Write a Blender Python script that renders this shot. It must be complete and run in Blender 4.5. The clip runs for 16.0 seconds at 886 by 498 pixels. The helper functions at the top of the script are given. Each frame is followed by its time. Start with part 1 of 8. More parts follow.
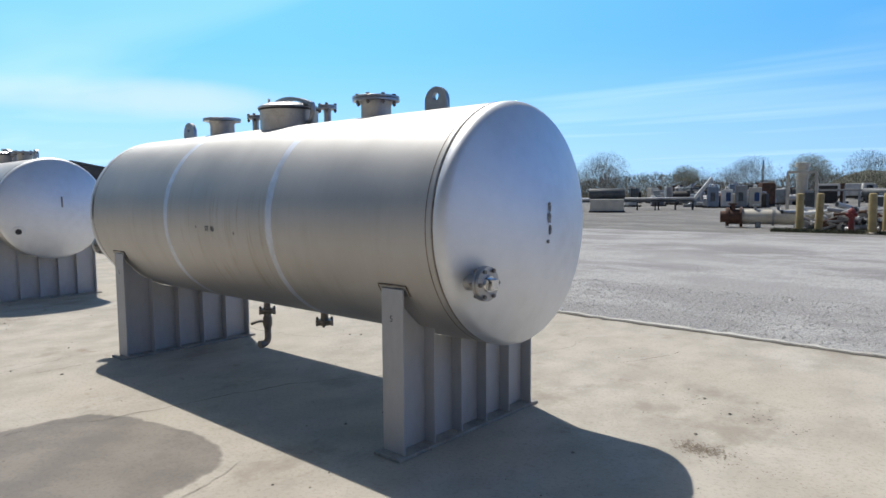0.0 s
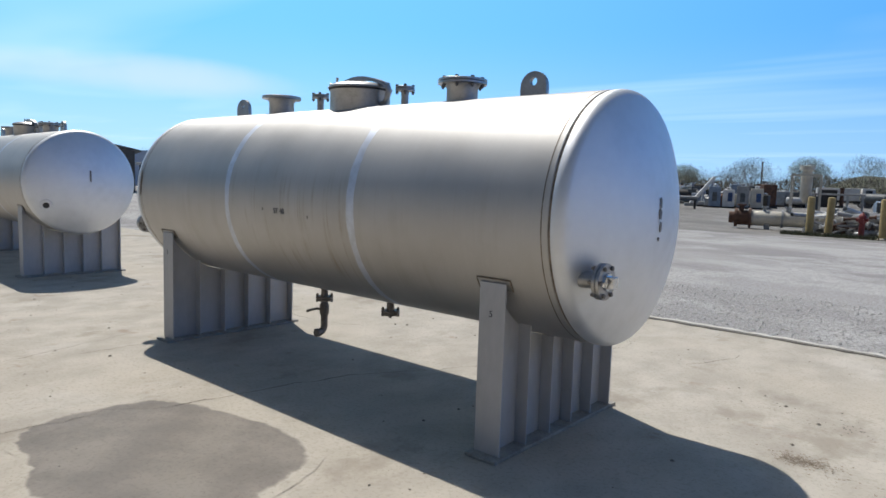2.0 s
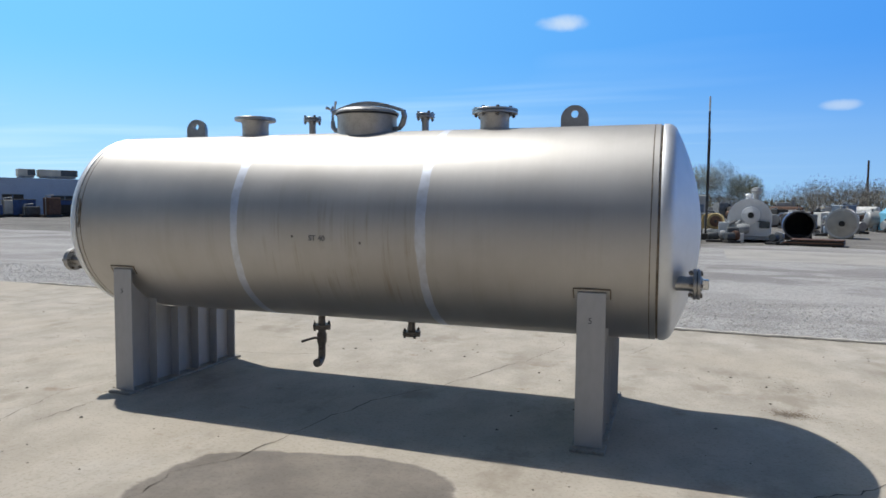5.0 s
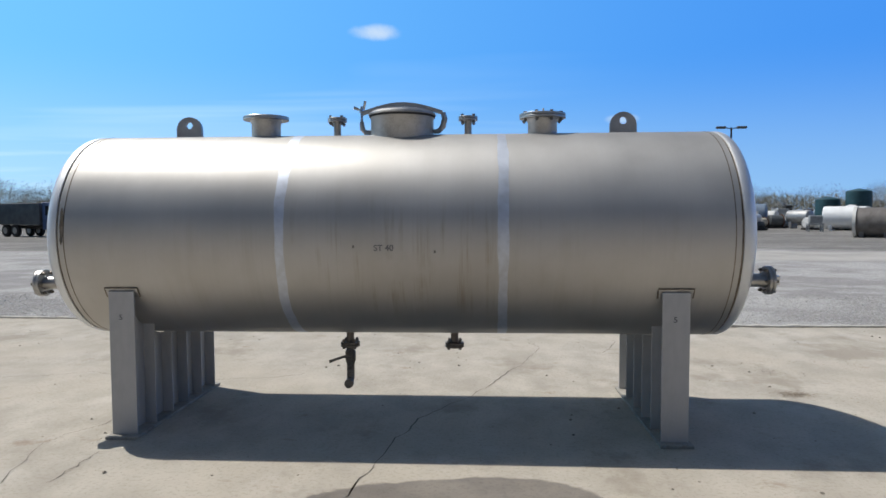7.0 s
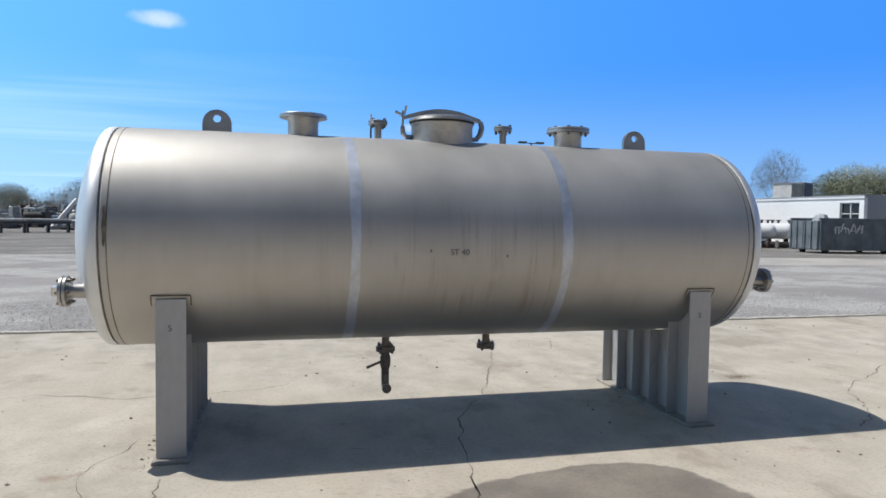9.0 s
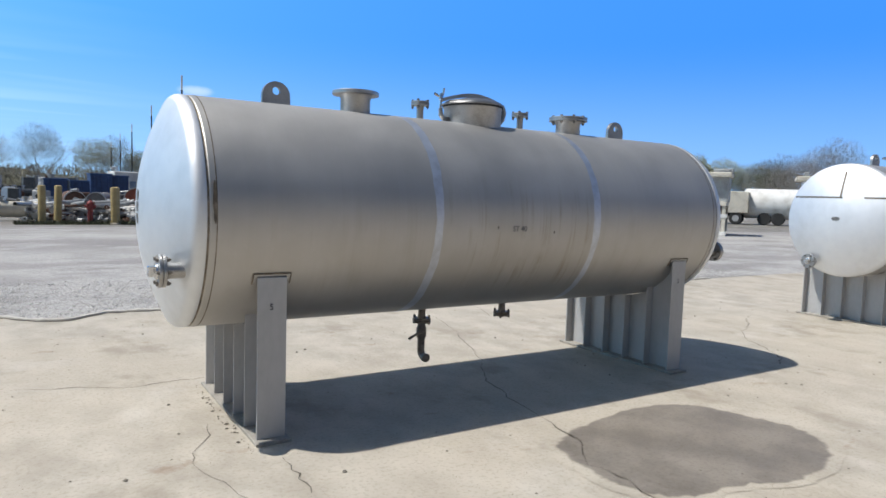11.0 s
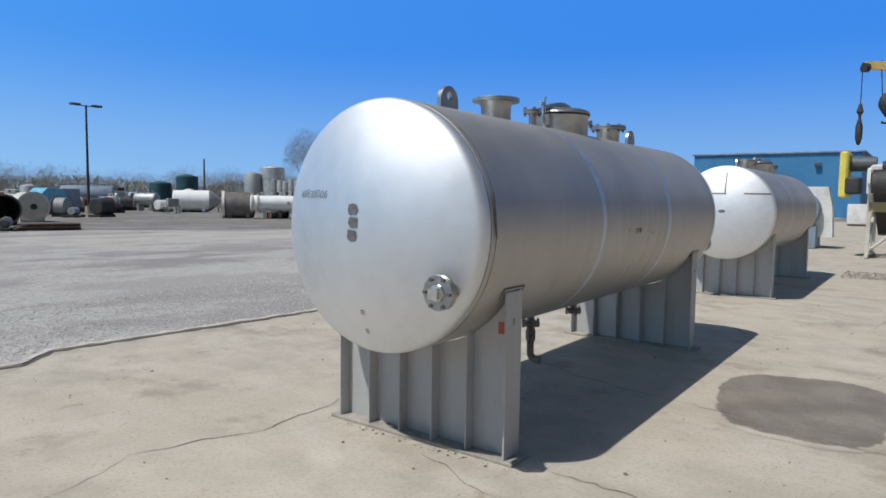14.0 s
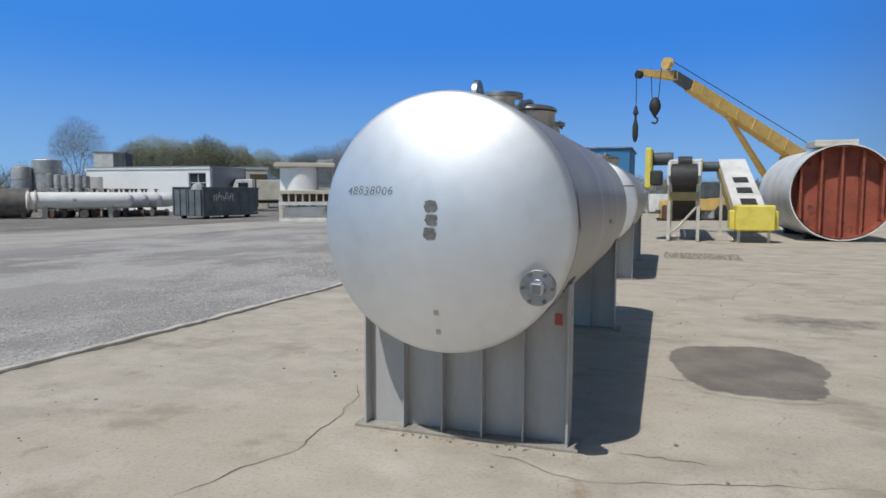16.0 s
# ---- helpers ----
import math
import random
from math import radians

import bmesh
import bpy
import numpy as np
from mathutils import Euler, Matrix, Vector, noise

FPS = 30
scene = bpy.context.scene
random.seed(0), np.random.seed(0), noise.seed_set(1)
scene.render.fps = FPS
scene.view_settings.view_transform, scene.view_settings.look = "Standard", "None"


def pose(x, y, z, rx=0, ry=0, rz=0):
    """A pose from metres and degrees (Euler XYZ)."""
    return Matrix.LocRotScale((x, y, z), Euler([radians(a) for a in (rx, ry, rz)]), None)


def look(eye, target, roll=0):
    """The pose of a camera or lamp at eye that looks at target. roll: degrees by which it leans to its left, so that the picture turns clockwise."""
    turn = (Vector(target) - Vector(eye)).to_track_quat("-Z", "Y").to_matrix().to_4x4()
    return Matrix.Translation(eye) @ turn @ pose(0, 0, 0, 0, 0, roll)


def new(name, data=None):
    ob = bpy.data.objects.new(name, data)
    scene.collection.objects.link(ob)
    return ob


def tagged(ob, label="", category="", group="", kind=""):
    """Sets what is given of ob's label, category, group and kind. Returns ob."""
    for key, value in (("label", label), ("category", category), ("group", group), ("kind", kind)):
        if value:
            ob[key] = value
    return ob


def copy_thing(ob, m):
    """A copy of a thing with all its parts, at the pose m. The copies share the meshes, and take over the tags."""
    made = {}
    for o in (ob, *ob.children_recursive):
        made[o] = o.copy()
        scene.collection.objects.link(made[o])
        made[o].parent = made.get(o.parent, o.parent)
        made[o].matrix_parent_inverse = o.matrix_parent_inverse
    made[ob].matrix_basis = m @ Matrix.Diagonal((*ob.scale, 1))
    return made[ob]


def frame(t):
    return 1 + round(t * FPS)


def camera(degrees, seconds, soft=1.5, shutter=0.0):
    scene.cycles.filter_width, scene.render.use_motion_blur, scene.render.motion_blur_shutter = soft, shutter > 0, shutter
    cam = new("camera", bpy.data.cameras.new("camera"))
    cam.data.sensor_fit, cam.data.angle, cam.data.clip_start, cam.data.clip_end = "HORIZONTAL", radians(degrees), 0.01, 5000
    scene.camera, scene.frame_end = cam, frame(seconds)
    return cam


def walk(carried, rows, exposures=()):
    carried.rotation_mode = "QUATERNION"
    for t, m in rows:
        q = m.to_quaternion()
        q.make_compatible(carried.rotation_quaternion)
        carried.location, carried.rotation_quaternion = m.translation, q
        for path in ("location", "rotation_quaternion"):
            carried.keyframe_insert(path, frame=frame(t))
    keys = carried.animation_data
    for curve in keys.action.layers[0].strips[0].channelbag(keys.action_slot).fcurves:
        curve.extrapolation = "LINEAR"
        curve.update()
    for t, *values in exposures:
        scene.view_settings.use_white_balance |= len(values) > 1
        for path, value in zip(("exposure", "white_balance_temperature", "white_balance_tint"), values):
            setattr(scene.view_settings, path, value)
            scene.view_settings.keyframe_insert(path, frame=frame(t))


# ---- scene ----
cam = camera(67.5, 16.0, 1.6)
METRES, EYE, TILT, LEAN, TURN = 13.279, 1.620, 0.0, 0.0, 41.3
ROWS = [
    (0.0, 0.0, 0.0, 0.0, -0.1, -4.82, 1.16),
    (0.5, -0.0095, 0.0, 0.0002, 3.47, -5.74, 0.59),
    (1.0, -0.0209, 0.0004, 0.0, 4.47, -5.95, 0.03),
    (1.5, -0.0315, 0.0069, -0.0007, 1.75, -5.46, -0.93),
    (2.0, -0.0484, 0.016, -0.0001, -0.46, -5.77, -1.1),
    (2.5, -0.071, 0.0135, -0.0007, -3.45, -6.59, -0.96),
    (3.0, -0.0961, 0.0125, -0.0015, -9.33, -8.73, -1.24),
    (3.5, -0.1246, 0.015, -0.0002, -12.46, -6.99, 0.31),
    (4.0, -0.1571, 0.0105, 0.0004, -16.85, -4.86, 0.94),
    (4.5, -0.1871, 0.0146, 0.0005, -20.74, -4.12, 0.62),
    (5.0, -0.2123, 0.0312, 0.0011, -22.44, -4.02, 0.17),
    (7.5, -0.3477, 0.1321, 0.002, -42.7, -3.02, 0.43),
    (8.0, -0.3749, 0.1554, 0.0037, -46.81, -1.79, -0.35),
    (8.5, -0.4028, 0.178, 0.0039, -50.63, -1.69, -0.22),
    (9.0, -0.4253, 0.2059, 0.003, -55.51, -3.28, -0.39),
    (11.5, -0.5296, 0.3632, 0.0046, -77.26, -5.31, -1.54),
    (12.0, -0.5431, 0.402, 0.005, -81.02, -5.25, -1.37),
    (12.5, -0.5461, 0.4406, 0.0041, -84.46, -5.11, -1.04),
    (13.0, -0.5456, 0.4779, 0.0058, -86.64, -5.05, -0.51),
    (13.5, -0.546, 0.5166, 0.0064, -91.12, -5.05, -0.83),
    (14.0, -0.5329, 0.5492, 0.006, -95.16, -5.21, -0.78),
    (14.5, -0.5258, 0.5832, 0.0048, -100.03, -5.38, -0.59),
    (15.0, -0.5151, 0.613, 0.0036, -106.23, -5.41, -0.26),
    (15.5, -0.5032, 0.64, 0.0051, -109.34, -5.52, 0.02),
    (16.0, -0.4994, 0.6635, 0.0057, -112.68, -5.6, -0.38),
]
walk(cam, [(t, pose(0, 0, -0.025, 0.45, -0.62, 0) @ pose(4.770, -3.462, EYE, TILT, LEAN, TURN) @ pose(METRES * x, METRES * y, METRES * z, 90 + pitch, roll, yaw)) for t, x, y, z, yaw, pitch, roll in ROWS],
     [(0.0, -0.35), (1.0, -0.41), (2.0, -0.43), (3.5, -0.34), (5.0, -0.52), (8.0, -0.42), (9.0, -0.32), (11.5, -0.22), (12.5, -0.30), (13.5, -0.50), (14.5, -0.59), (16.0, -0.71)])

# ---- light ----
SUN_TO = Vector((-0.55, 0.222, 1.0)).normalized()
elev = math.asin(SUN_TO.z)
azim = math.atan2(SUN_TO.x, SUN_TO.y)
world = bpy.data.worlds.new("sky")
scene.world = world
world.use_nodes = True
wn, wl = world.node_tree.nodes, world.node_tree.links
wn.clear()
w_out = wn.new("ShaderNodeOutputWorld")
w_bg = wn.new("ShaderNodeBackground")
w_sky = wn.new("ShaderNodeTexSky")
w_sky.sky_type = "NISHITA"
w_sky.sun_disc = False
w_sky.sun_elevation = elev
w_sky.sun_rotation = -azim
w_sky.air_density, w_sky.dust_density, w_sky.ozone_density = 1.0, 1.6, 3.0
w_bg.inputs["Strength"].default_value = 0.089
# thin high cirrus: stretched noise on a flat layer above the yard
w_geo = wn.new("ShaderNodeTexCoord")
w_sep = wn.new("ShaderNodeSeparateXYZ")
w_div = wn.new("ShaderNodeVectorMath")
w_div.operation = "DIVIDE"
w_max = wn.new("ShaderNodeMath")
w_max.operation = "MAXIMUM"
w_max.inputs[1].default_value = 0.04
w_map = wn.new("ShaderNodeMapping")
w_map.inputs["Rotation"].default_value = (0, 0, radians(-35))
w_map.inputs["Scale"].default_value = (0.14, 0.42, 1.0)
w_map.inputs["Location"].default_value = (0.9, 0.35, 0)
w_noise = wn.new("ShaderNodeTexNoise")
w_noise.inputs["Scale"].default_value = 1.0
w_noise.inputs["Detail"].default_value = 3.0
w_noise.inputs["Roughness"].default_value = 0.55
w_noise.inputs["Distortion"].default_value = 0.4
w_ramp = wn.new("ShaderNodeMapRange")
w_ramp.inputs["From Min"].default_value, w_ramp.inputs["From Max"].default_value = 0.5, 0.78
w_ramp.inputs["To Min"].default_value, w_ramp.inputs["To Max"].default_value = 0.0, 0.34
w_mix = wn.new("ShaderNodeMix")
w_mix.data_type = "RGBA"
w_mix.inputs["B"].default_value = (13.56, 17.18, 19.77, 1)
wl.new(w_geo.outputs["Generated"], w_sep.inputs[0])
wl.new(w_sep.outputs["Z"], w_max.inputs[0])
wl.new(w_geo.outputs["Generated"], w_div.inputs[0])
wl.new(w_max.outputs[0], w_div.inputs[1])
wl.new(w_div.outputs[0], w_map.inputs[0])
wl.new(w_map.outputs[0], w_noise.inputs["Vector"])
wl.new(w_noise.outputs["Fac"], w_ramp.inputs["Value"])
w_side = wn.new("ShaderNodeVectorMath")
w_side.operation = "DOT_PRODUCT"
w_side.inputs[1].default_value = (-0.85, 0.53, 0.0)
w_fade = wn.new("ShaderNodeMapRange")
w_fade.interpolation_type = "SMOOTHSTEP"
w_fade.inputs["From Min"].default_value, w_fade.inputs["From Max"].default_value = 0.25, 0.85
w_both = wn.new("ShaderNodeMath")
w_both.operation = "MULTIPLY"
wl.new(w_geo.outputs["Generated"], w_side.inputs[0])
wl.new(w_side.outputs["Value"], w_fade.inputs["Value"])
wl.new(w_fade.outputs[0], w_both.inputs[0])
wl.new(w_ramp.outputs[0], w_both.inputs[1])
wl.new(w_both.outputs[0], w_mix.inputs["Factor"])
w_hsv = wn.new("ShaderNodeHueSaturation")
w_hsv.inputs["Saturation"].default_value = 1.5
w_hsv.inputs["Value"].default_value = 1.0
# the sky brightens and pales towards the sun's side
w_az = wn.new("ShaderNodeVectorMath")
w_az.operation = "DOT_PRODUCT"
w_az.inputs[1].default_value = (-0.927, 0.374, 0.0)
w_gain = wn.new("ShaderNodeMapRange")
w_gain.inputs["From Min"].default_value, w_gain.inputs["From Max"].default_value = -1.0, 1.0
w_gain.inputs["To Min"].default_value, w_gain.inputs["To Max"].default_value = 0.42, 0.9
w_side01 = wn.new("ShaderNodeMapRange")
w_side01.inputs["From Min"].default_value, w_side01.inputs["From Max"].default_value = -0.9, 0.95
w_hazecol = wn.new("ShaderNodeMix")
w_hazecol.data_type = "RGBA"
w_hazecol.inputs["A"].default_value = (4.52, 8.59, 13.79, 1)
w_hazecol.inputs["B"].default_value = (8.6, 13.4, 17.3, 1)
wl.new(w_geo.outputs["Generated"], w_az.inputs[0])
wl.new(w_az.outputs["Value"], w_gain.inputs["Value"])
wl.new(w_az.outputs["Value"], w_side01.inputs["Value"])
w_curve = wn.new("ShaderNodeMath")
w_curve.operation = "POWER"
w_curve.inputs[1].default_value = 2.6
wl.new(w_side01.outputs[0], w_curve.inputs[0])
wl.new(w_curve.outputs[0], w_hazecol.inputs["Factor"])
wl.new(w_gain.outputs[0], w_hsv.inputs["Value"])
wl.new(w_sky.outputs[0], w_hsv.inputs["Color"])
# pale blue haze towards the horizon, and an unseen veil added overhead to dim the fill light
w_haze = wn.new("ShaderNodeMix")
w_haze.data_type = "RGBA"
w_low = wn.new("ShaderNodeMapRange")
w_low.interpolation_type = "SMOOTHSTEP"
w_low.inputs["From Min"].default_value, w_low.inputs["From Max"].default_value = -0.02, 0.23
w_low.inputs["To Min"].default_value, w_low.inputs["To Max"].default_value = 0.9, 0.0
w_veil = wn.new("ShaderNodeMix")
w_veil.data_type = "RGBA"
w_high = wn.new("ShaderNodeMapRange")
w_high.interpolation_type = "SMOOTHSTEP"
w_high.inputs["From Min"].default_value, w_high.inputs["From Max"].default_value = 0.38, 0.62
w_high.inputs["To Min"].default_value, w_high.inputs["To Max"].default_value = 0.0, 0.93
wl.new(w_sep.outputs["Z"], w_low.inputs["Value"])
wl.new(w_sep.outputs["Z"], w_high.inputs["Value"])
w_tint = wn.new("ShaderNodeMix")
w_tint.data_type, w_tint.blend_type = "RGBA", "MULTIPLY"
w_tint.inputs["Factor"].default_value = 1.0
w_tint.inputs["B"].default_value = (0.86, 1.0, 1.12, 1)
wl.new(w_hsv.outputs[0], w_tint.inputs["A"])
# clear blue belt between the haze and the zenith, deeper away from the sun
w_beltcol = wn.new("ShaderNodeMix")
w_beltcol.data_type = "RGBA"
w_beltcol.inputs["A"].default_value = (0.78, 4.5, 14.8, 1)
w_beltcol.inputs["B"].default_value = (3.7, 11.2, 19.4, 1)
w_belt = wn.new("ShaderNodeMix")
w_belt.data_type = "RGBA"
w_beltfac = wn.new("ShaderNodeMapRange")
w_beltfac.interpolation_type = "SMOOTHSTEP"
w_beltfac.inputs["From Min"].default_value, w_beltfac.inputs["From Max"].default_value = 0.34, 0.48
w_beltfac.inputs["To Min"].default_value, w_beltfac.inputs["To Max"].default_value = 0.9, 0.0
wl.new(w_curve.outputs[0], w_beltcol.inputs["Factor"])
wl.new(w_sep.outputs["Z"], w_beltfac.inputs["Value"])
wl.new(w_beltfac.outputs[0], w_belt.inputs["Factor"])
wl.new(w_tint.outputs["Result"], w_belt.inputs["A"])
wl.new(w_beltcol.outputs["Result"], w_belt.inputs["B"])
wl.new(w_belt.outputs["Result"], w_haze.inputs["A"])
wl.new(w_low.outputs[0], w_haze.inputs["Factor"])
wl.new(w_hazecol.outputs["Result"], w_haze.inputs["B"])
wl.new(w_haze.outputs["Result"], w_veil.inputs["A"])
# the added veil also covers the unseen south, to tone the steel's reflections
w_south = wn.new("ShaderNodeVectorMath")
w_south.operation = "DOT_PRODUCT"
w_south.inputs[1].default_value = (0.0, -1.0, 0.0)
w_sfade = wn.new("ShaderNodeMapRange")
w_sfade.interpolation_type = "SMOOTHSTEP"
w_sfade.inputs["From Min"].default_value, w_sfade.inputs["From Max"].default_value = 0.1, 0.55
w_sfade.inputs["To Max"].default_value = 0.9
w_any = wn.new("ShaderNodeMath")
w_any.operation = "MAXIMUM"
w_vcol = wn.new("ShaderNodeMix")
w_vcol.data_type = "RGBA"
w_vcol.inputs["A"].default_value = (1.35, 2.0, 3.2, 1)
w_vcol.inputs["B"].default_value = (1.2, 1.7, 2.6, 1)
wl.new(w_geo.outputs["Generated"], w_south.inputs[0])
wl.new(w_south.outputs["Value"], w_sfade.inputs["Value"])
wl.new(w_high.outputs[0], w_any.inputs[0])
wl.new(w_sfade.outputs[0], w_any.inputs[1])
wl.new(w_sfade.outputs[0], w_vcol.inputs["Factor"])
wl.new(w_vcol.outputs["Result"], w_veil.inputs["B"])
wl.new(w_any.outputs[0], w_veil.inputs["Factor"])
wl.new(w_veil.outputs["Result"], w_mix.inputs["A"])
sky_colour = w_mix.outputs["Result"]


def puff(sky_in, yaw, elevation, half_w, half_h, strength, grain=34.0):
    """A small torn white cloud standing in one direction of the sky."""
    a, e = radians(yaw), radians(elevation)
    mid = Vector((-math.sin(a) * math.cos(e), math.cos(a) * math.cos(e), math.sin(e)))
    across = Vector((math.cos(a), math.sin(a), 0))
    along = wn.new("ShaderNodeVectorMath")
    along.operation = "SUBTRACT"
    along.inputs[1].default_value = mid
    wl.new(w_geo.outputs["Generated"], along.inputs[0])
    squares = []
    for axis in (across / radians(half_w), mid.cross(across) / radians(half_h), mid * 2):
        d = wn.new("ShaderNodeVectorMath")
        d.operation = "DOT_PRODUCT"
        d.inputs[1].default_value = axis
        wl.new(along.outputs[0], d.inputs[0])
        p = wn.new("ShaderNodeMath")
        p.operation = "POWER"
        p.inputs[1].default_value = 2.0
        ab = wn.new("ShaderNodeMath")
        ab.operation = "ABSOLUTE"
        wl.new(d.outputs["Value"], ab.inputs[0])
        wl.new(ab.outputs[0], p.inputs[0])
        squares.append(p.outputs[0])
    torn = wn.new("ShaderNodeTexNoise")
    torn.inputs["Scale"].default_value, torn.inputs["Detail"].default_value = grain, 4.0
    wl.new(w_geo.outputs["Generated"], torn.inputs["Vector"])
    total = torn.outputs["Fac"]
    for q in squares:
        ad = wn.new("ShaderNodeMath")
        wl.new(total, ad.inputs[0])
        wl.new(q, ad.inputs[1])
        total = ad.outputs[0]
    edge = wn.new("ShaderNodeMapRange")
    edge.interpolation_type = "SMOOTHSTEP"
    edge.inputs["From Min"].default_value, edge.inputs["From Max"].default_value = 0.35, 1.45
    edge.inputs["To Min"].default_value, edge.inputs["To Max"].default_value = strength, 0.0
    wl.new(total, edge.inputs["Value"])
    mx = wn.new("ShaderNodeMix")
    mx.data_type = "RGBA"
    mx.inputs["B"].default_value = (12.99, 14.24, 14.92, 1)
    wl.new(edge.outputs[0], mx.inputs["Factor"])
    wl.new(sky_in, mx.inputs["A"])
    return mx.outputs["Result"]


sky_colour = puff(sky_colour, 8.9, 14.9, 2.5, 0.8, 0.7)
sky_colour = puff(sky_colour, -11.8, 7.6, 1.6, 0.5, 0.45)
sky_colour = puff(sky_colour, 77.7, 11.6, 3.0, 0.7, 0.5)
sky_colour = puff(sky_colour, 66.0, 7.4, 15.0, 1.9, 0.5, 7.0)
# unseen glow added round the sun, to brighten the steel's highlights and lit ground
w_sun = wn.new("ShaderNodeVectorMath")
w_sun.operation = "DOT_PRODUCT"
w_sun.inputs[1].default_value = SUN_TO
w_glare = wn.new("ShaderNodeMapRange")
w_glare.interpolation_type = "SMOOTHSTEP"
w_glare.inputs["From Min"].default_value, w_glare.inputs["From Max"].default_value = 0.99, 1.0
w_glare.inputs["To Min"].default_value, w_glare.inputs["To Max"].default_value = 0.0, 1.0
w_add = wn.new("ShaderNodeMix")
w_add.data_type, w_add.blend_type = "RGBA", "ADD"
w_add.inputs["B"].default_value = (180.0, 180.0, 180.0, 1)
wl.new(w_geo.outputs["Generated"], w_sun.inputs[0])
wl.new(w_sun.outputs["Value"], w_glare.inputs["Value"])
wl.new(w_glare.outputs[0], w_add.inputs["Factor"])
wl.new(sky_colour, w_add.inputs["A"])
wl.new(w_add.outputs["Result"], w_bg.inputs["Color"])
wl.new(w_bg.outputs[0], w_out.inputs[0])

sun_data = bpy.data.lights.new("sun", "SUN")
sun_data.energy, sun_data.angle, sun_data.color = 5.0, radians(0.53), (1.0, 0.975, 0.93)
sun = new("sun", sun_data)
sun.matrix_world = look(SUN_TO * 60, (0, 0, 0))

# ---- materials ----


def ramp_node(nt, stops):
    n = nt.nodes.new("ShaderNodeValToRGB")
    while len(n.color_ramp.elements) < len(stops):
        n.color_ramp.elements.new(0.5)
    for e, (p, c) in zip(n.color_ramp.elements, stops):
        e.position, e.color = p, (*c, 1) if len(c) == 3 else c
    return n


def surface(name, base, dark=None, light=None, rough=0.6, rough2=None, metal=0.0, fine=60.0, coarse=2.0, bump=0.15,
            bump_size=0.003, stretch=(1, 1, 1), spots=None, per_object=0.0, dirt=0.5):
    """A worn painted, metal or mineral surface: two scales of noise move the colour and the roughness, a fine one the relief."""
    m = bpy.data.materials.new(name)
    m.use_nodes = True
    nt = m.node_tree
    n, l = nt.nodes, nt.links
    b = n["Principled BSDF"]
    dark = dark or tuple(c * 0.72 for c in base)
    light = light or tuple(min(1, c * 1.14) for c in base)
    co = n.new("ShaderNodeTexCoord")
    mp = n.new("ShaderNodeMapping")
    mp.inputs["Scale"].default_value = stretch
    l.new(co.outputs["Object"], mp.inputs[0])
    big = n.new("ShaderNodeTexNoise")
    big.inputs["Scale"].default_value, big.inputs["Detail"].default_value, big.inputs["Roughness"].default_value = coarse, 6, 0.6
    small = n.new("ShaderNodeTexNoise")
    small.inputs["Scale"].default_value, small.inputs["Detail"].default_value = fine, 4
    l.new(mp.outputs[0], big.inputs["Vector"])
    l.new(mp.outputs[0], small.inputs["Vector"])
    add = n.new("ShaderNodeMix")
    add.inputs["Factor"].default_value = 0.35
    l.new(big.outputs["Fac"], add.inputs["A"])
    l.new(small.outputs["Fac"], add.inputs["B"])
    cr = ramp_node(nt, [(0.5 - 0.26 * dirt, dark), (0.5, base), (0.5 + 0.3 * dirt, light)])
    l.new(add.outputs["Result"], cr.inputs[0])
    col = cr.outputs[0]
    if spots:
        sp = n.new("ShaderNodeTexNoise")
        sp.inputs["Scale"].default_value, sp.inputs["Detail"].default_value, sp.inputs["Roughness"].default_value = spots[1], 7, 0.65
        l.new(mp.outputs[0], sp.inputs["Vector"])
        lim = n.new("ShaderNodeMapRange")
        lim.inputs["From Min"].default_value, lim.inputs["From Max"].default_value = spots[2], spots[2] + 0.08
        l.new(sp.outputs["Fac"], lim.inputs["Value"])
        mx = n.new("ShaderNodeMix")
        mx.data_type = "RGBA"
        mx.inputs["B"].default_value = (*spots[0], 1)
        l.new(lim.outputs[0], mx.inputs["Factor"])
        l.new(col, mx.inputs["A"])
        col = mx.outputs["Result"]
    if per_object:
        info = n.new("ShaderNodeObjectInfo")
        hsv = n.new("ShaderNodeHueSaturation")
        mr = n.new("ShaderNodeMapRange")
        mr.inputs["To Min"].default_value, mr.inputs["To Max"].default_value = 1 - per_object, 1 + per_object
        l.new(info.outputs["Random"], mr.inputs["Value"])
        l.new(mr.outputs[0], hsv.inputs["Value"])
        l.new(col, hsv.inputs["Color"])
        col = hsv.outputs[0]
    l.new(col, b.inputs["Base Color"])
    rr = n.new("ShaderNodeMapRange")
    rr.inputs["From Min"].default_value, rr.inputs["From Max"].default_value = 0.3, 0.7
    rr.inputs["To Min"].default_value, rr.inputs["To Max"].default_value = rough, rough2 if rough2 is not None else min(1, rough * 1.25)
    l.new(add.outputs["Result"], rr.inputs["Value"])
    l.new(rr.outputs[0], b.inputs["Roughness"])
    b.inputs["Metallic"].default_value = metal
    if bump:
        bp = n.new("ShaderNodeBump")
        bp.inputs["Strength"].default_value, bp.inputs["Distance"].default_value = bump, bump_size
        l.new(small.outputs["Fac"], bp.inputs["Height"])
        l.new(bp.outputs[0], b.inputs["Normal"])
    return m


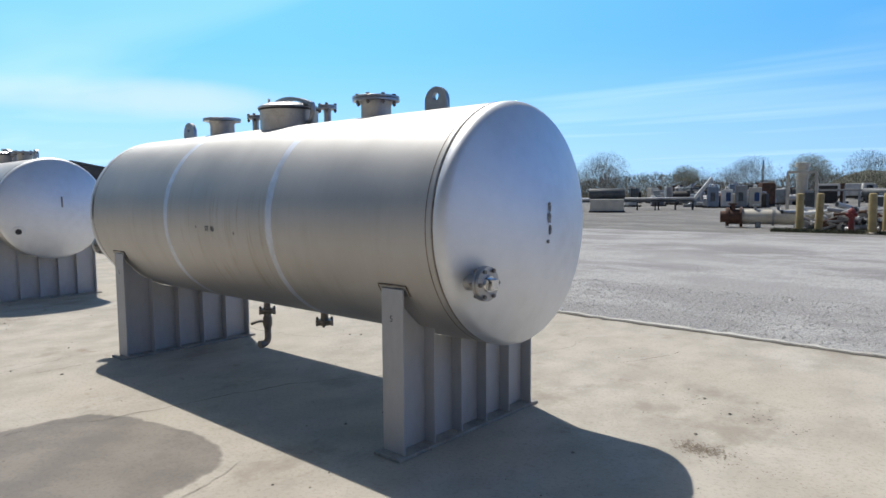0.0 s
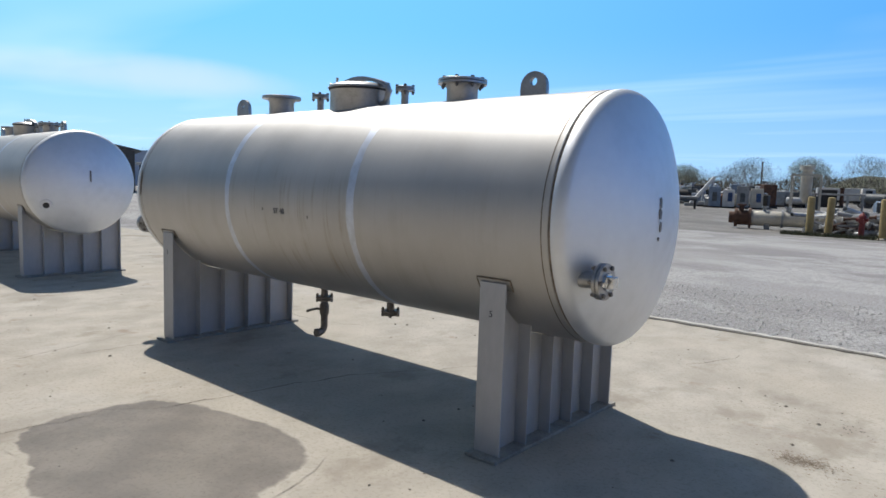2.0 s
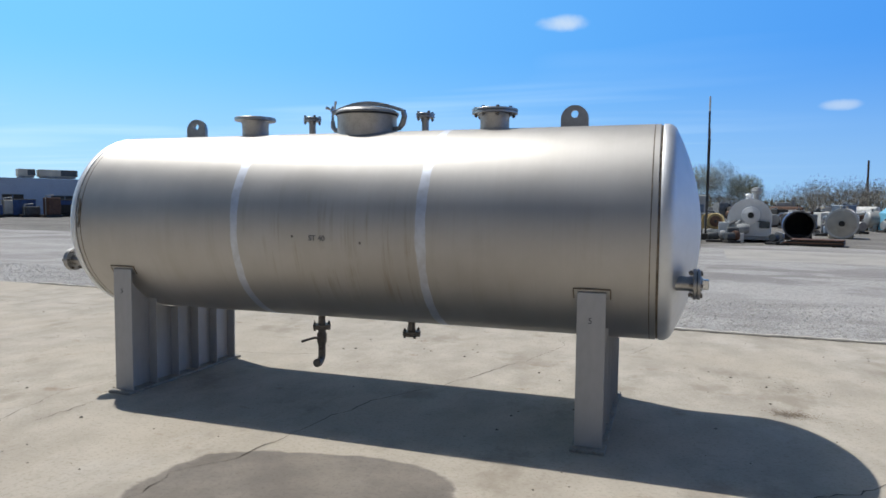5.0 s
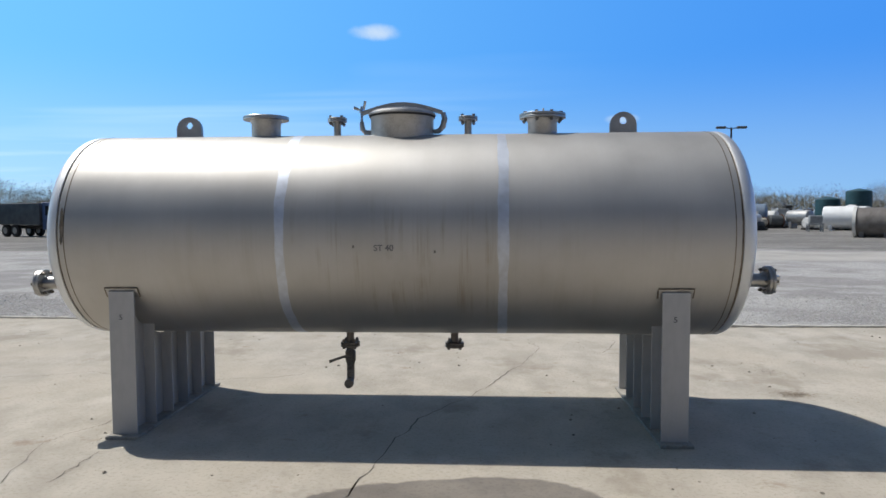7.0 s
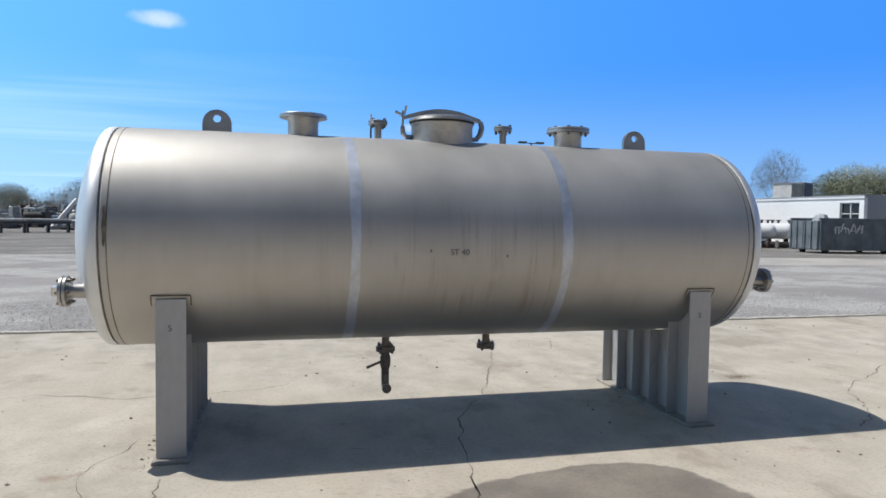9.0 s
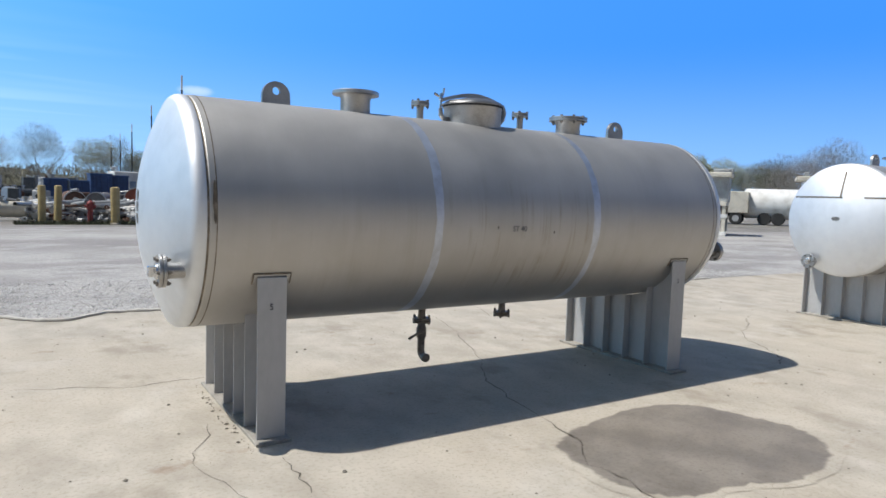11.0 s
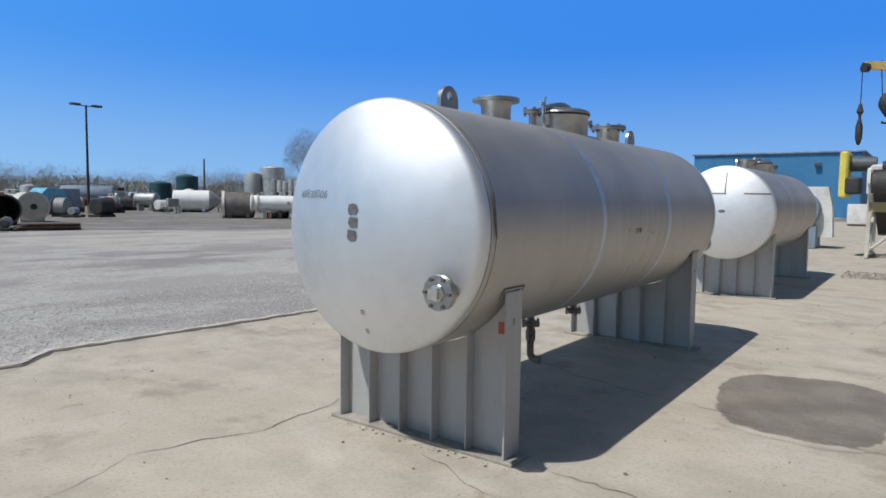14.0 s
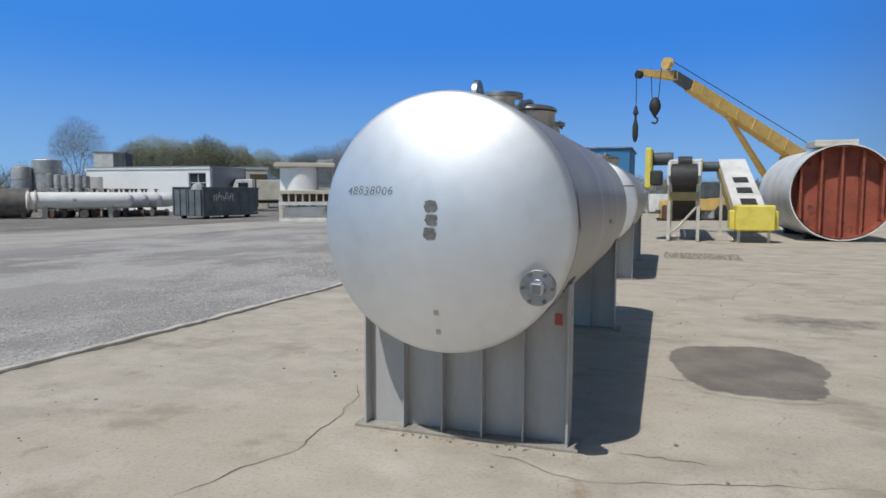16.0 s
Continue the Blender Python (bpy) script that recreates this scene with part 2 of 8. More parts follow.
M = {}
M["steel_head"] = surface("blasted_stainless", (0.75, 0.765, 0.785), (0.70, 0.715, 0.73), (0.79, 0.805, 0.82), 0.56, 0.61, 1.0, fine=9, coarse=1.4, bump=0.0)
# the bluish sheen of reflected sky is put into the ground band's colour
M["steel_band"] = surface("polished_weld_band", (0.61, 0.645, 0.71), (0.52, 0.545, 0.585), (0.70, 0.735, 0.80), 0.48, 0.56, 1.0, fine=20, coarse=3, bump=0.0)
M["steel_matt"] = surface("bead_blasted_stainless", (0.80, 0.81, 0.825), (0.75, 0.76, 0.77), (0.84, 0.85, 0.86), 0.61, 0.67, 1.0, fine=9, coarse=1.4, bump=0.0)
M["steel_fit"] = surface("pickled_stainless", (0.43, 0.42, 0.41), (0.32, 0.31, 0.295), (0.52, 0.51, 0.50), 0.34, 0.5, 1.0, fine=120, coarse=9, bump=0.06, bump_size=0.001)
M["drain"] = surface("dirty_drain_steel", (0.20, 0.175, 0.15), (0.11, 0.095, 0.08), (0.30, 0.27, 0.235), 0.42, 0.6, 0.7, fine=120, coarse=9, bump=0.06, bump_size=0.001)
M["steel_bright"] = surface("bright_stainless", (0.70, 0.70, 0.70), (0.55, 0.54, 0.52), (0.78, 0.78, 0.78), 0.18, 0.3, 1.0, fine=140, coarse=12, bump=0.03, bump_size=0.001)
M["bolt"] = surface("dull_bolt_steel", (0.22, 0.20, 0.18), rough=0.5, metal=0.9, fine=200, coarse=20)
M["gasket"] = surface("black_rubber", (0.03, 0.03, 0.03), rough=0.75, fine=150, coarse=9)
M["saddle"] = surface("grey_mill_plate", (0.46, 0.455, 0.45), (0.37, 0.365, 0.36), (0.52, 0.515, 0.51), 0.58, 0.68, 0.18, fine=26, coarse=2.2, bump=0.03, bump_size=0.001, stretch=(1, 1, 0.4), dirt=1.0)
M["dusty"] = surface("dusty_base_plate", (0.33, 0.305, 0.265), (0.24, 0.22, 0.19), (0.40, 0.372, 0.325), 0.85, 0.95, 0, fine=60, coarse=6, bump=0.3)
M["weld"] = surface("heat_tinted_weld", (0.20, 0.165, 0.125), (0.09, 0.075, 0.06), (0.36, 0.30, 0.24), 0.5, 0.7, 0.7, fine=160, coarse=14, bump=0.4, bump_size=0.002)
M["mark"] = surface("ground_bare_patch", (0.20, 0.19, 0.18), (0.14, 0.13, 0.12), (0.28, 0.27, 0.25), 0.5, 0.65, 0.6, fine=150, coarse=25)
M["ink"] = surface("black_marker", (0.05, 0.05, 0.06), rough=0.7, bump=0)
M["pen"] = surface("worn_marker_pen", (0.17, 0.17, 0.18), rough=0.6, bump=0)
M["ink_white"] = surface("white_stencil", (0.72, 0.72, 0.70), rough=0.7, bump=0)
M["red_tag"] = surface("red_sticker", (0.50, 0.12, 0.09), rough=0.5)


def sum_of(nt, op, a, b, clamp=False):
    """One arithmetic node; a and b are sockets or numbers."""
    n = nt.nodes.new("ShaderNodeMath")
    n.operation, n.use_clamp = op, clamp
    for i, v in enumerate((a, b)):
        if isinstance(v, (int, float)):
            n.inputs[i].default_value = v
        else:
            nt.links.new(v, n.inputs[i])
    return n.outputs[0]


def noise_of(nt, vec, scale, detail=4, rough=0.55, stretch=(1, 1, 1), shift=(0, 0, 0)):
    """A noise read at stretched coordinates."""
    mp = nt.nodes.new("ShaderNodeMapping")
    mp.inputs["Scale"].default_value, mp.inputs["Location"].default_value = stretch, shift
    nt.links.new(vec, mp.inputs[0])
    n = nt.nodes.new("ShaderNodeTexNoise")
    n.inputs["Scale"].default_value, n.inputs["Detail"].default_value, n.inputs["Roughness"].default_value = scale, detail, rough
    nt.links.new(mp.outputs[0], n.inputs["Vector"])
    return n.outputs["Fac"]


def span_of(nt, v, lo, hi, a=0.0, b=1.0):
    """Runs smoothly from a to b as v goes from lo to hi."""
    n = nt.nodes.new("ShaderNodeMapRange")
    n.interpolation_type = "SMOOTHSTEP"
    for key, q in (("From Min", lo), ("From Max", hi), ("To Min", a), ("To Max", b)):
        n.inputs[key].default_value = q
    nt.links.new(v, n.inputs["Value"])
    return n.outputs[0]


def blend_of(nt, fac, a, b, how="MIX"):
    n = nt.nodes.new("ShaderNodeMix")
    n.data_type, n.blend_type = "RGBA", how
    for key, v in (("Factor", fac), ("A", a), ("B", b)):
        if isinstance(v, (int, float)):
            n.inputs[key].default_value = v
        elif isinstance(v, tuple):
            n.inputs[key].default_value = (*v, 1)
        else:
            nt.links.new(v, n.inputs[key])
    return n.outputs["Result"]


def shell_steel(name, stained):
    """Rolled stainless plate: brushed round and round, blotched, with brown runs down the middle plate."""
    m = bpy.data.materials.new(name)
    m.use_nodes = True
    nt = m.node_tree
    b = nt.nodes["Principled BSDF"]
    co = nt.nodes.new("ShaderNodeTexCoord").outputs["Object"]
    sep = nt.nodes.new("ShaderNodeSeparateXYZ")
    nt.links.new(co, sep.inputs[0])
    blotch = noise_of(nt, co, 1.3, 6, 0.6)
    brush = noise_of(nt, co, 1.0, 3, 0.6, (55, 1.2, 1.2))
    lines = noise_of(nt, co, 1.0, 2, 0.5, (9, 0.35, 0.35))
    col = blend_of(nt, span_of(nt, blotch, 0.3, 0.7), (0.47, 0.452, 0.425), (0.555, 0.542, 0.52))
    col = blend_of(nt, span_of(nt, brush, 0.35, 0.65, 0.0, 0.05), col, (0.48, 0.475, 0.465))
    col = blend_of(nt, span_of(nt, lines, 0.5, 0.68, 0.0, 0.05), col, (0.68, 0.68, 0.68))
    runs = span_of(nt, noise_of(nt, co, 1.0, 4, 0.7, (15, 0.7, 0.7), (3.1, 0, 0)), 0.48, 0.72)
    near = span_of(nt, sum_of(nt, "ABSOLUTE", sep.outputs["X"], 0.0), 0.55, 0.95, 1.0, 0.22)
    height = sum_of(nt, "MULTIPLY", span_of(nt, sep.outputs["Z"], -0.62, -0.40), span_of(nt, sep.outputs["Z"], 0.0, 0.42, 1.0, 0.0))
    torn = span_of(nt, noise_of(nt, co, 3.0, 3, 0.6), 0.36, 0.58)
    film = sum_of(nt, "MULTIPLY", sum_of(nt, "MULTIPLY", near, height), sum_of(nt, "MULTIPLY", runs, torn))
    film = sum_of(nt, "MULTIPLY", film, stained, True)
    col = blend_of(nt, film, col, (0.31, 0.245, 0.165))
    nt.links.new(col, b.inputs["Base Color"])
    b.inputs["Metallic"].default_value = 1.0
    nt.links.new(sum_of(nt, "ADD", span_of(nt, blotch, 0.3, 0.7, 0.54, 0.62), span_of(nt, brush, 0.3, 0.7, -0.01, 0.01)), b.inputs["Roughness"])
    tangent = nt.nodes.new("ShaderNodeTangent")
    tangent.direction_type, tangent.axis = "RADIAL", "X"
    b.inputs["Anisotropic"].default_value, b.inputs["Anisotropic Rotation"].default_value = 0.15, 0.25
    nt.links.new(tangent.outputs[0], b.inputs["Tangent"])
    return m


M["steel"] = shell_steel("brushed_stainless", 0.6)


def slab_concrete(name, damp=False):
    """Sun-bleached yard concrete in world coordinates: mottled, stained and speckled; a damp patch darkens it by its own attribute."""
    m = bpy.data.materials.new(name)
    m.use_nodes = True
    nt = m.node_tree
    b = nt.nodes["Principled BSDF"]
    co = nt.nodes.new("ShaderNodeNewGeometry").outputs["Position"]
    flat = nt.nodes.new("ShaderNodeVectorMath")
    flat.operation = "MULTIPLY"
    flat.inputs[1].default_value = (1, 1, 0)
    nt.links.new(co, flat.inputs[0])
    co = flat.outputs[0]
    wide = noise_of(nt, co, 0.33, 5, 0.6)
    mottle = noise_of(nt, co, 2.1, 6, 0.62, (1.15, 0.85, 1))
    grain = noise_of(nt, co, 38.0, 5, 0.6)
    col = blend_of(nt, span_of(nt, mottle, 0.28, 0.72), (0.375, 0.335, 0.276), (0.52, 0.472, 0.396))
    col = blend_of(nt, span_of(nt, wide, 0.42, 0.66, 0.0, 0.6), col, (0.48, 0.422, 0.335))
    stain = sum_of(nt, "MULTIPLY", span_of(nt, noise_of(nt, co, 0.9, 7, 0.66, (1.1, 0.8, 1), (4.2, 1.7, 0)), 0.53, 0.66), 0.7)
    col = blend_of(nt, stain, col, (0.30, 0.258, 0.20))
    rust = sum_of(nt, "MULTIPLY", span_of(nt, noise_of(nt, co, 2.3, 7, 0.7, (0.8, 1.2, 1), (9.2, 3.7, 0)), 0.60, 0.72), 0.55)
    col = blend_of(nt, rust, col, (0.25, 0.165, 0.10))
    pale = sum_of(nt, "MULTIPLY", span_of(nt, noise_of(nt, co, 1.1, 6, 0.62, (1.1, 0.8, 1), (1.2, 8.7, 0)), 0.55, 0.70), 0.5)
    col = blend_of(nt, pale, col, (0.57, 0.53, 0.465))
    col = blend_of(nt, span_of(nt, grain, 0.36, 0.50, 0.28, 0.0), col, (0.25, 0.215, 0.165))
    specks = span_of(nt, noise_of(nt, co, 70.0, 2, 0.5, (1, 1, 1), (5, 5, 0)), 0.70, 0.76, 0.0, 0.8)
    col = blend_of(nt, specks, col, (0.13, 0.11, 0.085))
    rough = span_of(nt, mottle, 0.3, 0.7, 0.86, 0.95)
    if damp:
        at = nt.nodes.new("ShaderNodeAttribute")
        at.attribute_name = "damp"
        uneven = sum_of(nt, "ADD", at.outputs["Fac"], span_of(nt, noise_of(nt, co, 5.0, 6, 0.65), 0.3, 0.7, -0.07, 0.07))
        wetness = sum_of(nt, "MULTIPLY", span_of(nt, uneven, 0.22, 0.46), span_of(nt, noise_of(nt, co, 2.2, 5, 0.6), 0.35, 0.65, 0.78, 1.0))
        wetness = sum_of(nt, "MULTIPLY", wetness, span_of(nt, at.outputs["Fac"], 0.0, 0.1))
        soaked = blend_of(nt, 1.0, col, (0.40, 0.39, 0.40), "MULTIPLY")
        col = blend_of(nt, wetness, col, soaked)
        rough = sum_of(nt, "SUBTRACT", rough, sum_of(nt, "MULTIPLY", wetness, 0.22))
    nt.links.new(col, b.inputs["Base Color"])
    nt.links.new(rough, b.inputs["Roughness"])
    b.inputs["Specular IOR Level"].default_value = 0.25
    bp = nt.nodes.new("ShaderNodeBump")
    bp.inputs["Strength"].default_value, bp.inputs["Distance"].default_value = 0.3, 0.004
    nt.links.new(sum_of(nt, "ADD", grain, mottle), bp.inputs["Height"])
    nt.links.new(bp.outputs[0], b.inputs["Normal"])
    return m


def gravelled(name, tones, gravel_at):
    """Worn asphalt with crushed pale gravel lying on it in drifts; tones are dark, middle, pale."""
    m = bpy.data.materials.new(name)
    m.use_nodes = True
    nt = m.node_tree
    b = nt.nodes["Principled BSDF"]
    co = nt.nodes.new("ShaderNodeNewGeometry").outputs["Position"]
    flat = nt.nodes.new("ShaderNodeVectorMath")
    flat.operation = "MULTIPLY"
    flat.inputs[1].default_value = (1, 1, 0)
    nt.links.new(co, flat.inputs[0])
    co = flat.outputs[0]
    drift = noise_of(nt, co, 1.0, 7, 0.66, (0.30, 0.42, 1), (2.0, 0.4, 0))
    lanes = noise_of(nt, co, 1.0, 5, 0.6, (0.07, 0.17, 1), (7.0, 3.0, 0))
    stones = noise_of(nt, co, 24.0, 4, 0.75)
    crumbs = noise_of(nt, co, 7.0, 6, 0.75)
    col = blend_of(nt, span_of(nt, lanes, 0.35, 0.66), tones[0], tones[1])
    lying = sum_of(nt, "MULTIPLY", span_of(nt, drift, gravel_at - 0.05, gravel_at + 0.08), span_of(nt, crumbs, 0.36, 0.58, 0.25, 1.0))
    col = blend_of(nt, lying, col, tones[2])
    col = blend_of(nt, span_of(nt, stones, 0.36, 0.52, 0.7, 0.0), col, tuple(c * 0.45 for c in tones[0]))
    col = blend_of(nt, span_of(nt, stones, 0.56, 0.70, 0.0, 0.75), col, tuple(min(0.6, c * 1.35) for c in tones[2]))
    dark = span_of(nt, noise_of(nt, co, 1.0, 6, 0.65, (0.3, 0.7, 1), (1.0, 9.0, 0)), 0.60, 0.72, 0.0, 0.4)
    col = blend_of(nt, dark, col, tuple(c * 0.7 for c in tones[0]))
    nt.links.new(col, b.inputs["Base Color"])
    b.inputs["Roughness"].default_value, b.inputs["Specular IOR Level"].default_value = 0.93, 0.25
    bp = nt.nodes.new("ShaderNodeBump")
    bp.inputs["Strength"].default_value, bp.inputs["Distance"].default_value = 0.8, 0.016
    nt.links.new(sum_of(nt, "ADD", stones, crumbs), bp.inputs["Height"])
    nt.links.new(bp.outputs[0], b.inputs["Normal"])
    return m


# concrete of the yard slab: pale, sun-bleached, blotched and speckled
M["concrete"] = slab_concrete("bleached_concrete")
M["wet"] = slab_concrete("damp_concrete", True)
M["asphalt"] = gravelled("dark_grey_gravel", ((0.18, 0.17, 0.155), (0.25, 0.235, 0.215), (0.32, 0.305, 0.28)), 0.55)
M["apron"] = gravelled("grey_gravelled_asphalt", ((0.275, 0.26, 0.246), (0.38, 0.362, 0.343), (0.49, 0.472, 0.448)), 0.49)
M["patchlane"] = surface("pale_patched_concrete", (0.40, 0.375, 0.335), (0.31, 0.29, 0.26), (0.46, 0.43, 0.39), 0.85, 0.95, 0, fine=20, coarse=0.5, dirt=0.4)
M["kerb"] = surface("chipped_slab_edge", (0.54, 0.505, 0.445), (0.38, 0.355, 0.31), (0.62, 0.585, 0.52), 0.9, 1.0, 0, fine=30, coarse=3, bump=0.6, bump_size=0.01)
M["palestone"] = surface("pale_crushed_stone", (0.50, 0.485, 0.46), (0.36, 0.35, 0.33), (0.62, 0.605, 0.58), 0.9, 1.0, 0, fine=60, coarse=9, bump=0.3)
M["crack"] = surface("dirt_filled_crack", (0.10, 0.088, 0.07), rough=0.95, fine=90, coarse=8)
M["stone"] = surface("loose_stone", (0.24, 0.21, 0.17), rough=0.9, fine=60, coarse=5, per_object=0.3)

# ---- mesh helpers ----


def mesh_of(bm, mat, sharp=32):
    me = bpy.data.meshes.new("mesh")
    bm.normal_update()
    bm.to_mesh(me)
    bm.free()
    me.materials.append(mat)
    me.polygons.foreach_set("use_smooth", [True] * len(me.polygons))
    me.set_sharp_from_angle(angle=radians(sharp))
    return me


def part(name, bm, mat, parent=None, label="", at=None, sharp=32):
    ob = new(name, mesh_of(bm, mat, sharp))
    if parent is not None:
        ob.parent = parent
    if at is not None:
        ob.matrix_basis = at
    if label:
        ob["label"] = label
    return ob


def again(ob, m, parent=None):
    """The same part once more on the same mesh."""
    o = new(ob.name.split(".")[0], ob.data)
    o.parent = parent if parent is not None else ob.parent
    o.matrix_basis = m
    if "label" in ob:
        o["label"] = ob["label"]
    return o


def fall(x, y):
    """How far the open yard has sunk at a place: it falls gently to the north."""
    return 0.17 * min(1, max(0, (y - 8) / 20)) * min(1, max(0, (70 - x) / 25))


def settle(m):
    """Lets a thing that stands on the open yard follow its fall."""
    p = m.translation
    return Matrix.Translation((0, 0, -fall(p.x, p.y))) @ m if p.z < -0.02 else m


def thing(name, m, label, category, group="", kind=""):
    ob = new(name)
    ob.empty_display_size = 0.2
    ob.matrix_basis = settle(m)
    return tagged(ob, label, category, group, kind)


def solid(name, bm, mat, m, label, category, group="", kind="", sharp=32):
    ob = part(name, bm, mat, None, "", m, sharp)
    return tagged(ob, label, category, group, kind)


def bm_box(sx, sy, sz, at=(0, 0, 0), bevel=0.0, seg=1, bm=None, rot=None):
    """A box centred in x and y on at, standing on at's z."""
    own = bmesh.new()
    bmesh.ops.create_cube(own, size=1.0)
    bmesh.ops.scale(own, vec=(sx, sy, sz), verts=own.verts)
    if bevel:
        bmesh.ops.bevel(own, geom=own.edges[:], offset=bevel, segments=seg, affect="EDGES", profile=0.6)
    mm = Matrix.Translation(Vector(at) + Vector((0, 0, sz / 2)))
    if rot is not None:
        mm = mm @ rot
    own.transform(mm)
    return merge(bm, own)


def merge(bm, own):
    if bm is None:
        return own
    me = bpy.data.meshes.new("tmp")
    own.to_mesh(me)
    own.free()
    bm.from_mesh(me)
    bpy.data.meshes.remove(me)
    return bm


def bm_lathe(profile, seg=48, m=None, bm=None, closed=True):
    """Turns a profile of (radius, height) round z; m then places it."""
    own = bmesh.new()
    rings = []
    for r, z in profile:
        if r < 1e-6:
            rings.append([own.verts.new((0, 0, z))])
        else:
            rings.append([own.verts.new((r * math.cos(2 * math.pi * k / seg), r * math.sin(2 * math.pi * k / seg), z)) for k in range(seg)])
    for a, b in zip(rings, rings[1:]):
        for k in range(seg):
            j = (k + 1) % seg
            if len(a) == 1 and len(b) > 1:
                own.faces.new((a[0], b[j], b[k]))
            elif len(b) == 1 and len(a) > 1:
                own.faces.new((a[k], a[j], b[0]))
            elif len(a) > 1:
                own.faces.new((a[k], a[j], b[j], b[k]))
    bmesh.ops.recalc_face_normals(own, faces=own.faces[:])
    if m is not None:
        own.transform(m)
    return merge(bm, own)


def bm_tube(points, radius, seg=10, bm=None, caps=True):
    """A round bar along a line of points; radius may be one number or one per point."""
    own = bmesh.new()
    pts = [Vector(p) for p in points]
    rad = radius if isinstance(radius, (list, tuple)) else [radius] * len(pts)
    rings = []
    side = None
    for i, p in enumerate(pts):
        d = (pts[min(i + 1, len(pts) - 1)] - pts[max(i - 1, 0)]).normalized()
        if side is None:
            side = d.orthogonal().normalized()
        side = (side - d * side.dot(d)).normalized()
        up = d.cross(side)
        rings.append([own.verts.new(p + rad[i] * (math.cos(2 * math.pi * k / seg) * side + math.sin(2 * math.pi * k / seg) * up)) for k in range(seg)])
    for a, b in zip(rings, rings[1:]):
        for k in range(seg):
            own.faces.new((a[k], a[(k + 1) % seg], b[(k + 1) % seg], b[k]))
    if caps:
        own.faces.new(rings[0][::-1])
        own.faces.new(rings[-1])
    return merge(bm, own)


def bm_prism(outline, depth, m=None, bm=None, bevel=0.0):
    """A flat outline (x, y) given thickness along z, centred."""
    own = bmesh.new()
    lo = [own.verts.new((x, y, -depth / 2)) for x, y in outline]
    hi = [own.verts.new((x, y, depth / 2)) for x, y in outline]
    own.faces.new(lo[::-1])
    own.faces.new(hi)
    for k in range(len(lo)):
        j = (k + 1) % len(lo)
        own.faces.new((lo[k], lo[j], hi[j], hi[k]))
    if bevel:
        bmesh.ops.bevel(own, geom=own.edges[:], offset=bevel, segments=1, affect="EDGES")
    bmesh.ops.recalc_face_normals(own, faces=own.faces[:])
    if m is not None:
        own.transform(m)
    return merge(bm, own)


def ring_bolts(n, radius, bolt_r, bolt_h, z, hexa=6):
    """Poses of n bolts on a circle."""
    return [Matrix.Translation((radius * math.cos(2 * math.pi * (k + 0.5) / n), radius * math.sin(2 * math.pi * (k + 0.5) / n), z)) for k in range(n)]


def letters(text, size, mat, parent, m, name="lettering", label="", bold=0.0):
    cu = bpy.data.curves.new("text", "FONT")
    cu.body, cu.size, cu.align_x, cu.align_y, cu.extrude, cu.offset = text, size, "CENTER", "CENTER", 0.0006, bold
    tmp = new("tmp", cu)
    me = bpy.data.meshes.new_from_object(tmp)
    bpy.data.objects.remove(tmp)
    me.materials.clear()
    me.materials.append(mat)
    ob = new(name, me)
    ob.parent = parent
    ob.matrix_basis = m
    if label:
        ob["label"] = label
    return ob


X_AXIS = pose(0, 0, 0, 0, 90, 0)      # turns z to +x

# ---- the steel tanks ----
R, CZ, HALF = 0.768, 1.415, 2.31       # shell radius, axis height, half length of the straight shell


FLANGE, KNUCKLE, KNUCKLE_DEG, DISH = 0.03, 0.07, 64, 0.178
R0 = R - KNUCKLE + KNUCKLE * math.cos(radians(KNUCKLE_DEG))          # where the dish meets the knuckle
Z0 = FLANGE + KNUCKLE * math.sin(radians(KNUCKLE_DEG))


def dish_x(r):
    """How far the dish stands out at a distance r from its middle."""
    return Z0 + DISH * (1 - (min(r, R0) / R0) ** 2)


def head_profile():
    """Dished head: short straight flange, tight knuckle, wide dish; heights along the axis outwards."""
    pts = [(R - 0.012, 0.004), (R - 0.002, 0.006), (R, 0.012), (R, FLANGE)]
    for k in range(1, 9):
        a = radians(KNUCKLE_DEG) * k / 8
        pts.append((R - KNUCKLE + KNUCKLE * math.cos(a), FLANGE + KNUCKLE * math.sin(a)))
    pts += [(R0 * (1 - k / 20), dish_x(R0 * (1 - k / 20))) for k in range(1, 20)] + [(0.0, Z0 + DISH)]
    return pts


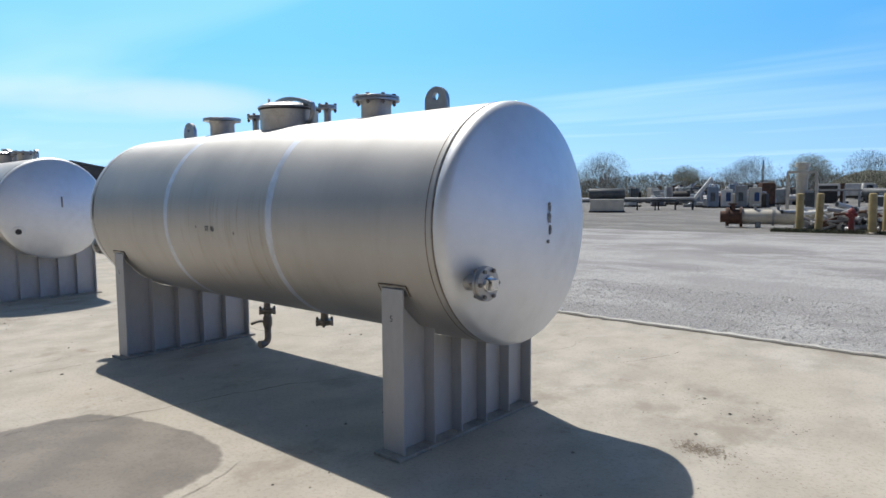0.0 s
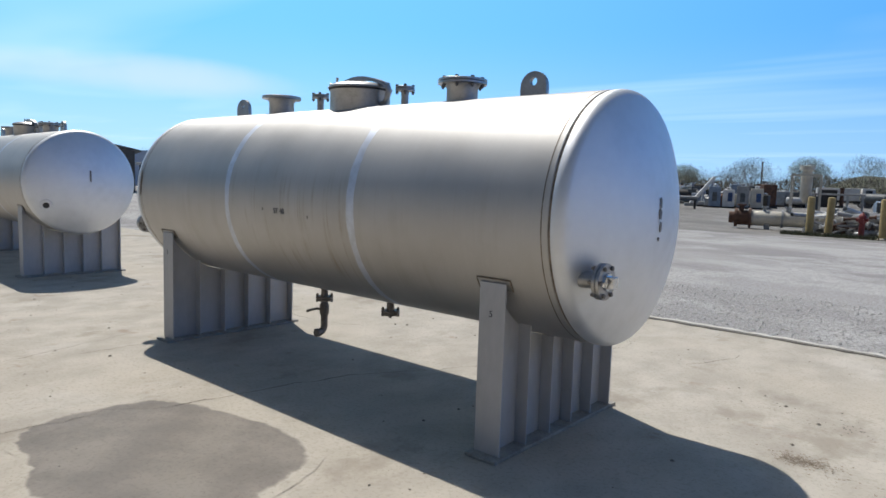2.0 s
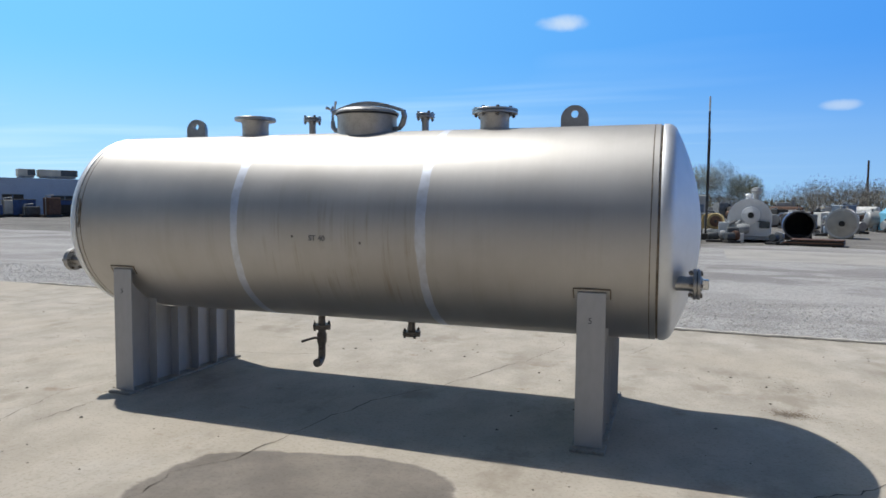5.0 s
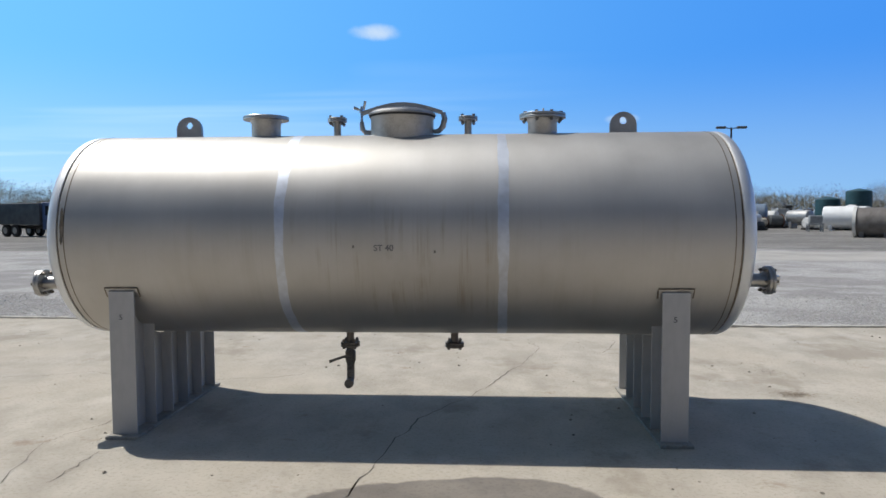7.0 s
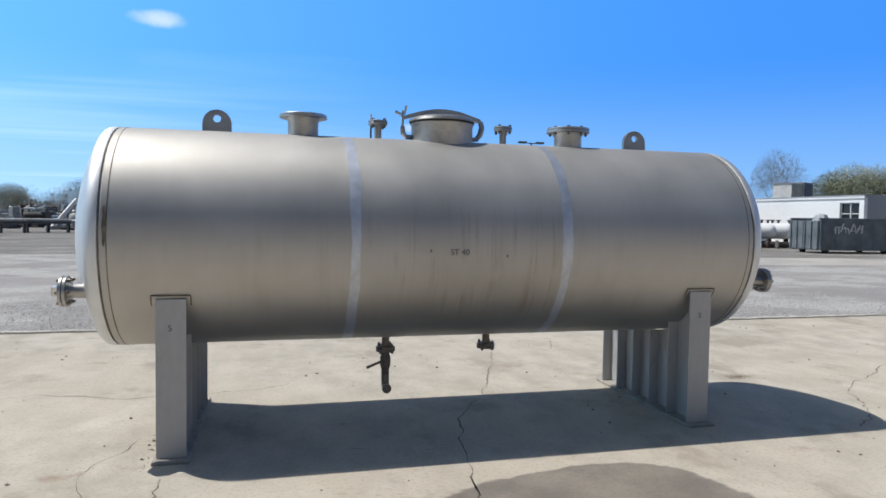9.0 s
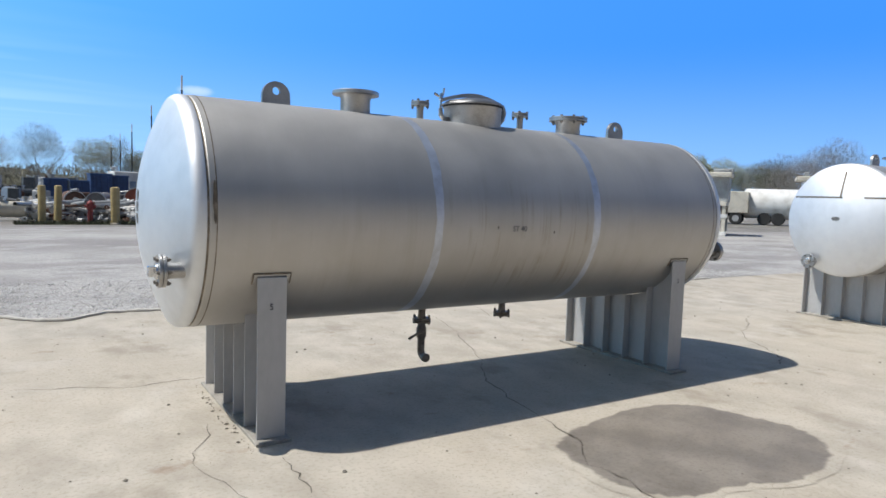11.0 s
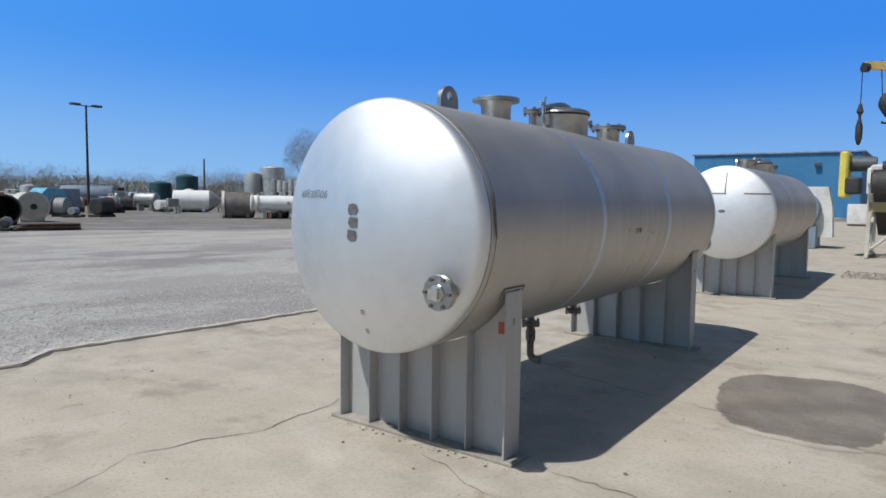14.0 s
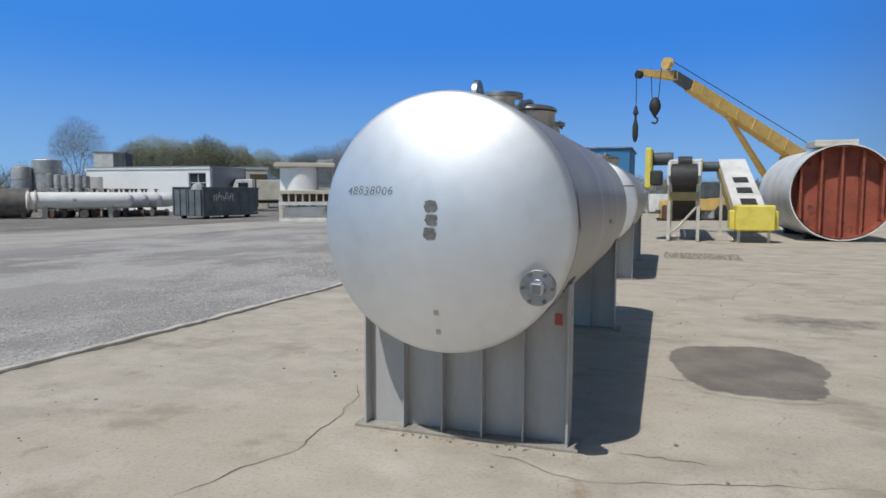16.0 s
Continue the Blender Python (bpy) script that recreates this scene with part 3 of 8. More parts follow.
def nozzle(tank, m, neck_r, neck_h, fl_r, fl_t, bolts, blind=True, neck_from=-0.06, name="nozzle", label="", mat="steel_fit"):
    """A flanged pipe stub along its own z."""
    neck = part(name, bm_lathe([(neck_r, neck_from), (neck_r, neck_h - 0.03), (neck_r * 1.08, neck_h - 0.012), (neck_r * 1.12, neck_h)], 32), M[mat], tank, label, m)
    e = fl_t * 0.12
    part("flange", bm_lathe([(0, neck_h), (fl_r - e, neck_h), (fl_r, neck_h + e), (fl_r, neck_h + fl_t - e), (fl_r - e, neck_h + fl_t), (0, neck_h + fl_t)], 40), M[mat], neck)
    top = neck_h + fl_t
    if blind:
        part("blind_flange", bm_lathe([(0, top + 0.003), (fl_r - e, top + 0.003), (fl_r, top + 0.003 + e), (fl_r, top + fl_t), (fl_r - e, top + fl_t + e), (0, top + fl_t + e)], 40), M[mat], neck)
        top += fl_t
    else:
        part("raised_face", bm_lathe([(neck_r, top - 0.01), (neck_r, top + 0.004), (fl_r * 0.72, top + 0.004), (fl_r * 0.72, top - 0.01)], 36), M["steel_bright"], neck)
    if bolts:
        br = max(0.007, fl_r * 0.045)
        first = None
        for q in ring_bolts(bolts, fl_r * 0.83, br, 0, neck_h):
            if first is None:
                bm = bm_lathe([(0, -0.026), (br, -0.026), (br, top - neck_h + 0.014), (0, top - neck_h + 0.014)], 8)
                bm_lathe([(0, -0.018), (br * 1.7, -0.018), (br * 1.7, -0.003), (0, -0.003)], 6, None, bm)
                bm_lathe([(0, top - neck_h + 0.001), (br * 1.7, top - neck_h + 0.001), (br * 1.7, top - neck_h + 0.016), (0, top - neck_h + 0.016)], 6, None, bm)
                first = part("bolt", bm, M["bolt"], neck, "", q)
            else:
                again(first, q)
    return neck


def manway(tank, x):
    """Round manway with a domed, clamped lid."""
    m = Matrix.Translation((x, -0.01, CZ + R - 0.035))
    neck = part("manway", bm_lathe([(0.243, -0.06), (0.243, 0.15), (0.25, 0.165), (0.243, 0.166)], 56), M["steel_fit"], tank, "round stainless manway with a domed clamped lid", m)
    part("gasket", bm_lathe([(0.225, 0.166), (0.254, 0.166), (0.256, 0.18), (0.225, 0.18)], 56), M["gasket"], neck)
    dome = [(0.258, 0.18), (0.262, 0.186), (0.258, 0.196)] + [(0.25 * math.cos(radians(a)), 0.196 + 0.045 * math.sin(radians(a))) for a in range(10, 91, 10)]
    dome[-1] = (0.0, 0.241)
    part("lid", bm_lathe(dome, 56), M["steel_fit"], neck)
    # clamp bar arching over the lid, hinge at one end, swing bolt with a wing nut at the other
    arch = [(-0.315 + 0.63 * k / 16, 0, 0.205 + 0.066 * math.sin(math.pi * k / 16)) for k in range(17)]
    bm = bmesh.new()
    for k, (ax, ay, az) in enumerate(arch):
        w = 0.022 + 0.014 * math.sin(math.pi * k / 16)
        for dy, dz in ((-w, -0.014), (w, -0.014), (w, 0.014), (-w, 0.014)):
            bm.verts.new((ax, ay + dy, az + dz))
    bm.verts.ensure_lookup_table()
    for k in range(16):
        for j in range(4):
            i0, i1 = 4 * k + j, 4 * k + (j + 1) % 4
            bm.faces.new((bm.verts[i0], bm.verts[i1], bm.verts[i1 + 4], bm.verts[i0 + 4]))
    bm.faces.new([bm.verts[j] for j in (3, 2, 1, 0)])
    bm.faces.new([bm.verts[64 + j] for j in range(4)])
    part("clamp_bar", bm, M["steel_fit"], neck)
    hinge = [(0.243, 0, 0.06), (0.285, 0, 0.065), (0.315, 0, 0.10), (0.33, 0, 0.16), (0.318, 0, 0.205)]
    bm = bm_tube(hinge, [0.018, 0.021, 0.023, 0.023, 0.02], 10)
    part("hinge", bm, M["steel_fit"], neck)
    bracket = [(-0.243, 0, 0.06), (-0.29, 0, 0.06), (-0.312, 0, 0.085), (-0.318, 0, 0.14)]
    part("bolt_bracket", bm_tube(bracket, [0.02, 0.02, 0.021, 0.017], 10), M["steel_fit"], neck)
    part("swing_bolt", bm_tube([(-0.318, 0, 0.09), (-0.318, 0, 0.262)], 0.011, 10), M["steel_bright"], neck)
    bm = bm_lathe([(0, 0.214), (0.022, 0.214), (0.018, 0.245), (0, 0.245)], 12, Matrix.Translation((-0.318, 0, 0)))
    bm_tube([(-0.335, 0, 0.235), (-0.378, 0.0, 0.252)], [0.009, 0.013], 8, bm)
    bm_tube([(-0.302, 0, 0.235), (-0.29, 0.0, 0.302)], [0.009, 0.012], 8, bm)
    part("wing_nut", bm, M["steel_bright"], neck)
    return neck


def lug(tank, x):
    """Lifting lug: a round-topped plate with an eye, welded across the top of the shell."""
    w, h, hole = 0.101, 0.165, 0.028
    bm = bmesh.new()
    n = 24
    outer, inner = [], []
    hz = h - w
    for k in range(n):
        a = 2 * math.pi * k / n
        inner.append((hole * math.cos(a), hz + 0.035 + hole * math.sin(a)))
        if math.sin(a) >= 0:
            outer.append((w * math.cos(a), hz + w * math.sin(a)))
        else:
            c = math.cos(a)
            t = min(w / max(abs(c), 1e-6), (hz + 0.03) / abs(math.sin(a)))
            outer.append((t * c, hz + t * math.sin(a)))
    th = 0.016
    rows = []
    for s in (-th, th):
        rows.append(([bm.verts.new((p[0], s, p[1])) for p in outer], [bm.verts.new((p[0], s, p[1])) for p in inner]))
    for k in range(n):
        j = (k + 1) % n
        (oa, ia), (ob_, ib) = rows
        bm.faces.new((oa[k], ia[k], ia[j], oa[j]))
        bm.faces.new((ob_[k], ob_[j], ib[j], ib[k]))
        bm.faces.new((oa[k], oa[j], ob_[j], ob_[k]))
        bm.faces.new((ia[k], ib[k], ib[j], ia[j]))
    bmesh.ops.recalc_face_normals(bm, faces=bm.faces[:])
    return part("lifting_lug", bm, M["steel_fit"], tank, "", Matrix.Translation((x, -0.01, CZ + R - 0.006)))


SAD_X, SAD_Y = 1.915, 0.675


def saddle(tank, x):
    """Plate saddle: a cross web cut to the shell, end plates, ribs on both sides, a base plate and a wear pad."""
    base_t = 0.022

    def shell_z(y):
        return CZ - math.sqrt((R + 0.006) ** 2 - y * y)
    ys = [-SAD_Y + 2 * SAD_Y * k / 28 for k in range(29)]
    outline = [(-SAD_Y, base_t), (SAD_Y, base_t)] + [(y, shell_z(y)) for y in ys[::-1]]
    web_m = Matrix(((0, 0, 1, 0), (1, 0, 0, 0), (0, 1, 0, 0), (0, 0, 0, 1)))
    web = part("saddle", bm_prism(outline, 0.012, web_m), M["saddle"], tank, "ribbed grey steel plate saddle", Matrix.Translation((x, 0, 0)))
    part("base_plate", bm_box(0.225, 2 * SAD_Y + 0.16, base_t, (0, 0, 0), 0.004), M["dusty"], web, "dusty base plate")
    top = shell_z(SAD_Y) + 0.004
    for s in (-1, 1):
        part("end_plate", bm_box(0.183, 0.014, top - base_t, (0, s * (SAD_Y + 0.007), base_t), 0.002), M["saddle"], web)
        pad = bmesh.new()
        rows = []
        for k in range(7):
            a = math.asin(SAD_Y / R) + radians(-4.2 + 5.6 * k / 6)
            for dr in (0.001, 0.006):
                rows.append([pad.verts.new((xx, s * (R + dr) * math.sin(a), CZ - (R + dr) * math.cos(a))) for xx in (-0.118, 0.118)])
        for k in range(6):
            i0, o0, i1, o1 = rows[2 * k], rows[2 * k + 1], rows[2 * k + 2], rows[2 * k + 3]
            pad.faces.new((o0[0], o0[1], o1[1], o1[0]))
            pad.faces.new((i0[0], o0[0], o1[0], i1[0]))
            pad.faces.new((i0[1], i1[1], o1[1], o0[1]))
        pad.faces.new((rows[-2][0], rows[-1][0], rows[-1][1], rows[-2][1]))
        bmesh.ops.recalc_face_normals(pad, faces=pad.faces[:])
        wear = part("wear_pad", pad, M["steel_fit"], web, "steel wear pad edged by dark welds")
        loop = [Vector((xx, s * (R + 0.005) * math.sin(a), CZ - (R + 0.005) * math.cos(a))) for xx, a in [(-0.118, math.asin(SAD_Y / R) + radians(-4.2 + 5.6 * k / 6)) for k in range(7)] + [(0.118, math.asin(SAD_Y / R) + radians(-4.2 + 5.6 * k / 6)) for k in range(6, -1, -1)]]
        part("weld_bead", bm_tube(loop, 0.005, 6), M["weld"], wear, "dark weld bead")
    for k in range(1, 5):
        y = -SAD_Y + 2 * SAD_Y * k / 5
        for s in (-1, 1):
            hh = shell_z(y) + (0.012 if abs(y) > 0.3 else 0.0)
            part("rib", bm_box(0.083, 0.010, hh - base_t, (s * 0.0485, y, base_t)), M["saddle"], web)
    return web


def end_nozzle(tank, s, y=-0.585, z=-0.30):
    r = math.hypot(y, z)
    x0 = HALF + 0.007 + dish_x(r)
    m = Matrix.Translation((s * (x0 - 0.07), y, CZ + z)) @ pose(0, 0, 0, 0, 90 * s, 0)
    n = nozzle(tank, m, 0.046, 0.155, 0.097, 0.02, 6, True, -0.03, "end_nozzle", "short flanged drain nozzle with a blind flange")
    part("plug", bm_box(0.062, 0.062, 0.05, (0, 0, 0.198), 0.004), M["steel_bright"], n)
    part("plug_collar", bm_lathe([(0, 0.195), (0.05, 0.195), (0.045, 0.21), (0, 0.21)], 24), M["steel_bright"], n)
    return n


def bm_band(seed, n=96):
    """The ground strip over a round seam: a skin on the shell whose edges wander."""
    rr = random.Random(seed)
    bm = bmesh.new()
    edges = [[rr.uniform(0, 6.28) for _ in range(4)] for _ in range(2)]
    rings = []
    for k in range(n):
        a = 2 * math.pi * k / n
        lo, hi = (0.035 + 0.004 * sum(math.sin((3, 7, 13, 29)[i] * a + ph[i]) / (1 + 0.4 * i) for i in range(4)) for ph in edges)
        rings.append([bm.verts.new((x, r * math.cos(a), r * math.sin(a))) for x, r in ((-lo, R + 0.0008), (hi, R + 0.0008))])
    for k in range(n):
        bm.faces.new((rings[k][0], rings[(k + 1) % n][0], rings[(k + 1) % n][1], rings[k][1]))
    bmesh.ops.recalc_face_normals(bm, faces=bm.faces[:])
    return bm


def tank(m, label, ends="steel_head", left_plug=(-0.585, -0.30), right_plug=(-0.585, -0.30)):
    t = thing("steel_tank", m, label, "tank", "horizontal steel tanks")
    n = 96
    part("shell", bm_lathe([(R - 0.03, -HALF + 0.004), (R - 0.004, -HALF), (R, -HALF + 0.006)] + [(R, -HALF + 0.006 + (2 * HALF - 0.012) * k / 12) for k in range(1, 12)] + [(R, HALF - 0.006), (R - 0.004, HALF - 0.002), (R - 0.03, HALF - 0.006)], n, X_AXIS), M["steel"], t, "", Matrix.Translation((0, 0, CZ)))
    for s in (-1, 1):
        flip = X_AXIS if s > 0 else pose(0, 0, 0, 0, -90, 0)
        part("seam_groove", bm_lathe([(R - 0.012, -0.012), (R - 0.006, 0), (R - 0.012, 0.02)], n, flip), M["weld"], t, "dark head seam", Matrix.Translation((s * HALF, 0, CZ)))
        part("dished_head", bm_lathe(head_profile(), n, flip), M[ends], t, "dished matt stainless end", Matrix.Translation((s * (HALF + 0.007), 0, CZ)))
        part("weld_band", bm_band(s + 5), M["steel_band"], t, "bright ground weld band", Matrix.Translation((s * 0.76, 0, CZ)))
        part("weld_line", bm_lathe([(R - 0.001, -0.0035), (R + 0.0012, -0.003), (R + 0.0012, 0.003), (R - 0.001, 0.0035)], n, X_AXIS), M["weld"], t, "thin dark weld line", Matrix.Translation((s * (HALF - 0.042), 0, CZ)))
        saddle(t, s * SAD_X)
        lug(t, s * 1.69)
    up = lambda x: Matrix.Translation((x, -0.01, CZ + R))
    manway(t, 0.0)
    nozzle(t, up(-1.075), 0.112, 0.125, 0.176, 0.028, 0, False)
    nozzle(t, up(1.08), 0.112, 0.112, 0.176, 0.018, 8, True)
    nozzle(t, up(-0.51), 0.028, 0.105, 0.074, 0.016, 4, True, label="small flanged vent nozzle")
    nozzle(t, up(0.51), 0.028, 0.105, 0.074, 0.016, 4, True, label="small flanged vent nozzle")
    down = lambda x: Matrix.Translation((x, 0, CZ - R)) @ pose(0, 0, 0, 180, 0, 0)
    nozzle(t, down(0.40), 0.030, 0.085, 0.074, 0.018, 4, True, -0.04, "drain_nozzle", "short flanged bottom drain", "drain")
    d = nozzle(t, down(-0.43), 0.030, 0.085, 0.076, 0.018, 4, True, -0.04, "drain_nozzle", "bottom drain with a lever ball valve", "drain")
    part("ball_valve", bm_lathe([(0, 0.115), (0.03, 0.115), (0.034, 0.15), (0.042, 0.17), (0.042, 0.235), (0.034, 0.255), (0.03, 0.27), (0, 0.27)], 20), M["drain"], d)
    part("valve_lever", bm_tube([(0, 0.03, 0.20), (-0.05, 0.045, 0.2), (-0.10, 0.06, 0.215), (-0.155, 0.07, 0.235)], [0.012, 0.011, 0.01, 0.012], 8), M["drain"], d)
    bend = [(0, 0, 0.265), (0, 0, 0.35)] + [(0.0, 0.055 * (1 - math.cos(radians(a))), 0.35 + 0.055 * math.sin(radians(a))) for a in range(15, 91, 15)]
    bend.append((0, 0.09, 0.405))
    part("elbow", bm_tube(bend, [0.031] * (len(bend) - 2) + [0.036, 0.036], 16), M["drain"], d)
    if left_plug:
        end_nozzle(t, -1, *left_plug)
    if right_plug:
        end_nozzle(t, 1, *right_plug)
    return t


main_tank = tank(pose(-0.015, -0.005, 0), "brushed stainless horizontal tank on two ribbed saddles", left_plug=(-0.59, -0.325))
west_tank = tank(pose(-8.75, 0.33, 0, 0, 0, -2.5), "brushed stainless horizontal tank with a painted black hole in its end", right_plug=None)
east_tank = tank(pose(8.53, 0.02, 0, 0, 0, 0), "stainless horizontal tank with crossing weld lines on its end", "steel_matt", left_plug=(0.34, -0.58))

# ---- ground ----
ground = bmesh.new()
grid_x = [-1500, -300, -60, -30, -10, 0, 10, 20, 30, 45, 50, 55, 60, 65, 70, 120, 300, 1500]
grid_y = [-1500, -300, -60, 0, 8, 11, 14, 17, 20, 23, 26, 28, 32, 60, 300, 1500]
sheet = [[ground.verts.new((x, y, -fall(x, y))) for y in grid_y] for x in grid_x]
for i in range(len(grid_x) - 1):
    for j in range(len(grid_y) - 1):
        ground.faces.new((sheet[i][j], sheet[i + 1][j], sheet[i + 1][j + 1], sheet[i][j + 1]))
solid("ground", ground, M["asphalt"], pose(0, 0, -0.03), "worn grey asphalt and gravel yard reaching the horizon", "ground", kind="structure", sharp=80)
EDGE = [(-60, 4.95), (-9.2, 4.55), (-3.5, 4.45), (-3.1, 4.06), (-2.8, 4.0), (-2.4, 4.36), (0.1, 4.17), (3.8, 4.05), (9.2, 4.1), (60, 4.6)]
slab = bm_prism(EDGE + [(60, -45), (-60, -45)], 0.15)
solid("pavement", slab, M["concrete"], pose(0, 0, -0.075), "sun-bleached cracked concrete yard slab", "pavement", kind="structure")
FAR = [(-140, 25.0), (-40, 25.0), (-8, 25.4), (2, 25.6), (4.6, 28.2), (8, 30.6), (13, 27.5), (20, 23.2), (40, 20.0), (140, 16.0)]


def edge_at(line, x):
    for (xa, ya), (xb, yb) in zip(line, line[1:]):
        if xa <= x <= xb:
            return ya + (yb - ya) * (x - xa) / (xb - xa)
    return line[-1][1]


apron = bmesh.new()
cols = []
for x in sorted({-140, -100, -60, -30, -20, -10, -5, 10, 12, 14, 16, 18, 22, 26, 34, 45, 52, 60, 70, 100, 140} | {q[0] for q in FAR} | {q[0] for q in EDGE}):
    y0, y1 = edge_at(EDGE, max(-60, min(60, x))) + 0.02, edge_at(FAR, x)
    cols.append([apron.verts.new((x, y0 + (y1 - y0) * k / 8, -fall(x, y0 + (y1 - y0) * k / 8))) for k in range(9)])
for ca, cb in zip(cols, cols[1:]):
    for k in range(8):
        apron.faces.new((ca[k], cb[k], cb[k + 1], ca[k + 1]))
solid("road", apron, M["apron"], pose(0, 0, -0.02), "grey gravelled asphalt apron along the slab", "road", kind="structure", sharp=80)
lane = bmesh.new()
cols = []
for k in range(12):
    x = 4.2 + 22.0 * k / 11
    y0, y1 = 18.7 - 0.11 * (x - 4.2) + 0.15 * math.sin(3 * k), 26.0 - 0.19 * (x - 4.2) + 0.15 * math.sin(2 * k)
    cols.append([lane.verts.new((x + (0.4 * j / 6 if k == 0 else 0), y0 + (y1 - y0) * j / 6, -fall(x, y0 + (y1 - y0) * j / 6))) for j in range(7)])
for ca, cb in zip(cols, cols[1:]):
    for j in range(6):
        lane.faces.new((ca[j], cb[j], cb[j + 1], ca[j + 1]))
solid("road_patch", lane, M["patchlane"], pose(0, 0, -0.015), "paler patched stretch of the yard road", "road", kind="structure")

# ---- paints of the yard ----
M["yellow"] = surface("faded_safety_yellow", (0.38, 0.285, 0.125), (0.29, 0.22, 0.10), (0.44, 0.34, 0.16), 0.6, 0.75, fine=40, coarse=3, spots=((0.25, 0.17, 0.08), 5, 0.64))
M["lemon"] = surface("lemon_yellow_paint", (0.75, 0.62, 0.10), (0.62, 0.50, 0.09), (0.80, 0.68, 0.16), 0.45, 0.6, fine=40, coarse=3)
M["crane"] = surface("crane_yellow_paint", (0.74, 0.49, 0.15), (0.58, 0.38, 0.13), (0.80, 0.56, 0.21), 0.45, 0.6, fine=30, coarse=2, spots=((0.16, 0.10, 0.06), 4, 0.66))
M["white"] = surface("chalky_white_paint", (0.70, 0.69, 0.66), (0.52, 0.50, 0.46), (0.78, 0.77, 0.74), 0.5, 0.7, fine=30, coarse=1.5, spots=((0.42, 0.36, 0.28), 3, 0.68))
M["bright"] = surface("fresh_white_paint", (0.86, 0.86, 0.85), (0.78, 0.78, 0.77), (0.90, 0.90, 0.89), 0.4, 0.55, fine=30, coarse=1.5)
M["cream"] = surface("cream_paint", (0.58, 0.54, 0.46), (0.47, 0.42, 0.33), (0.68, 0.62, 0.50), 0.55, 0.7, fine=30, coarse=1.5, spots=((0.30, 0.22, 0.14), 3, 0.66))
M["grey"] = surface("machine_grey_paint", (0.32, 0.33, 0.33), (0.22, 0.22, 0.22), (0.40, 0.41, 0.41), 0.5, 0.7, fine=30, coarse=2, per_object=0.2)
M["oldgrey"] = surface("weathered_brown_grey", (0.15, 0.135, 0.125), (0.10, 0.09, 0.08), (0.20, 0.185, 0.175), 0.6, 0.8, fine=30, coarse=2)
M["darkgrey"] = surface("dark_grey_paint", (0.085, 0.095, 0.10), (0.055, 0.06, 0.065), (0.12, 0.13, 0.14), 0.5, 0.65, fine=30, coarse=2)
M["dumpgrey"] = surface("slate_grey_paint", (0.15, 0.17, 0.185), (0.10, 0.115, 0.125), (0.20, 0.22, 0.235), 0.5, 0.65, fine=20, coarse=1.5, spots=((0.10, 0.07, 0.05), 3, 0.68))
M["black"] = surface("black_iron", (0.035, 0.033, 0.032), (0.02, 0.02, 0.02), (0.06, 0.055, 0.05), 0.6, 0.8, fine=40, coarse=3)
M["rust"] = surface("rusted_iron", (0.115, 0.06, 0.04), (0.06, 0.035, 0.026), (0.17, 0.095, 0.06), 0.75, 0.9, fine=40, coarse=3, bump=0.4)
M["redoxide"] = surface("red_oxide_primer", (0.33, 0.085, 0.05), (0.20, 0.055, 0.035), (0.40, 0.12, 0.07), 0.65, 0.8, fine=20, coarse=1.2, spots=((0.13, 0.05, 0.035), 1.5, 0.58))
M["red"] = surface("hydrant_red", (0.22, 0.035, 0.032), (0.15, 0.025, 0.025), (0.28, 0.055, 0.05), 0.5, 0.65, fine=40, coarse=4)
M["blue"] = surface("deep_blue_paint", (0.035, 0.075, 0.19), (0.025, 0.05, 0.12), (0.055, 0.11, 0.25), 0.5, 0.65, fine=25, coarse=2, per_object=0.2)
M["skyblue"] = surface("light_blue_paint", (0.16, 0.48, 0.66), (0.10, 0.34, 0.50), (0.22, 0.54, 0.72), 0.5, 0.65, fine=25, coarse=2)
M["blueclad"] = surface("blue_metal_cladding", (0.055, 0.22, 0.42), (0.045, 0.18, 0.35), (0.07, 0.25, 0.46), 0.45, 0.55, fine=8, coarse=0.3)
M["bluegrey"] = surface("blue_grey_paint", (0.22, 0.28, 0.36), (0.15, 0.19, 0.25), (0.28, 0.34, 0.42), 0.45, 0.6, fine=20, coarse=1.5)
M["teal"] = surface("dark_teal_paint", (0.02, 0.07, 0.085), (0.014, 0.05, 0.06), (0.03, 0.09, 0.105), 0.5, 0.65, fine=20, coarse=1.5)
M["alu"] = surface("dull_aluminium_pipe", (0.42, 0.42, 0.415), (0.28, 0.27, 0.26), (0.55, 0.55, 0.545), 0.45, 0.65, 0.6, fine=50, coarse=3, per_object=0.3, dirt=0.8)
M["wallwhite"] = surface("white_block_wall", (0.85, 0.85, 0.84), (0.78, 0.78, 0.765), (0.88, 0.88, 0.87), 0.75, 0.9, fine=6, coarse=0.25)
# shade on the office's side walls is put into this grey; roofs share it
M["wallgrey"] = surface("grey_block_wall", (0.33, 0.35, 0.39), (0.27, 0.29, 0.32), (0.37, 0.39, 0.43), 0.75, 0.9, fine=6, coarse=0.25)
# the blue shade and haze on a white wall are put into this colour
M["hallblue"] = surface("pale_blue_grey_wall", (0.50, 0.57, 0.66), (0.42, 0.48, 0.56), (0.55, 0.62, 0.71), 0.75, 0.9, fine=6, coarse=0.25)
M["clad"] = surface("dark_brown_cladding", (0.085, 0.08, 0.075), (0.065, 0.06, 0.056), (0.105, 0.10, 0.095), 0.7, 0.8, fine=4, coarse=0.2)
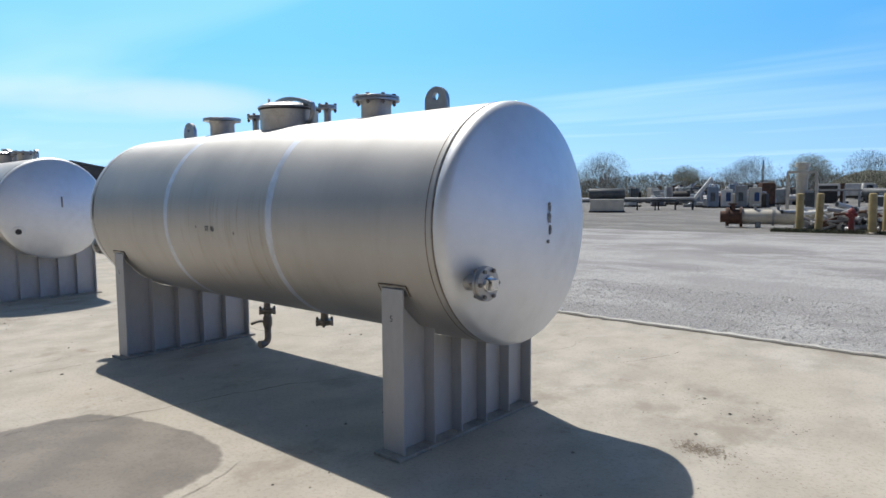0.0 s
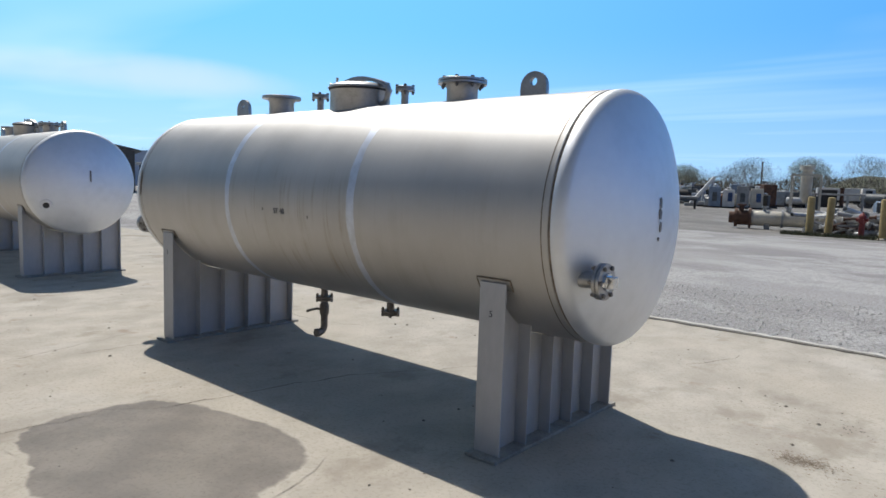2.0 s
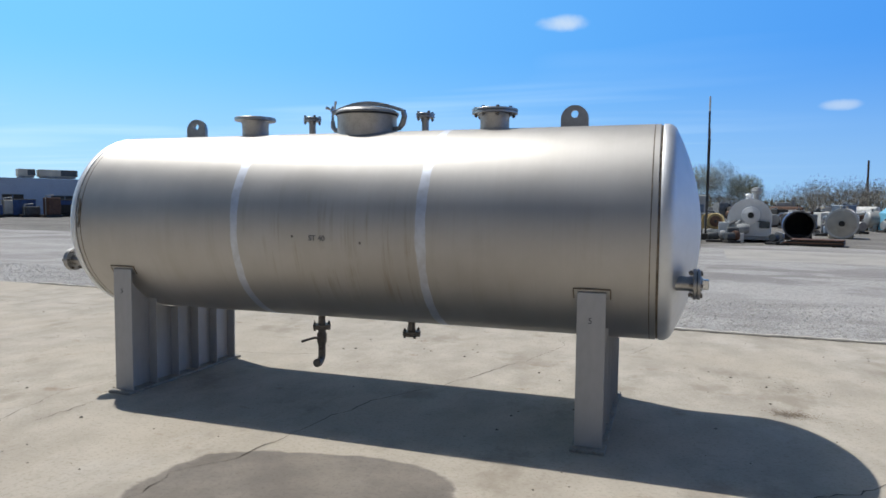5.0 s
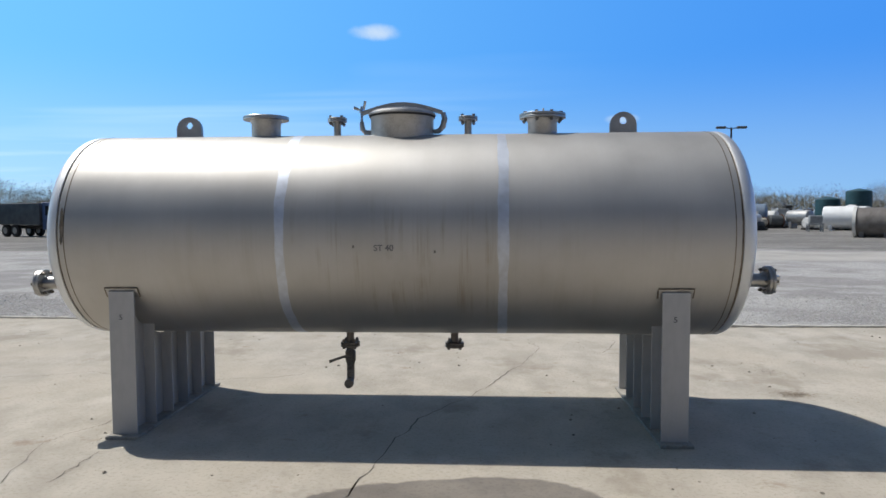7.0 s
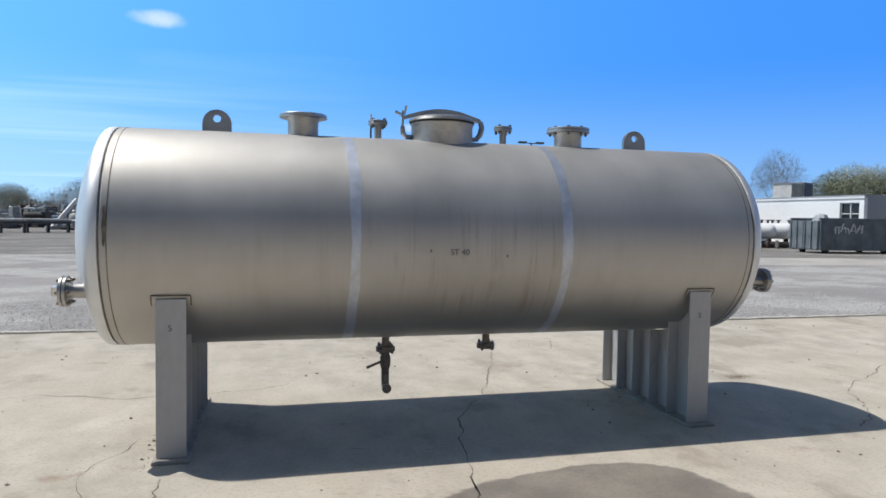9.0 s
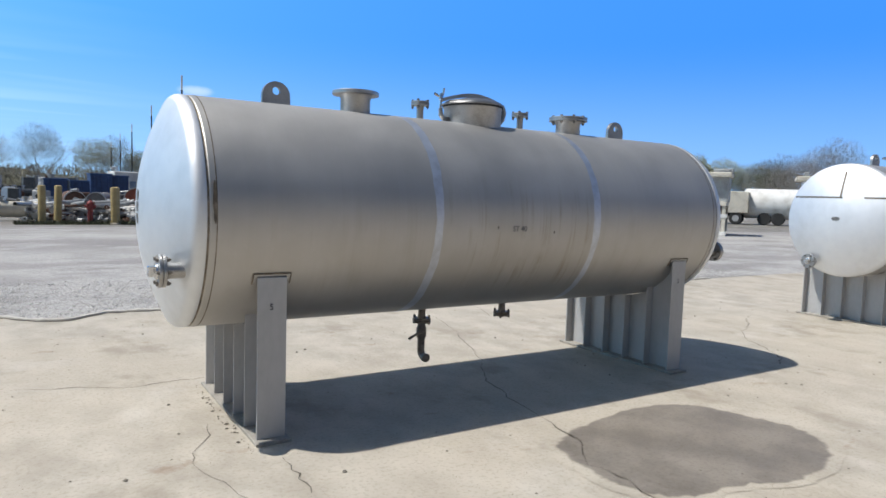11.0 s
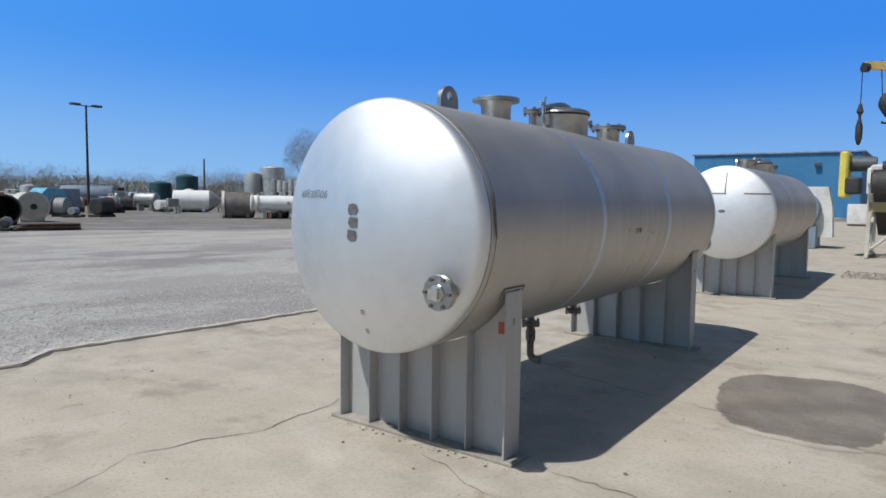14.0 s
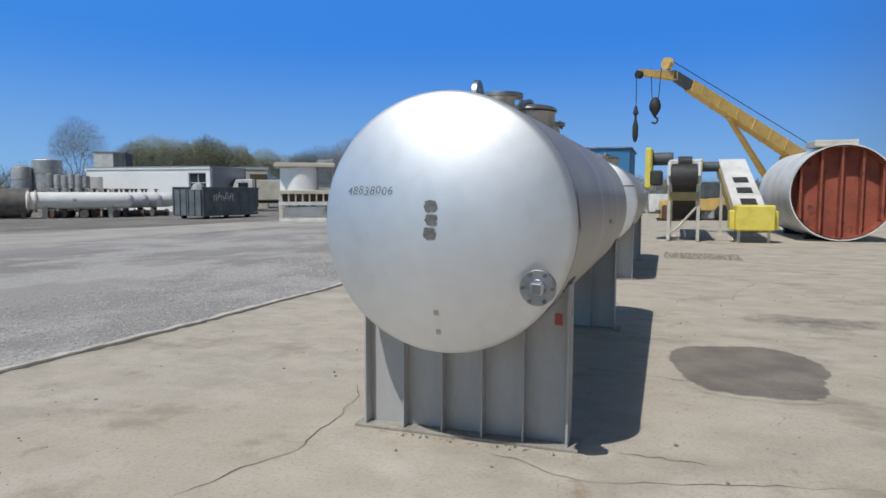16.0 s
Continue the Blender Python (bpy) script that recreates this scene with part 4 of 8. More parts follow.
M["tanclad"] = surface("tan_metal_cladding", (0.27, 0.245, 0.21), (0.22, 0.20, 0.17), (0.31, 0.285, 0.25), 0.6, 0.75, fine=4, coarse=0.2)
M["glass"] = surface("dark_window_glass", (0.03, 0.035, 0.04), rough=0.08, rough2=0.12, bump=0)
M["tyre"] = surface("tyre_rubber", (0.03, 0.03, 0.03), rough=0.8, fine=40, coarse=5)
M["wood"] = surface("weathered_timber", (0.10, 0.075, 0.055), (0.06, 0.045, 0.035), (0.16, 0.12, 0.09), 0.8, 0.95, fine=30, coarse=3, stretch=(1, 6, 6))
M["bark"] = surface("grey_brown_bark", (0.285, 0.265, 0.245), (0.22, 0.20, 0.185), (0.34, 0.32, 0.30), 0.9, 1.0, fine=8, coarse=0.2, bump=0, per_object=0.12)
M["brush"] = surface("dry_brush", (0.25, 0.235, 0.185), (0.20, 0.185, 0.15), (0.24, 0.25, 0.16), 0.9, 1.0, fine=3, coarse=0.05, bump=0)
M["leaf"] = surface("young_spring_leaf", (0.28, 0.305, 0.20), (0.25, 0.26, 0.19), (0.30, 0.335, 0.21), 0.7, 0.9, fine=3, coarse=0.06, bump=0)
M["grass"] = surface("spring_grass", (0.085, 0.092, 0.052), (0.075, 0.07, 0.045), (0.10, 0.115, 0.058), 0.85, 1.0, fine=5, coarse=0.05)
M["rubber_belt"] = surface("black_conveyor_belt", (0.045, 0.043, 0.042), (0.03, 0.03, 0.03), (0.075, 0.07, 0.068), 0.6, 0.75, fine=40, coarse=3)
G = -0.03   # level of the open yard


# ---- ground: cracks, damp patches, loose stones ----
def wander(a, b, n, amp, seed):
    """A crack's line from a to b that strays sideways."""
    rnd = random.Random(seed)
    a, b = Vector((*a, 0)), Vector((*b, 0))
    d = (b - a)
    side = Vector((-d.y, d.x, 0)).normalized()
    pts, off = [], 0.0
    for k in range(n + 1):
        f = k / n
        off += rnd.uniform(-amp, amp)
        pts.append(a + d * f + side * off * math.sin(math.pi * f) ** 0.5)
    return pts


def bm_ribbon(pts, width, seed, bm=None, z=0.003):
    rnd = random.Random(seed)
    own = bmesh.new()
    rows = []
    for i, p in enumerate(pts):
        d = (pts[min(i + 1, len(pts) - 1)] - pts[max(i - 1, 0)]).normalized()
        s = Vector((-d.y, d.x, 0))
        w = width * rnd.uniform(0.35, 1.3) * (0.25 + 0.75 * math.sin(math.pi * (i + 0.5) / len(pts)))
        rows.append((own.verts.new(p + s * w / 2 + Vector((0, 0, z))), own.verts.new(p - s * w / 2 + Vector((0, 0, z)))))
    for (a, b), (c, d2) in zip(rows, rows[1:]):
        own.faces.new((a, b, d2, c))
    bmesh.ops.recalc_face_normals(own, faces=own.faces[:])
    for f in own.faces:
        if f.normal.z < 0:
            f.normal_flip()
    return merge(bm, own)


slab_ob = bpy.data.objects["pavement"]
CRACKS = [((-0.41, -2.6), (-0.4, -1.92), 0.011, 3), ((-0.4, -1.92), (-0.08, -1.1), 0.011, 4), ((-0.08, -1.1), (0.52, 0.45), 0.010, 5), ((0.52, 0.45), (1.0, 1.6), 0.011, 6), ((1.0, 1.6), (1.15, 2.8), 0.008, 7),
          ((3.14, -1.01), (3.55, -0.7), 0.013, 8), ((3.55, -0.7), (3.92, -0.12), 0.013, 9), ((-3.32, 1.19), (-2.53, 0.89), 0.010, 10), ((-2.53, 0.89), (-1.87, 0.93), 0.011, 11), ((-1.87, 0.93), (-1.14, 1.17), 0.008, 12),
          ((-2.2, -0.2), (-2.42, -0.9), 0.007, 13), ((-2.42, -0.9), (-2.02, -2.4), 0.006, 14), ((-1.95, -0.98), (-1.97, -1.5), 0.008, 15), ((-0.41, -2.6), (-0.5, -4.4), 0.010, 16), ((3.92, -0.12), (5.6, 0.9), 0.010, 17),
          ((1.95, 2.25), (2.2, 3.05), 0.008, 18), ((-8.6, 2.6), (-4.6, 3.3), 0.008, 19), ((4.6, -2.2), (6.9, -2.9), 0.008, 20), ((-4.6, 0.7), (-3.32, 1.19), 0.007, 21)]
for (a, b, w, sd) in CRACKS:
    length = math.dist(a, b)
    o = part("crack", bm_ribbon(wander(a, b, int(length * 9) + 4, 0.035, sd), w, sd), M["crack"], slab_ob, "", pose(0, 0, 0.075))


def bm_stones(n, box, size, seed):
    rnd = random.Random(seed)
    bm = bmesh.new()
    for _ in range(n):
        x, y = rnd.uniform(box[0], box[1]), rnd.uniform(box[2], box[3])
        s = size * rnd.choice((0.5, 0.6, 0.8, 1.0, 1.0, 1.6))
        vs = [bm.verts.new((x + s * dx * rnd.uniform(0.6, 1.2), y + s * dy * rnd.uniform(0.6, 1.2), s * dz * rnd.uniform(0.7, 1.1))) for dx, dy, dz in ((1, 0, 0.3), (0, 1, 0.3), (-1, 0, 0.3), (0, -1, 0.3), (0, 0, 0.9), (0, 0, 0))]
        for a, b in ((0, 1), (1, 2), (2, 3), (3, 0)):
            bm.faces.new((vs[a], vs[b], vs[4]))
            bm.faces.new((vs[b], vs[a], vs[5]))
    return bm


# ---- forms that the yard's machines share ----
def vessel(name, m, length, r, mat, label, category="tank", group="", dome=0.35, supports=2, foot=None, zc=None, nozzles=0, mat2=None, flanges=(), open_end=None, first_dome=None):
    """A horizontal vessel along its own x, on low saddles; foot is the ground under it."""
    zc = zc if zc is not None else r + 0.25
    t = thing(name, m, label, category, group)
    d0 = dome if first_dome is None else first_dome
    prof = [(0, -length / 2 - d0 * r)]
    for k in range(1, 7):
        a = math.pi / 2 * k / 6
        prof.append((r * math.sin(a), -length / 2 - d0 * r * math.cos(a)))
    prof += [(r, -length / 6), (r, length / 6)]
    for k in range(6, 0, -1):
        a = math.pi / 2 * k / 6
        prof.append((r * math.sin(a), length / 2 + dome * r * math.cos(a)))
    prof.append((0, length / 2 + dome * r))
    part("body", bm_lathe(prof, 32, X_AXIS), mat, t, "", Matrix.Translation((0, 0, zc)))
    for k in range(supports):
        x = -length * 0.33 + length * 0.66 * k / max(1, supports - 1)
        part("support", bm_box(0.25, 1.5 * r, zc - 0.55 * r, (x, 0, 0), 0.01), mat2 or mat, t)
    for x, fr in flanges:
        part("flange_ring", bm_lathe([(r * 0.9, -0.05), (fr, -0.05), (fr, 0.05), (r * 0.9, 0.05)], 32, X_AXIS), mat2 or mat, t, "", Matrix.Translation((x, 0, zc)))
    for k in range(nozzles):
        x = -length * 0.36 + length * 0.72 * k / max(1, nozzles - 1)
        bm = bm_lathe([(0.07, 0), (0.07, 0.2), (0.15, 0.2), (0.15, 0.26), (0, 0.26)], 14, Matrix.Translation((x, 0, zc + r - 0.03)))
        part("nozzle", bm, mat2 or mat, t)
    return t


def upright(name, m, r, h, mat, label, legs=0.5, cone=0.25, category="tank", group=""):
    """An upright cylinder tank on short legs with a low cone roof and hoops."""
    t = thing(name, m, label, category, group)
    part("body", bm_lathe([(0, legs), (r * 0.97, legs), (r, legs + 0.05), (r, h - cone), (r * 0.97, h - cone + 0.04), (0.15, h), (0, h)], 32), mat, t)
    for f in (0.3, 0.7):
        z = legs + (h - cone - legs) * f
        part("hoop", bm_lathe([(r, z - 0.04), (r + 0.02, z - 0.03), (r + 0.02, z + 0.03), (r, z + 0.04)], 32), mat, t)
    for k in range(4):
        a = math.pi / 4 + math.pi / 2 * k
        part("leg", bm_box(0.12, 0.12, legs + 0.1, (r * 0.8 * math.cos(a), r * 0.8 * math.sin(a), 0)), mat, t)
    return t


# ---- north side: bollards, hydrant, scrap ----
def bollard():
    b = thing("bollard", pose(-2.6, 28.5, G), "thick faded yellow bollard at the scrap yard's edge", "bollard", "yellow bollards")
    part("post", bm_lathe([(0, 0), (0.155, 0), (0.152, 1.60), (0.14, 1.64), (0.09, 1.665), (0, 1.67)], 24), M["yellow"], b)
    part("collar", bm_lathe([(0.23, 0), (0.23, 0.05), (0.156, 0.09), (0.15, 0.0)], 24), M["concrete"], b, "concrete collar")
    return b


b0 = bollard()
for x, y in ((-2.0, 29.2), (0.17, 28.1), (0.42, 29.9)):
    copy_thing(b0, settle(pose(x, y, G, random.uniform(-2, 2), random.uniform(-2, 2), 40)))

hyd = thing("fire_hydrant", pose(-0.73, 29.0, G) @ Matrix.Scale(1.0, 4), "red cast-iron fire hydrant among weeds", "hydrant")
part("barrel", bm_lathe([(0, 0), (0.17, 0), (0.17, 0.05), (0.11, 0.07), (0.11, 0.62), (0.16, 0.64), (0.16, 0.70), (0.125, 0.72), (0.125, 0.86), (0.0, 0.9)], 20), M["red"], hyd)
part("bonnet", bm_lathe([(0.15, 0.86), (0.15, 0.9), (0.12, 0.96), (0.06, 1.03), (0.03, 1.04), (0.03, 1.1), (0, 1.1)], 20), M["red"], hyd)
for s in (-90, 90):
    part("outlet", bm_lathe([(0.065, 0.09), (0.065, 0.17), (0.08, 0.17), (0.08, 0.22), (0, 0.22)], 12, Matrix.Translation((0, 0, 0.76)) @ pose(0, 0, 0, 0, s, 0)), M["red"], hyd)
part("pumper_outlet", bm_lathe([(0.085, 0.09), (0.085, 0.18), (0.1, 0.18), (0.1, 0.24), (0, 0.24)], 14, Matrix.Translation((0, 0, 0.72)) @ pose(0, 0, 0, 90, 0, 0)), M["red"], hyd)

rs = random.Random(11)
PIPE_MATS = ["alu", "bright", "alu", "grey", "alu", "bright", "alu", "rust"]
pipe_mesh = []
for k in range(8):
    r, ln = (0.05, 0.07, 0.09, 0.10, 0.12, 0.08, 0.15, 0.06)[k], (1.6, 1.0, 2.4, 0.9, 1.5, 0.8, 1.9, 1.2)[k]
    bm = bm_lathe([(r * 0.86, -ln / 2), (r, -ln / 2), (r, ln / 2), (r * 0.86, ln / 2), (r * 0.86, -ln / 2)], 14, X_AXIS)
    if k % 2:
        for e in (-1, 1):
            bm_lathe([(r, e * ln / 2 - 0.03), (r * 1.6, e * ln / 2 - 0.03), (r * 1.6, e * ln / 2 + 0.02), (r * 0.9, e * ln / 2 + 0.02)], 14, X_AXIS, bm)
    pipe_mesh.append((mesh_of(bm, M[PIPE_MATS[k]]), r * (1.6 if k % 2 else 1.0)))
for k in range(260):
    me, r = pipe_mesh[rs.randrange(8)]
    y = rs.uniform(30.4, 37.6)
    x = rs.uniform(-3.3, 2.6 + 0.16 * (y - 30))
    lay = rs.choice((0, 0, 1, 1, 2, 2, 3, 4))
    o = new("scrap_pipe", me)
    o.matrix_basis = pose(x, y, G - 0.17 + r + lay * 0.17, 0, (0 if lay == 0 else rs.uniform(-14, 14)), rs.gauss(25, 45))
    tagged(o, "short dull metal scrap pipe lying in a heap", "pipe", "scrap pipes")
fit_mesh = []
for k in range(5):
    r = rs.uniform(0.06, 0.11)
    q = 0.24
    pts = [(q * math.cos(radians(a)), q * math.sin(radians(a)), 0) for a in range(0, 91, 15)]
    bm = bm_tube(pts, r, 12)
    bm_lathe([(0, 0), (r * 1.7, 0), (r * 1.7, 0.05), (0, 0.05)], 14, Matrix.Translation((q, 0, 0)) @ pose(0, 0, 0, 90, 0, 0), bm)
    bm_lathe([(0, 0), (r * 1.7, 0), (r * 1.7, 0.05), (0, 0.05)], 14, Matrix.Translation((0, q, 0)) @ pose(0, 0, 0, 0, -90, 0), bm)
    fit_mesh.append(mesh_of(bm, M[("alu", "rust", "alu", "grey", "white")[k]]))
for k in range(230):
    o = new("pipe_elbow", fit_mesh[k % 5])
    o.matrix_basis = pose(rs.uniform(-3.0, 3.6), rs.uniform(30.2, 37), G - 0.01 + 0.2 * rs.choice((0, 0, 1, 2)), rs.uniform(-30, 30), rs.uniform(-30, 30), rs.uniform(0, 360))
    tagged(o, "flanged metal pipe elbow on the scrap heap", "pipe fitting", "scrap pipe elbows")

rack = thing("pipe_rack", pose(-7.0, 58.5, G, 0, 0, 5) @ Matrix.Scale(1.3, 4), "low welded grey pipe rack behind the bollards", "rack")
part("top_rail", bm_box(3.0, 0.14, 0.12, (0, 0, 1.3), 0.01), M["alu"], rack)
for x in (-1.35, 0.55, 1.35):
    part("rack_leg", bm_box(0.13, 0.13, 1.3, (x, 0, 0), 0.01), M["grey"], rack)
    part("rack_foot", bm_box(0.3, 0.9, 0.08, (x, 0, 0), 0.01), M["grey"], rack)

# the long exchanger with the rusty end, seen before the bollards
ex = vessel("heat_exchanger", pose(-3.65, 31.2, G, 0, 0, 15), 4.1, 0.36, M["cream"], "long cream and grey exchanger shell with rusted flanged ends", "heat exchanger", mat2=M["grey"], dome=0.2, zc=0.52, nozzles=4, flanges=((-0.7, 0.43), (0.5, 0.43), (1.9, 0.43)))
part("rusty_channel", bm_lathe([(0, -1.0), (0.28, -1.0), (0.28, -0.75), (0.46, -0.75), (0.46, -0.62), (0.36, -0.62), (0.36, -0.12), (0.5, -0.12), (0.5, 0.0), (0, 0.0)], 24, X_AXIS), M["rust"], ex, "rusted flanged channel end", pose(-2.05, 0, 0.52))
part("rusty_nozzle", bm_lathe([(0.12, 0), (0.12, 0.3), (0.22, 0.3), (0.22, 0.38), (0, 0.38)], 14), M["rust"], ex, "", pose(-2.5, 0, 0.8))

# drums with painted ends, the blue bins, the white cabin
for x, y, r, c, rz in ((3.2, 43.4, 0.78, "redoxide", 84), (1.0, 42.6, 0.6, "oldgrey", 70), (-0.6, 43.5, 0.62, "rust", 95)):
    d = vessel("drum", pose(x, y + 1.2, G, 0, 0, rz), 2.2, r, M[c], "horizontal red-brown steel drum in the scrap", "drum", "red-brown drums", dome=0.12, zc=r + 0.05, supports=0)
    part("rim", bm_lathe([(r * 0.95, -1.16), (r * 1.04, -1.16), (r * 1.04, -1.05), (r * 0.95, -1.05)], 28, X_AXIS), M["alu"], d, "pale rim", pose(0, 0, r + 0.05))
for k, (x, h) in enumerate(((-1.1, 2.1), (0.7, 2.0), (2.0, 2.6), (3.3, 2.5))):
    b = thing("blue_bin", pose(x, 56.5 + 0.4 * (k % 2), G, 0, 0, rs.uniform(-8, 8)), "tall deep blue steel bin in the scrap yard", "bin", "blue bins")
    part("body", bm_box(1.6, 1.5, h - 0.3, (0, 0, 0.25), 0.03), M["blue"], b)
    part("rim", bm_box(1.7, 1.6, 0.12, (0, 0, h - 0.08), 0.02), M["blue"], b)
    for sx in (-0.5, 0.0, 0.5):
        part("rib", bm_box(0.1, 0.08, h - 0.4, (sx, -0.79, 0.3)), M["blue"], b)
    for sx in (-0.65, 0.65):
        part("skid", bm_box(0.14, 1.5, 0.25, (sx, 0, 0)), M["black"], b)
cabin = thing("white_cabin", pose(4.35, 61.5, G, 0, 0, 8), "white steel box enclosure behind the scrap heap", "enclosure")
part("body", bm_box(2.1, 2.4, 2.75, (0, 0, 0.2), 0.06), M["white"], cabin)
part("plinth", bm_box(2.0, 2.2, 0.2, (0, 0, 0)), M["grey"], cabin)
part("panel", bm_box(0.6, 0.05, 0.9, (0.5, -1.215, 1.2), 0.01), M["bluegrey"], cabin)
part("vent_cowl", bm_lathe([(0.2, 2.9), (0.2, 3.15), (0.32, 3.2), (0.3, 3.32), (0, 3.4)], 16), M["alu"], cabin, "", pose(-0.8, 0, 0))

# pale-tipped poles in a row going away
pole = thing("marker_pole", pose(4.3, 35.0, G), "tall thin black pole with a white tip", "pole", "row of marker poles")
part("shaft", bm_tube([(0, 0, 0), (0, 0, 7.15)], 0.055, 10), M["black"], pole)
part("tip", bm_tube([(0, 0, 7.1), (0, 0, 7.95)], 0.05, 10), M["white"], pole, "white plastic tip")
part("foot", bm_box(0.5, 0.5, 0.35, (0, 0, 0), 0.03), M["black"], pole)
for x, y in ((5.17, 51.3), (6.1, 69.8), (6.7, 85.0), (7.5, 103.0)):
    copy_thing(pole, settle(pose(x, y, G)))

# motor on a white base
mot = thing("yellow_blower", pose(4.95, 37.2, G, 0, 0, -8) @ Matrix.Scale(0.78, 4), "yellow blower with a rusty round face on a white base", "blower")
part("base", bm_box(1.7, 1.5, 0.7, (0, 0, 0), 0.03), M["white"], mot)
part("housing", bm_lathe([(0, -0.7), (0.55, -0.7), (0.6, -0.6), (0.6, 0.6), (0.55, 0.7), (0, 0.7)], 28, pose(0, 0, 1.3, 90, 0, 0)), M["yellow"], mot)
part("face", bm_lathe([(0, 0), (0.42, 0), (0.42, 0.06), (0.3, 0.1), (0, 0.1)], 28, pose(0.05, -0.7, 1.3, 90, 0, 0)), M["rust"], mot, "rusty round inlet")
part("hub", bm_lathe([(0, 0), (0.1, 0), (0.1, 0.16), (0, 0.16)], 14, pose(0.05, -0.72, 1.3, 90, 0, 0)), M["black"], mot)
for x in (-0.9, -0.55):
    part("pipe", bm_tube([(x, -0.3, 0.7), (x, -0.3, 1.7), (x + 0.3, -0.3, 1.85)], 0.09, 10), M["yellow"], mot)
part("ground_skid", bm_box(2.3, 1.1, 0.35, (0.2, -0.9, 0), 0.02), M["black"], mot)

# large round-bodied dryer with a square base
kiln = thing("rotary_dryer", pose(6.35, 33.3, G, 0, 0, -95), "large white round-bodied dryer on a boxed base", "dryer")
part("drum", bm_lathe([(0, 0), (0.98, 0.0), (1.04, 0.08), (1.04, 4.3), (0.98, 4.4), (0, 4.4)], 40, Matrix.Translation((0, 0, 1.22)) @ pose(0, 0, 0, 0, -90, 0)), M["bright"], kiln)
part("front_ring", bm_lathe([(0.94, -0.06), (1.08, -0.06), (1.08, 0.06), (0.94, 0.06)], 40, Matrix.Translation((0, 0, 1.22)) @ X_AXIS), M["bright"], kiln)
for x in (-1.5, -3.0):
    part("shell_band", bm_lathe([(1.02, -0.05), (1.075, -0.05), (1.075, 0.05), (1.02, 0.05)], 40, Matrix.Translation((x, 0, 1.22)) @ X_AXIS), M["bright"], kiln)
part("base_box", bm_box(4.3, 2.1, 1.05, (-2.15, 0, 0.12), 0.03), M["bright"], kiln)
part("front_plate", bm_box(0.12, 2.5, 0.75, (0.1, -0.25, 0.3), 0.02), M["bright"], kiln)
part("bearing_boss", bm_lathe([(0, 0), (0.46, 0), (0.44, 0.28), (0.2, 0.34), (0.2, 0.45), (0, 0.45)], 28, Matrix.Translation((0.02, 0.05, 1.42)) @ X_AXIS), M["bright"], kiln)
# solid black disc; the dark of the shaft hole is put into its colour
part("shaft_hole", bm_lathe([(0, 0.4), (0.15, 0.4), (0.15, 0.48), (0, 0.48)], 18, Matrix.Translation((0.02, 0.05, 1.42)) @ X_AXIS), M["black"], kiln)
for y in (-0.95, -0.62):
    part("feed_pipe", bm_tube([(0.15, y, 0.2), (0.4, y, 0.5), (0.4, y, 0.95), (0.1, y * 0.7, 1.1)], 0.1, 10), M["grey"], kiln)
part("gearbox", bm_box(0.6, 0.6, 0.55, (0.5, -0.75, 0.25), 0.06), M["darkgrey"], kiln)
part("pump", bm_lathe([(0, -0.3), (0.2, -0.3), (0.26, -0.15), (0.26, 0.15), (0.2, 0.3), (0, 0.3)], 16, pose(0.55, -0.3, 0.72, 90, 0, 0)), M["grey"], kiln)
part("white_block", bm_box(0.35, 0.4, 0.5, (0.75, -0.45, 0.0), 0.02), M["bright"], kiln)
part("junction_box", bm_box(0.2, 0.5, 0.35, (0.2, 0.72, 0.75), 0.03), M["darkgrey"], kiln)
part("chimney_pipe", bm_lathe([(0.16, 0), (0.16, 0.35), (0.24, 0.37), (0.28, 0.5), (0.2, 0.66), (0, 0.7)], 16, Matrix.Translation((-0.6, 0.3, 2.2))), M["grey"], kiln)
part("vent", bm_lathe([(0.18, 0), (0.18, 0.3), (0.24, 0.32), (0.2, 0.4), (0, 0.42)], 16, Matrix.Translation((-3.2, 0, 2.2))), M["bright"], kiln)
part("skid_beam", bm_box(5.0, 0.25, 0.14, (-1.9, -0.85, 0)), M["black"], kiln)
part("skid_beam", bm_box(5.0, 0.25, 0.14, (-1.9, 0.85, 0)), M["black"], kiln)
for k, (x, y, w) in enumerate(((4.7, 32.4, 1.0), (5.4, 31.9, 0.7), (7.4, 31.6, 1.2), (3.6, 33.4, 0.8))):
    pm = thing("scrap_pump", pose(x, y, G, 0, 0, 30 * k), "dark pump unit on a short skid", "pump", "pumps before the dryer")
    part("skid", bm_box(w, 0.55, 0.12, (0, 0, 0), 0.01), M["black"], pm)
    part("motor", bm_lathe([(0, -0.25), (0.17, -0.25), (0.2, -0.2), (0.2, 0.2), (0.17, 0.25), (0, 0.25)], 16, pose(-0.15 * w, 0, 0.34, 0, 90, 0)), M["darkgrey"], pm)
    part("casing", bm_lathe([(0, -0.12), (0.24, -0.12), (0.26, 0), (0.24, 0.12), (0, 0.12)], 16, pose(0.3 * w, 0, 0.38, 0, 90, 0)), M["rust" if k % 2 else "grey"], pm)

# open dark drum and the round-ended one beside it
blk = thing("open_drum", pose(9.25, 36.6, G, 0, 0, 84) @ Matrix.Scale(0.86, 4), "open-mouthed dark blue steel drum lying on its side", "drum")
part("shell", bm_lathe([(0.86, -0.02), (0.92, 0.0), (0.92, 2.9), (0, 2.95), (0, 2.9), (0.86, 2.85), (0.86, -0.02)], 36, Matrix.Translation((0, 0, 0.98)) @ X_AXIS), M["blue"], blk)
